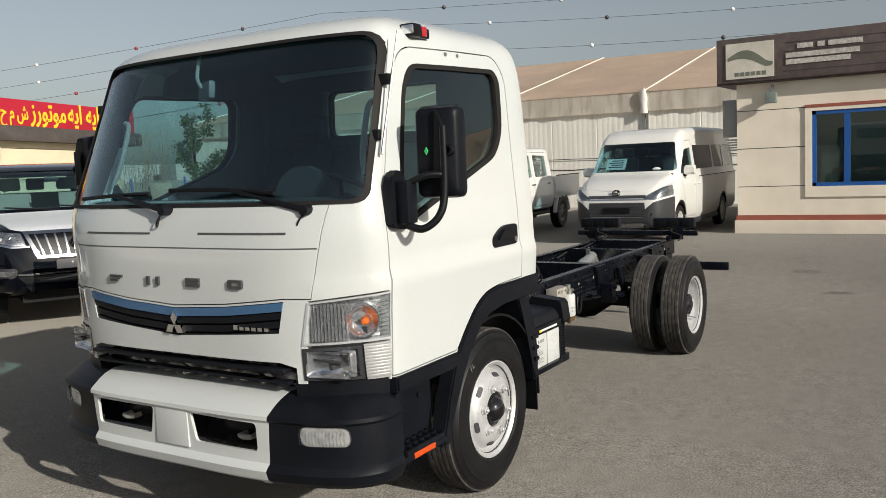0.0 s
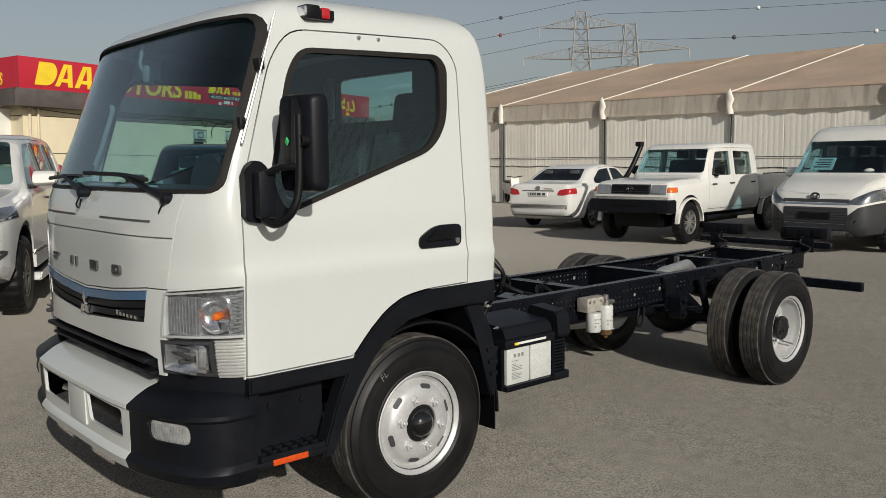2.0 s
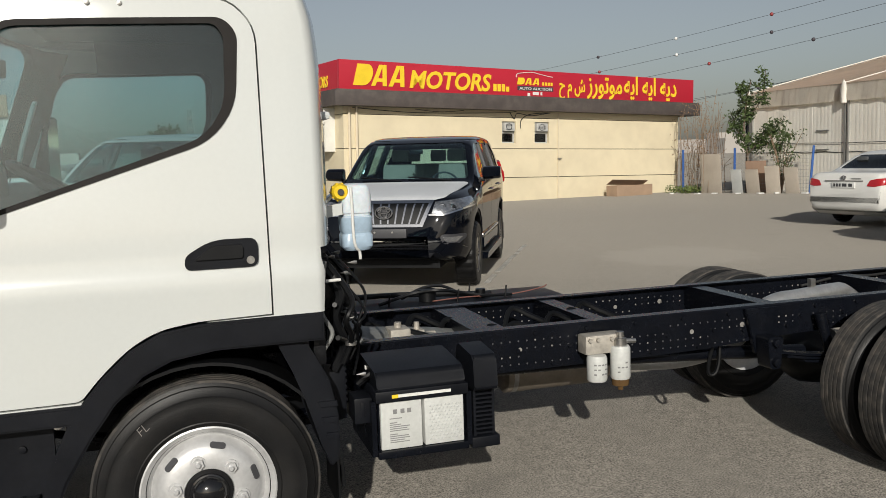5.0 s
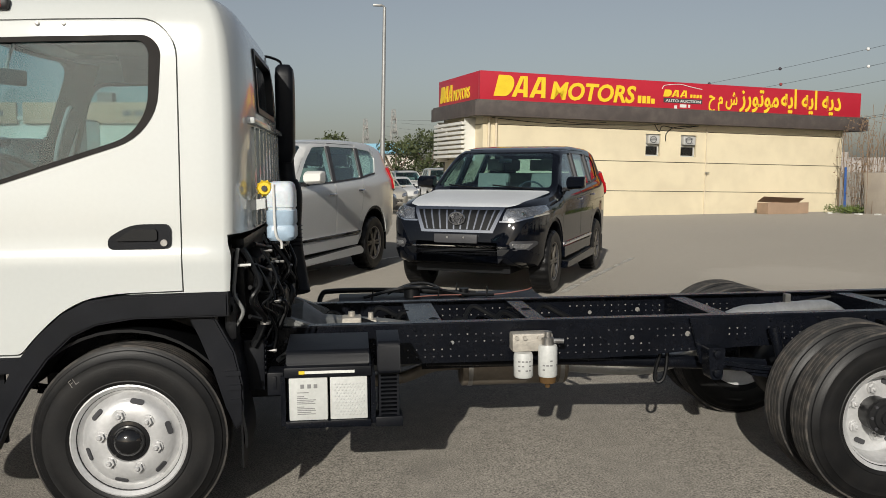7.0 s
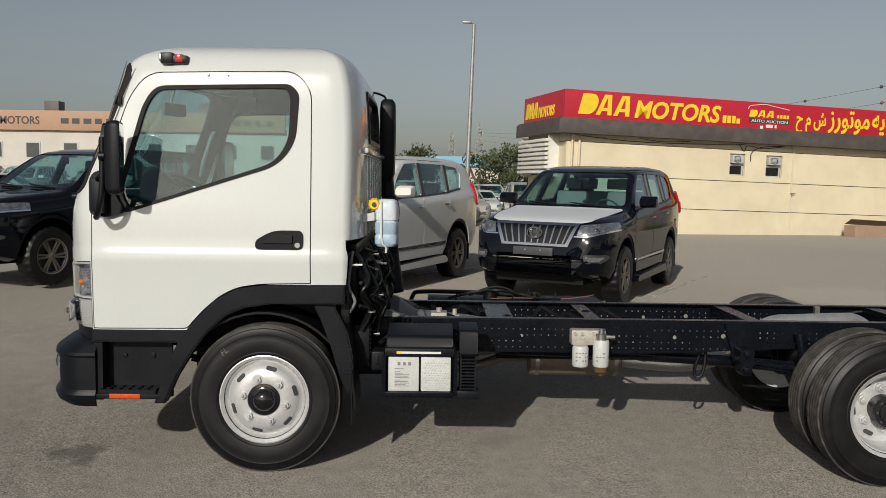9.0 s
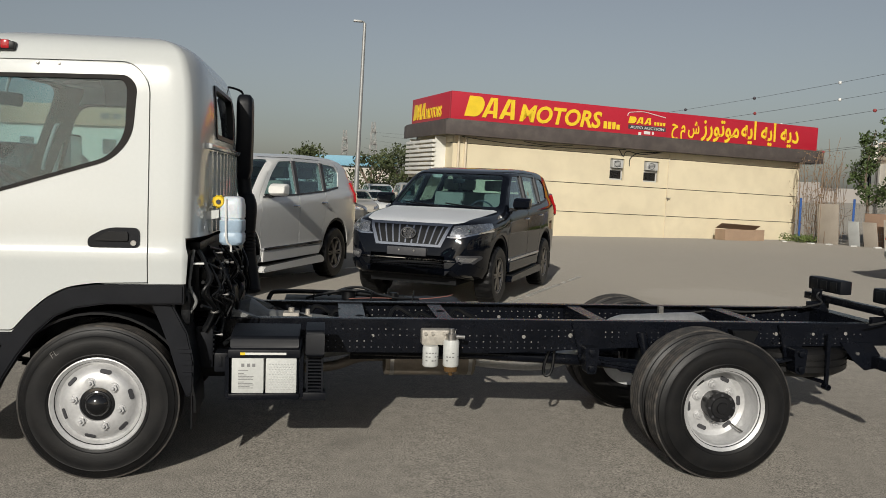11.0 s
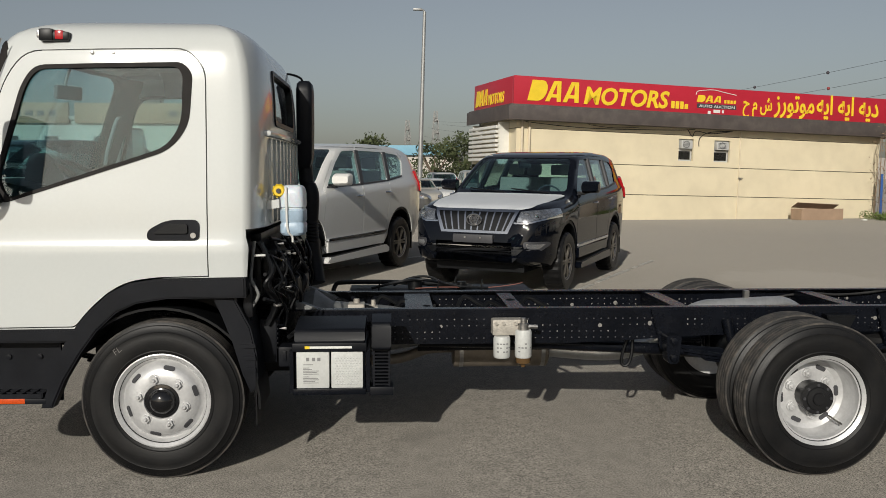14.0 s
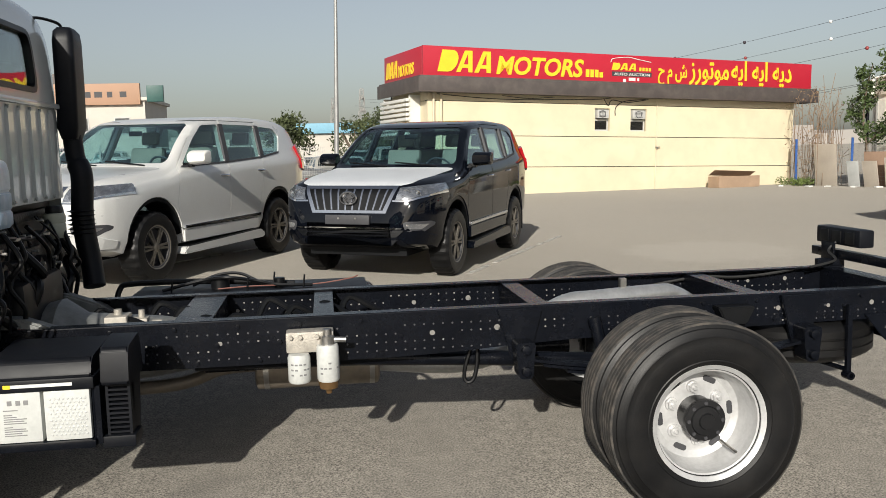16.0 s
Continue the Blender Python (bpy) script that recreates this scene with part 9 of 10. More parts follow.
    part("upper_grille", both(body.skin(0.006, -0.03), xprism([(-0.56, 0.88), (0.56, 0.88), (0.56, 0.94), (-0.56, 0.94)], -3.2, -2.5)), M_INK, t)
    part("trim_strip", both(body.skin(0.014, -0.01), xprism([(-0.58, 0.845), (0.58, 0.845), (0.60, 0.875), (-0.60, 0.875)], -3.2, -2.5)), M_CHROME, t)
    part("plate_holder", boxed(-2.95, -2.92, -0.26, 0.26, 0.60, 0.70), M_DARK, t)
    part("badge", oval_badge(bmesh.new(), -2.905, 0.99, 0.075, 0.052, 0.010), M_CHROME, t)
    part("sill", boxed(-1.5, 1.1, -0.93, 0.93, 0.24, 0.34, 0.02), M_GB, t)
    # papers on the dash, inside the windscreen
    me = mesh(boxed(-0.003, 0.003, -0.20, 0.20, 0.0, 0.28))
    me.transform(pose(-1.92, 0.36, 1.42, 0, 40, 0))
    pp = part("paper_notice", me, mat("pale_green_paper", (0.62, 0.70, 0.66), rough=0.7), t)
    bm = bmesh.new()
    for i in range(4):
        box(bm, -0.006, -0.0045, -0.15, 0.15 - 0.05 * (i % 2), 0.05 + 0.055 * i, 0.075 + 0.055 * i)
    me = mesh(bm)
    me.transform(pose(-1.92, 0.36, 1.42, 0, 40, 0))
    part("print_bar", me, M_INK, pp)
    part("dash_cloth", lathe(bmesh.new(), [(0.0, 1.43), (0.05, 1.42), (0.09, 1.39), (0.05, 1.37), (0.0, 1.37)], "z", 10, (-1.98, -0.50, 0.02), closed=False), M_LABEL, t)
    side_mirror(t, -1.66, 1.36, 0.92, P_WHITE, 0.22, 0.20)
    handles(t, [(-0.92, 1.06), (-0.6, 1.06)], 0.965, P_WHITE)
    part("side_rail", boxed(-0.6, 2.75, -0.975, -0.962, 1.20, 1.215), M_DARK, t)
    seats(t, [(-1.05, (-0.5, 0.5)), (-0.1, (-0.5, 0.0, 0.5)), (0.8, (-0.5, 0.0, 0.5)), (1.7, (-0.5, 0.0, 0.5))], 0.95, 0.9)
    part("dashboard", boxed(-2.1, -1.7, -0.85, 0.85, 1.05, 1.33, 0.05), M_DASH, t)
    for x in (-1.93, 1.55):
        for s in (-1, 1):
            car_wheel(t, x, s, 0.945, 0.345, 0.21, 0.205, 10, mat("white_steel_rim", (0.6, 0.59, 0.56), rough=0.45, metal=0.3), mat("pale_rim_dish", (0.4, 0.39, 0.37), rough=0.5))


minibus()


def saloon(name, paint, m, label, screen):
    t = thing(name, m, label, "car")
    body = Body(top=[(-2.25, 0.60), (-2.22, 0.72), (-2.05, 0.82), (-1.6, 0.92), (-1.05, 0.99), (-0.95, 1.02), (-0.40, 1.34), (-0.15, 1.43), (0.3, 1.47), (0.8, 1.44), (1.1, 1.36), (1.62, 1.10), (1.75, 1.07), (2.18, 1.05), (2.26, 0.98), (2.29, 0.7)],
                hw=[(-2.25, 0.55), (-2.15, 0.70), (-1.9, 0.82), (-1.4, 0.875), (1.4, 0.88), (1.9, 0.87), (2.2, 0.83), (2.29, 0.76)], belt=[(-2.3, 0.80), (-1.0, 0.92), (0.0, 0.96), (2.3, 1.0)], bot=[(-2.25, 0.35), (-2.1, 0.22), (2.0, 0.22), (2.25, 0.34), (2.29, 0.42)], tumble=0.22)
    spec = dict(axles=(-1.34, 1.26, 0.315), arch=1.15,
                side_windows=[([(-0.66, 1.02), (-0.20, 1.36), (0.16, 1.38), (0.16, 1.02)], M_PRIV), ([(0.24, 1.02), (0.24, 1.38), (0.72, 1.34), (1.12, 1.12), (1.10, 1.04)], M_PRIV)],
                windscreen=([(-0.70, 1.05), (0.70, 1.05), (0.56, 1.37), (-0.56, 1.37)], -1.5, lambda p: -0.80 + (p[1] - 1.0) * 1.55, M_TINT),
                rear_screen=([(-0.66, 1.11), (0.66, 1.11), (0.54, 1.37), (-0.54, 1.37)], lambda p: 1.42 - (p[1] - 1.08) * 1.75, 2.0, screen),
                doors=[[(-0.85, 0.32), (-0.90, 0.65), (-0.80, 0.98), (-0.22, 1.40), (0.19, 1.42), (0.19, 0.32)], [(0.21, 0.32), (0.21, 1.42), (0.76, 1.38), (1.18, 1.08), (0.98, 0.72), (0.82, 0.32)]])
    carve(body, spec, t, paint)
    for s in (-1, 1):
        part("tail_lamp", both(body.skin(0.012, -0.02), xprism(rounded([(s * 0.50, 0.80), (s * 0.56, 0.91), (s * 0.72, 0.94), (s * 1.0, 0.96), (s * 1.0, 0.85), (s * 0.66, 0.79)], 0.03), 2.02, 2.6)), M_REDL, t)
        part("reflector", lathe(bmesh.new(), [(0.0, 2.262), (0.028, 2.26), (0.028, 2.22), (0.0, 2.22)], "x", 12, (0, s * 0.60, 0.46), closed=False), M_REDL, t)
        part("headlamp", both(body.skin(0.005, -0.02), xprism([(s * 0.5, 0.60), (s * 0.52, 0.74), (s * 0.95, 0.84), (s * 0.95, 0.68)], -2.6, -1.7)), M_REFL, t)
    pl = part("number_plate", boxed(2.275, 2.30, -0.25, 0.25, 0.76, 0.87, 0.004), M_LABEL, t)
    bm = bmesh.new()
    for y0, y1 in ((-0.20, -0.12), (-0.08, 0.02), (0.05, 0.09), (0.11, 0.15), (0.17, 0.21)):
        box(bm, 2.30, 2.303, -y1, -y0, 0.785, 0.845)
    part("print_bar", bm, M_INK, pl)
    bm = oval_badge(bmesh.new(), 2.285, 0.955, 0.055, 0.038, 0.007)
    part("badge", bm, M_CHROME, t)
    part("model_bar", boxed(2.262, 2.27, 0.15, 0.36, 0.925, 0.945), M_STEEL, t)
    part("plate_recess", boxed(2.27, 2.285, -0.42, 0.42, 0.885, 0.905), M_CHROME, t)
    part("lower_strip", both(body.skin(0.006, -0.02), xprism([(-0.8, 0.30), (0.8, 0.30), (0.8, 0.335), (-0.8, 0.335)], 1.9, 2.6)), M_STEEL, t)
    side_mirror(t, -0.62, 1.02, 0.86, paint, 0.17, 0.12)
    handles(t, [(0.06, 0.84), (0.95, 0.87)], 0.88, paint)
    seats(t, [(0.05, (-0.36, 0.36)), (0.85, (-0.36, 0.36))], 0.45, 0.8)
    for x in (-1.34, 1.26):
        for s in (-1, 1):
            car_wheel(t, x, s, 0.875, 0.315, 0.20, 0.20, 5, mat("dark_alloy", (0.10, 0.10, 0.105), rough=0.3, metal=0.6))
    return t


saloon_car = saloon("white_saloon_car", P_WHITE, pose(14.46, 9.92, -0.02, 0, 0, 190), "white saloon car with a black-tinted rear window", M_PRIV)


# ---- surroundings ----
M_LEAF = mat("green_leaves", (0.055, 0.085, 0.022), rough=0.6, var=0.35, scale=2.0, fine=0.2, fscale=30)
M_LEAF2 = mat("olive_leaves", (0.06, 0.075, 0.028), rough=0.7, var=0.35, scale=0.8, fine=0.2, fscale=20)
M_BARK = mat("grey_bark", (0.17, 0.13, 0.095), rough=0.9, var=0.25, scale=10, bump=0.3, bscale=60)
M_TWIG = mat("dry_twigs", (0.24, 0.17, 0.115), rough=0.9, var=0.25, scale=8)
M_GALV = mat("galvanised_wire", (0.36, 0.36, 0.35), rough=0.5, metal=0.5, var=0.1)
M_PYLON = mat("galvanised_lattice", (0.40, 0.39, 0.37), rough=0.6, metal=0.2, var=0.1)
M_BLUEP = mat("blue_post_paint", (0.03, 0.10, 0.33), rough=0.5, var=0.15)
M_BOARD = mat("weathered_board", (0.42, 0.37, 0.31), rough=0.85, var=0.12, scale=1.5, fine=0.08, rand=0.18)


def leaf(bm, p, size, rng):
    n = Vector((rng.uniform(-1, 1), rng.uniform(-1, 1), rng.uniform(-0.6, 1))).normalized()
    a = n.orthogonal().normalized()
    b = n.cross(a)
    k = rng.uniform(0, 6.28)
    a, b = a * math.cos(k) + b * math.sin(k), b * math.cos(k) - a * math.sin(k)
    s = size * rng.uniform(0.6, 1.3)
    v = [bm.verts.new(p + a * (s * x) + b * (s * y) + n * (s * z)) for x, y, z in ((-1, 0, 0), (0, 0.45, 0.12), (1, 0, -0.1), (0, -0.45, 0.12))]
    bm.faces.new(v)


def crown(bm, clumps, count, size, rng):
    for c, r in clumps:
        c = Vector(c)
        for _ in range(int(count * r * r)):
            d = Vector((rng.gauss(0, 1), rng.gauss(0, 1), rng.gauss(0, 0.8)))
            d = d.normalized() * r * (rng.random() ** 0.45)
            leaf(bm, c + d, size, rng)


def far_tree(x, y, h, w, seed, label):
    rng = random.Random(seed)
    z0 = gz(x, y)
    t = thing("tree", pose(x, y, z0), label, "tree", "trees behind the car park")
    bm = bmesh.new()
    tube(bm, smoothed([(0, 0, -0.1), (0.1, 0.05, h * 0.25), (0.0, 0.1, h * 0.5)]), [0.22 - 0.01 * i for i in range(13)], 8)
    for i in range(5):
        a = i * 1.3 + seed
        tube(bm, smoothed([(0.05, 0.05, h * 0.35), (w * 0.2 * math.cos(a), w * 0.2 * math.sin(a), h * 0.55), (w * 0.36 * math.cos(a), w * 0.36 * math.sin(a), h * 0.75)]), [0.1 - 0.006 * j for j in range(13)], 6)
    part("trunk", bm, M_BARK, t)
    bm = bmesh.new()
    cl = []
    for i in range(26):
        a, r = rng.uniform(0, 6.28), w * 0.5 * rng.random() ** 0.6
        zz = h * rng.uniform(0.30, 0.9)
        k = math.sqrt(max(0.1, 1 - ((zz / h - 0.55) / 0.5) ** 2))
        cl.append(((r * k * math.cos(a), r * k * math.sin(a), zz), rng.uniform(0.10, 0.2) * h))
    crown(bm, cl, 130, 0.16, rng)
    part("crown", bm, M_LEAF2, t, smooth=180)


def lamp_post():
    bm = bmesh.new()
    tube(bm, [(0, 0, -0.5), (0.05, 0, 5.0), (0.1, 0, 11.0)], [0.15, 0.12, 0.09], 12)
    t = thing("street_lamp", pose(2.62, 45.0, gz(2.6, 45), 0, 1.2, 0), "tall grey street lamp with one arm", "street lamp")
    part("pole", bm, M_GALV, t)
    part("arm", tube(bmesh.new(), smoothed([(0.1, 0, 10.9), (0.06, 0, 11.06), (-0.1, 0, 11.1)]), 0.05, 8), M_GALV, t)
    part("lamp_head", boxed(-0.55, -0.05, -0.13, 0.13, 11.05, 11.16, 0.03), M_GALV, t)


lamp_post()


def wire_fence(x0, x1, y, h=1.75):
    """Welded mesh panels on posts."""
    t = thing("mesh_fence", Matrix(), "galvanised welded mesh fence round the car park", "fence")
    n = int((x1 - x0) / 2.5)
    for i in range(n):
        a = x0 + 2.5 * i
        z = gz(a, y)
        part("post", boxed(a - 0.03, a + 0.03, y - 0.03, y + 0.03, z - 0.3, z + h + 0.1), M_GALV, t)
        bm = bmesh.new()
        for j in range(1, 42):
            x = a + 2.5 * j / 42
            box(bm, x - 0.0035, x + 0.0035, y - 0.003, y + 0.003, z + 0.05, z + h)
        for j in range(13):
            zz = z + 0.08 + (h - 0.1) * j / 12
            box(bm, a + 0.03, a + 2.47, y + 0.004, y + 0.010, zz - 0.004, zz + 0.004)
        tagged(part("mesh_wire", bm, M_GALV, t), kind="stuff")


wire_fence(-18.0, 4.4, 26.2)


# rows of parked cars behind the fence
def car_park():
    rng = random.Random(5)
    white2 = car_paint("pale_beige_car_paint", (0.52, 0.49, 0.43), metal=0.2)
    grey = car_paint("grey_car_paint", (0.14, 0.145, 0.15), metal=0.3)
    paints = [P_WHITE, P_WHITE, white2, P_SILVER, grey, P_WHITE, P_BLACK, white2]
    spots = []
    for row, (y, yaw) in enumerate(((29.0, 180), (34.5, 95), (40.0, 95), (48.0, 95))):
        x = -22.0 + row
        while x < (3.2 if row == 0 else 6.0):
            spots.append((x, y + rng.uniform(-0.3, 0.3), yaw + rng.uniform(-6, 6)))
            x += 5.6 if row == 0 else 2.9
    for i, (x, y, yaw) in enumerate(spots):
        p = paints[int(hash01(i, 9) * len(paints))]
        if hash01(i, 4) < 0.5:
            c = repainted(saloon_car, pose(x, y, gz(x, y), 0, 0, yaw), "parked_car", "parked car in rows behind the mesh fence", {P_WHITE: p})
        else:
            c = repainted(black_car, pose(x, y, gz(x, y), 0, 0, yaw), "parked_car", "parked off-road car behind the mesh fence", {P_BLACK: p, P_FILM: p})
        tagged(c, group="cars behind the fence")


car_park()


def long_showroom():
    """The far row of showrooms with a tan sign band."""
    b = thing("showroom_row", pose(-62.0, 52.0, 0.95), "long low showroom row with a tan sign band", "building")
    L = 53.0
    M_TAN = mat("tan_sign_band", (0.42, 0.25, 0.16), rough=0.6, var=0.08, scale=0.3)
    M_WALLW = mat("dusty_white_wall", (0.60, 0.56, 0.50), rough=0.85, var=0.06, scale=0.6, dust=(0.45, 0.4, 0.33), dust_amount=0.2)
    part("wall", boxed(0, L, 0.3, 8, -1, 4.0), M_WALLW, b)
    part("roof", boxed(-0.2, L + 0.2, 0.1, 8.2, 4.0, 4.2), M_WALLW, b)
    for i in range(5):
        x0 = 10.6 * i
        s = part("sign", boxed(x0 + 0.2, x0 + 10.4, 0.0, 0.3, 3.75, 5.05, 0.02), M_TAN, b, "tan fascia sign with dark lettering")
        if i in (2, 3):
            me = text_mesh("MOTORS", 0.72, 0.02, 0.01, 0, 2.6)
            me.transform(Matrix.Translation((x0 + 2.2, -0.015, 4.15)))
            part("lettering", me, M_INK, s)
        bm = bmesh.new()
        for j in range(5):
            box(bm, x0 + 6.2 + 0.75 * j, x0 + 6.2 + 0.75 * j + 0.3 + 0.3 * hash01(i, j), -0.01, 0.0, 4.2, 4.55)
        part("writing_bar", bm, M_INK, s)
        for j in range(4):
            w = part("window", boxed(x0 + 1.2 + 2.5 * j, x0 + 2.2 + 2.5 * j, 0.26, 0.34, 1.9, 3.0), M_FRAMEA, b)
            part("pane", boxed(x0 + 1.28 + 2.5 * j, x0 + 2.12 + 2.5 * j, 0.24, 0.258, 1.98, 2.92), mat("dim_window", (0.06, 0.065, 0.07), rough=0.15), w)
        part("roof_tank", boxed(x0 + 4.0, x0 + 5.0, 2.5, 3.5, 4.2, 5.9, 0.05), M_FASCIA, b)
    part("end_panel", boxed(L + 0.2, L + 1.2, 0.0, 0.3, 3.9, 4.9, 0.02), mat("teal_panel", (0.02, 0.085, 0.075), rough=0.5), b)
    # low blue-roofed shed, far behind
    s = thing("blue_roofed_shed", pose(0.0, 78.0, 0), "low white shed with a pale blue roof", "building")
    part("wall", boxed(-0.5, 7.2, 0, 6, -1, 3.2), M_WALLW, s)
    part("roof", boxed(-0.8, 7.5, -0.4, 6.4, 3.2, 4.15, 0.03), mat("pale_blue_roof", (0.20, 0.42, 0.55), rough=0.6, var=0.06), s)


long_showroom()
far_tree(-0.6, 62.0, 4.9, 2.9, 3, "small leafy tree behind the parked cars")
far_tree(4.3, 62.0, 4.4, 3.2, 11, "dense dark green tree behind the parked cars")
far_tree(6.7, 60.0, 5.0, 3.6, 15, "dense dark green tree behind the parked cars")
far_tree(-38.0, 66.0, 5.0, 6.0, 23, "dense dark green tree behind the parked cars")


def skyline():
    """Hazy low town along the horizon."""
    rng = random.Random(8)
    bm = bmesh.new()
    for i in range(150):
        a = radians(rng.uniform(-30, 130))
        d = rng.uniform(260, 420)
        x, y = d * math.cos(a), d * math.sin(a)
        w, h = rng.uniform(5, 22), rng.uniform(2.5, 7.5)
        box(bm, x - w / 2, x + w / 2, y - 4, y + 4, -4, h)
    solo("distant_houses", bm, mat("hazy_buildings", (0.40, 0.37, 0.34), rough=0.9, var=0.15, scale=0.02), Matrix(), "hazy low houses along the horizon", "building", kind="stuff")


skyline()


def side_strip():
    """The scrap corner between the office and the tent: fence, leaning boards, creeper, tree."""
    A, B, C = Vector((19.95, 27.0)), Vector((20.75, 24.7)), Vector((22.1, 22.1))
    for i, (p, lean) in enumerate(((A, 0), (B, 1), (C, 8))):
        z = gz(*p)
        solo("fence_post", tube(bmesh.new(), [(0, 0, -0.3), (0, 0, 1.75)], 0.045, 8), M_BLUEP, pose(p.x, p.y, z, 0, lean, 20), "blue painted steel fence post", "fence post", "blue posts of the scrap corner")
    for a, b in ((A, B), (B, C)):
        z = gz(*a)
        d = b - a
        t = thing("scrap_fence", pose(a.x, a.y, z, 0, 0, math.degrees(math.atan2(d.y, d.x))), "rusty mesh fence between blue posts", "fence", "scrap corner fence")
        bm = bmesh.new()
        L = d.length
        for j in range(1, 26):
            box(bm, L * j / 26 - 0.004, L * j / 26 + 0.004, -0.003, 0.003, 0.05, 1.55)
        for j in range(12):
            box(bm, 0.04, L - 0.04, 0.004, 0.010, 0.1 + 0.13 * j, 0.108 + 0.13 * j)
        part("mesh_wire", bm, M_GALV, t)
    spots = ((0.62, 0.02, 0.95, 1.55, 4, M_BOARD), (1.10, -0.10, 0.42, 0.95, 12, mat("grey_sheet", (0.42, 0.43, 0.42), rough=0.7, var=0.1)), (1.32, -0.12, 0.52, 0.95, 14, M_BOARD), (1.58, -0.1, 0.55, 1.05, 10, M_BOARD), (1.83, -0.1, 0.5, 1.0, 13, M_BOARD), (1.30, 0.25, 0.8, 1.25, 5, mat("brown_panel", (0.30, 0.2, 0.14), rough=0.8, var=0.1)))
    for u, off, w, h, lean, m_ in spots:
        p = A.lerp(B, u) if u < 1 else B.lerp(C, u - 1)
        d = (B - A) if u < 1 else (C - B)
        yaw = math.degrees(math.atan2(d.y, d.x))
        n = Vector((-d.y, d.x)).normalized()
        if n.x > 0:
            n = -n
        p = p + n * (0.18 - off)
        bm = boxed(-w / 2, w / 2, -0.02, 0.02, 0, h, 0.006)
        solo("leaning_board", bm, m_, pose(p.x, p.y, gz(*p) - 0.01, lean if n.x < 0 else -lean, 0, yaw), "weathered board leaning on the fence", "board", "boards leaning on the fence")
    # slender tree with open crown
    rng = random.Random(31)
    base = Vector((21.0, 24.2, gz(21, 24.2)))
    t = thing("tree", pose(*base), "slender young tree with open green crown", "tree")
    limbs = [smoothed([(0, 0, -0.1), (0.05, 0.05, 1.2), (-0.1, 0.1, 2.3), (0.05, 0.2, 3.4), (0.2, 0.1, 4.3)]),
             smoothed([(0, 0, 1.5), (0.3, -0.5, 2.1), (0.5, -1.1, 2.6)]), smoothed([(-0.05, 0.1, 2.0), (-0.1, 0.6, 2.5), (0.0, 0.95, 3.0)]),
             smoothed([(0.0, 0.15, 3.0), (0.1, 0.5, 3.7), (0.1, 0.55, 4.2)]), smoothed([(0.03, 0.1, 2.8), (0.3, -0.4, 3.6), (0.35, -0.55, 4.6)])]
    bm = bmesh.new()
    for i, l_ in enumerate(limbs):
        tube(bm, l_, [(0.06 if i == 0 else 0.03) * (1 - 0.8 * j / len(l_)) for j in range(len(l_))], 7)
    part("trunk", bm, M_BARK, t)
    bm = bmesh.new()
    cl = []
    for i, l_ in enumerate(limbs):
        for j, p in enumerate(l_):
            if p.z > 1.7 and (i or j % 2):
                cl.append((p + Vector((rng.uniform(-.15, .15), rng.uniform(-.15, .15), rng.uniform(-.1, .15))), rng.uniform(0.16, 0.30)))
    for q in ((0.4, -0.8, 2.2), (0.45, -1.2, 2.3), (0.3, -0.5, 2.0), (0.5, -1.5, 2.1), (0.2, 0.0, 2.1), (0.3, -0.3, 1.8), (0.5, -1.0, 1.8)):
        cl.append((Vector(q), 0.34))
    crown(bm, cl, 620, 0.075, rng)
    part("crown", bm, M_LEAF, t, smooth=180)
    # bush beside it
    t = thing("bush", pose(21.6, 23.0, gz(21.6, 23)), "leggy half-dry bush by the fence", "bush")
    bm = bmesh.new()
    tips = []
    for i in range(16):
        a = rng.uniform(0, 6.28)
        r, h = rng.uniform(0.2, 0.8), rng.uniform(1.2, 2.3)
        pts = smoothed([(0, 0, 0), (r * 0.3 * math.cos(a), r * 0.3 * math.sin(a), h * 0.5), (r * math.cos(a), r * math.sin(a), h)])
        tube(bm, pts, 0.012, 5)
        tips += [(pts[-1], 0.22), (pts[-4], 0.18), (pts[-7], 0.12)]
    tagged(part("stem_tangle", bm, M_TWIG, t), kind="stuff")
    bm = bmesh.new()
    crown(bm, tips, 420, 0.055, rng)
    part("leaves", bm, M_LEAF, t, smooth=180)
    # dry creeper on the office corner
    t = thing("dry_creeper", pose(20.3, 27.2, gz(20.3, 27.2)), "dry leafless creeper over the wall corner", "creeper")
    bm = bmesh.new()
    for i in range(70):
        x, y = rng.uniform(-0.3, 0.9), rng.uniform(-1.6, 0.6)
        h = rng.uniform(1.2, 3.6) if i % 3 else rng.uniform(3.0, 4.4)
        dx, dy = rng.uniform(-0.5, 0.6), rng.uniform(-0.9, 0.5)
        tube(bm, smoothed([(x, y, 0), (x + dx * 0.2, y + dy * 0.3, h * 0.4), (x + dx * 0.5 + rng.uniform(-.15, .15), y + dy * 0.5, h * 0.75), (x + dx, y + dy, h * rng.uniform(0.8, 1.0))], 4), 0.010, 4)
    tagged(part("stem_tangle", bm, M_TWIG, t), kind="stuff")
    bm = bmesh.new()
    for _ in range(900):
        leaf(bm, Vector((rng.uniform(-0.5, 0.9), rng.uniform(-1.5, 0.6), rng.uniform(0.4, 3.7))), 0.04, rng)
    part("leaves", bm, mat("dry_leaves", (0.26, 0.17, 0.10), rough=0.9, var=0.3, scale=6), t, smooth=180)
    t = thing("weeds", pose(19.9, 26.3, gz(19.9, 26.3)), "low green weeds at the wall foot", "plant")
    bm = bmesh.new()
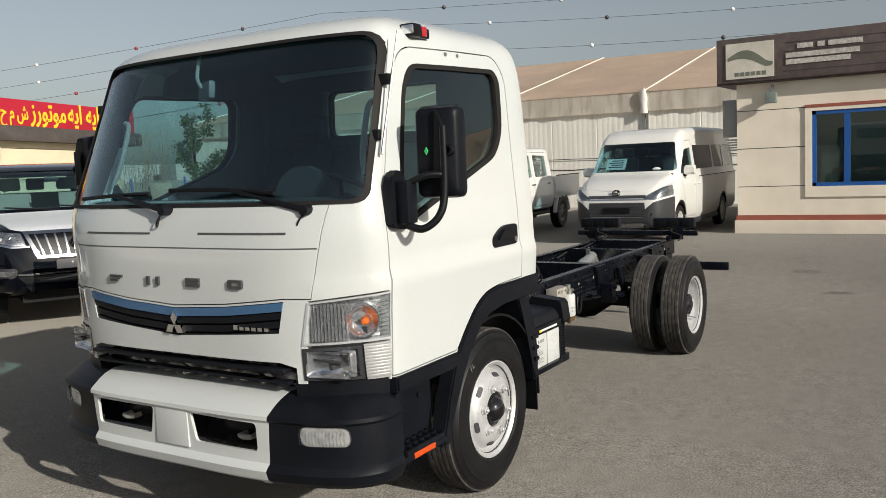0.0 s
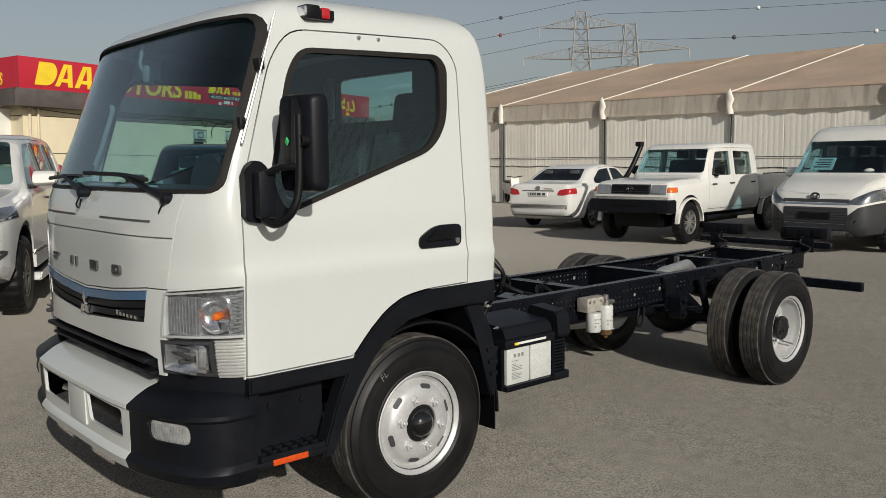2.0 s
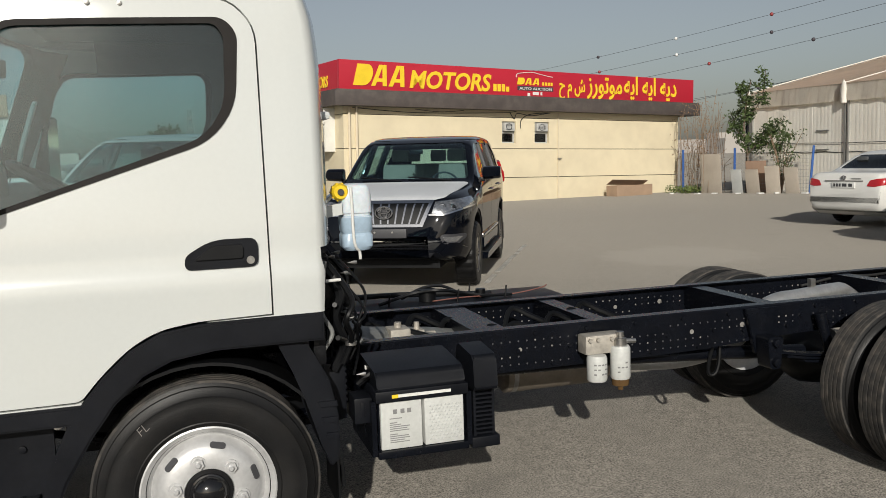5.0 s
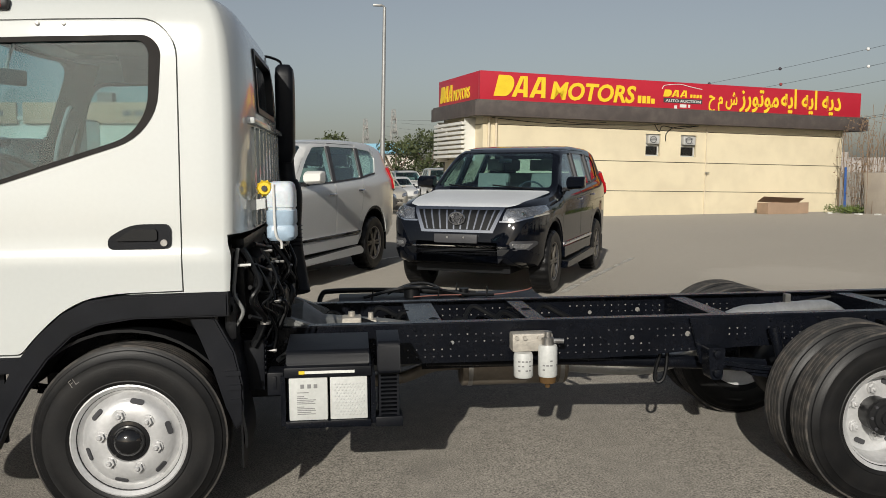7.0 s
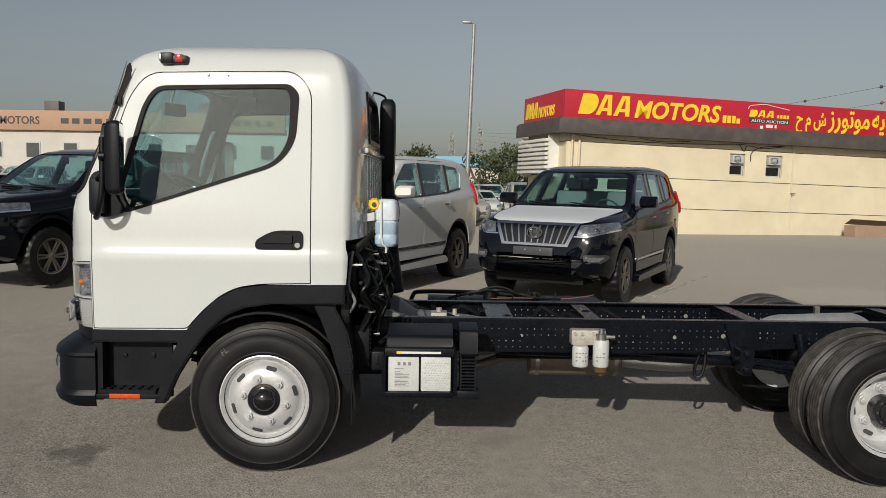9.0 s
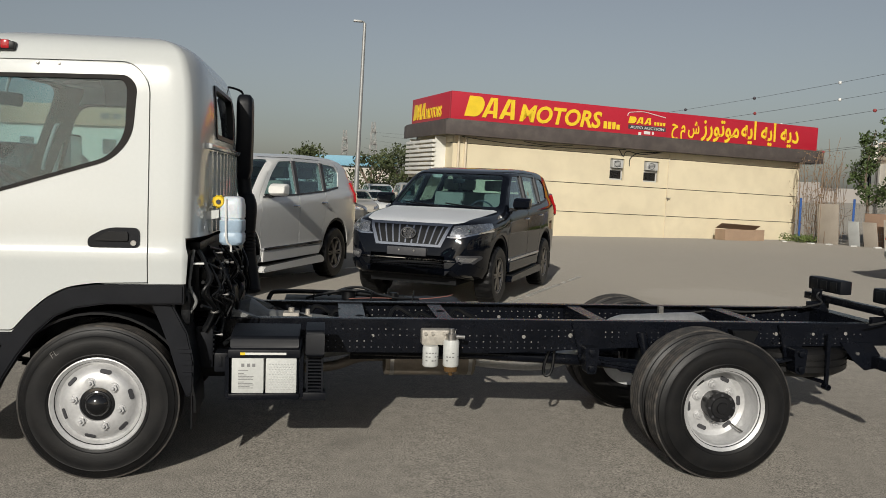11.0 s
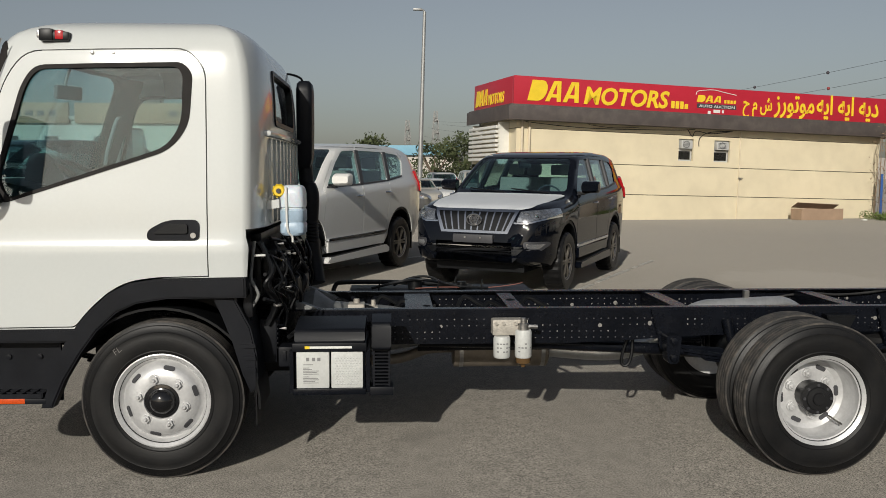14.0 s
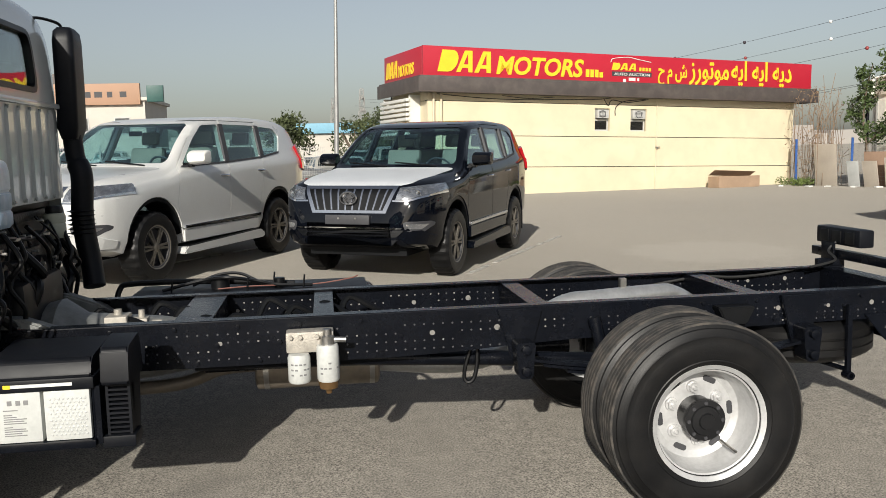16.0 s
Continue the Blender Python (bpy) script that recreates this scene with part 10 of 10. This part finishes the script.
    crown(bm, [((rng.uniform(-0.6, 0.6), rng.uniform(-0.9, 0.9), 0.12), 0.22) for _ in range(18)], 900, 0.05, rng)
    part("leaves", bm, mat("bright_weeds", (0.11, 0.15, 0.035), rough=0.6, var=0.3), t, smooth=180)
    # dark slim pole, blue stubs, litter
    solo("utility_pole", tube(bmesh.new(), [(0, 0, -0.3), (0, 0, 3.3)], 0.06, 10), M_CHASSIS, pose(21.15, 24.45, gz(21.1, 24.4)), "short dark steel pole behind the fence", "pole")
    for i in range(7):
        x, y = 19.2 + 0.5 * i, 25.9 - 0.62 * i + rng.uniform(-0.3, 0.3)
        solo("litter", boxed(-0.12, 0.12, -0.08, 0.08, 0, 0.05, 0.01), M_LABEL, pose(x - 0.4, y, gz(x, y), 0, 0, rng.uniform(0, 180)), "scrap of pale litter on the ground", "litter", "scraps by the fence")
    # torn cardboard carton by the wall
    m = pose(17.2, 26.15, gz(17.2, 26.2), 0, 0, 14)
    t = thing("cardboard_carton", m, "torn open brown cardboard carton by the wall", "carton")
    MC = mat("brown_cardboard", (0.36, 0.25, 0.17), rough=0.9, var=0.1, scale=3)
    for q in ((-0.95, 0.95, -0.02, 0.0, 0.0, 0.42), (-0.95, 0.95, 0.55, 0.57, 0.0, 0.42), (-0.95, -0.93, 0.0, 0.55, 0.0, 0.42), (0.93, 0.95, 0.0, 0.55, 0.0, 0.36), (-0.95, 0.95, 0.0, 0.55, 0.0, 0.015)):
        part("side", boxed(*q), MC, t)
    me = mesh(boxed(-0.95, 0.95, 0.0, 0.4, 0, 0.012))
    me.transform(pose(0, 0.57, 0.42, 150, 3, 0))
    part("flap", me, MC, t)
    # scooter with a cover behind the saloon
    t = thing("motor_scooter", pose(22.0, 19.9, gz(22, 19.9), 0, 0, 60), "white motor scooter parked by the tent wall", "scooter")
    for x in (-0.6, 0.6):
        bm = lathe(bmesh.new(), [(0.14, -0.05), (0.24, -0.05), (0.26, 0.0), (0.24, 0.05), (0.14, 0.05)], "y", 24, (x, 0, 0.26))
        part("wheel", bm, M_TYRE, t)
    bm = prism(bmesh.new(), rounded([(-0.55, 0.35), (-0.6, 0.75), (-0.5, 1.02), (-0.42, 1.0), (-0.35, 0.5), (0.0, 0.4), (0.15, 0.78), (0.75, 0.85), (0.8, 0.6), (0.45, 0.4)], 0.05), "y", -0.16, 0.16, 0.03)
    part("body", bm, M_SLATW, t)
    part("seat", boxed(0.1, 0.75, -0.14, 0.14, 0.80, 0.90, 0.03), M_DARK, t)
    part("handlebar", tube(bmesh.new(), [(-0.48, -0.32, 1.08), (-0.5, 0, 1.04), (-0.48, 0.32, 1.08)], 0.018, 6), M_DARK, t)


side_strip()


def pylon(x, y, h, arms, yaw, w=4.0, name_label="steel lattice power pylon in the haze"):
    t = thing("power_pylon", pose(x, y, -2, 0, 0, yaw), name_label, "pylon", "power pylons")
    bm = bmesh.new()
    r = 0.10
    levels = [h * i / 10 for i in range(11)]

    def corner(z, i):
        k = w / 2 * (1 - 0.72 * z / h)
        return Vector(((-k, k, k, -k)[i], (-k, -k, k, k)[i], z))
    for i in range(4):
        tube(bm, [corner(z, i) for z in levels], r, 4)
    for a, b in zip(levels, levels[1:]):
        for i in range(4):
            tube(bm, [corner(a, i), corner(b, (i + 1) % 4)], r * 0.6, 4)
            tube(bm, [corner(b, i), corner(a, (i + 1) % 4)], r * 0.6, 4)
            tube(bm, [corner(b, i), corner(b, (i + 1) % 4)], r * 0.6, 4)
    part("tower", bm, M_PYLON, t)
    for z, span in arms:
        for s in (-1, 1):
            bm = bmesh.new()
            tip = Vector((s * span, 0, z + 0.4))
            n = 7
            base = [Vector((s * 0.6, -0.9, z)), Vector((s * 0.6, 0.9, z)), Vector((s * 0.6, 0, z + 2.3))]
            for b_ in base:
                tube(bm, [b_, tip], r * 0.8, 4)
            for j in range(n):
                k0, k1 = j / n, (j + 1) / n
                q0 = [b_.lerp(tip, k0) for b_ in base]
                q1 = [b_.lerp(tip, k1) for b_ in base]
                for a_ in range(3):
                    tube(bm, [q0[a_], q1[(a_ + 1) % 3]], r * 0.5, 4)
                    tube(bm, [q0[a_], q0[(a_ + 1) % 3]], r * 0.5, 4)
            part("arm", bm, M_PYLON, t)
            part("insulator", tube(bmesh.new(), [tip, tip + Vector((0, 0, -1.8))], 0.12, 5), M_PYLON, t)


pylon(123.0, 100.2, 30.0, ((27.0, 7.6), (21.5, 10.5)), 131, 6.5)
pylon(129.0, 93.6, 27.6, ((22.5, 10.5), (18.0, 8.0)), 129, 6.5)
pylon(21.5, 414.0, 33.0, ((28, 6.0), (22, 8.0)), 100, 5.0)
pylon(8.0, 420.0, 29.0, ((24, 6.0), (19, 8.0)), 100, 5.0)


def sagging(a, b, sag, r, balls, ball_mats):
    a, b = Vector(a), Vector(b)
    t = thing("power_line", Matrix.Translation(a), "thin dark overhead power line with marker balls", "power line", "overhead lines")
    pts = [(a.lerp(b, i / 40) - a) - Vector((0, 0, sag * 4 * (i / 40) * (1 - i / 40))) for i in range(41)]
    part("wire", tube(bmesh.new(), pts, r * 0.6, 4), mat("dark_wire", (0.05, 0.05, 0.055), rough=0.6), t)
    for k, u in enumerate(balls):
        i = u * 40
        p = pts[int(i)].lerp(pts[min(40, int(i) + 1)], i - int(i))
        m_ = ball_mats[k % len(ball_mats)]
        bm = bmesh.new()
        bmesh.ops.create_uvsphere(bm, u_segments=12, v_segments=8, radius=0.36, matrix=Matrix.Translation(p))
        part("marker_ball", bm, m_, t)


MB_W = mat("white_marker", (0.75, 0.75, 0.73), rough=0.5)
MB_R = mat("red_marker", (0.30, 0.05, 0.05), rough=0.5)
MB_K = mat("dark_marker", (0.06, 0.05, 0.06), rough=0.5)
for k, (za, zb, zc, off) in enumerate(((34, 26, 30, 0), (31.5, 24.5, 26, 3), (27, 23, 22, -4), (22, 20, 17.5, 5), (20.5, 19, 15.5, -6))):
    wall_end = (123 + off * 0.8, 100.2 - off, za - 4)
    sagging(wall_end, (22 + off, 413, zb), 7 + k, 0.055, [0.05 + 0.07 * i + 0.013 * k for i in range(9)], [MB_R, MB_K, MB_W] if k % 2 else [MB_K, MB_R, MB_W, MB_K])
    sagging(wall_end, (190 + off, -120, zc + 8), 5 + k * 0.7, 0.05, [0.10 + 0.09 * i + 0.02 * k for i in range(8)], [MB_W, MB_K] if k % 2 else [MB_K, MB_W, MB_K])


def bay_marking(x0, y0, x1, y1, w=0.07):
    """A worn painted line, broken into short strokes that follow the ground."""
    d = Vector((x1 - x0, y1 - y0, 0))
    n = Vector((-d.y, d.x, 0)).normalized() * w / 2
    bm = bmesh.new()
    k = int(d.length / 0.25)
    for i in range(k):
        if hash01(i, int(x0 * 10) + 50) < 0.22:
            continue
        a, b = Vector((x0, y0, 0)) + d * (i / k), Vector((x0, y0, 0)) + d * ((i + 0.9) / k)
        prism(bm, [((a + n).x, (a + n).y), ((b + n).x, (b + n).y), ((b - n).x, (b - n).y), ((a - n).x, (a - n).y)], "z", gz(a.x, a.y) - 0.01, gz(a.x, a.y) + 0.004)
    ob = solo("bay_marking", bm, mat("worn_line_paint", (0.46, 0.44, 0.40), rough=0.9, var=0.3, scale=6, fine=0.3), Matrix(), "faded white painted parking bay line", "road marking", kind="structure")


bay_marking(3.55, 5.9, 5.9, 10.3)
bay_marking(-0.4, 6.7, 2.4, 11.0)
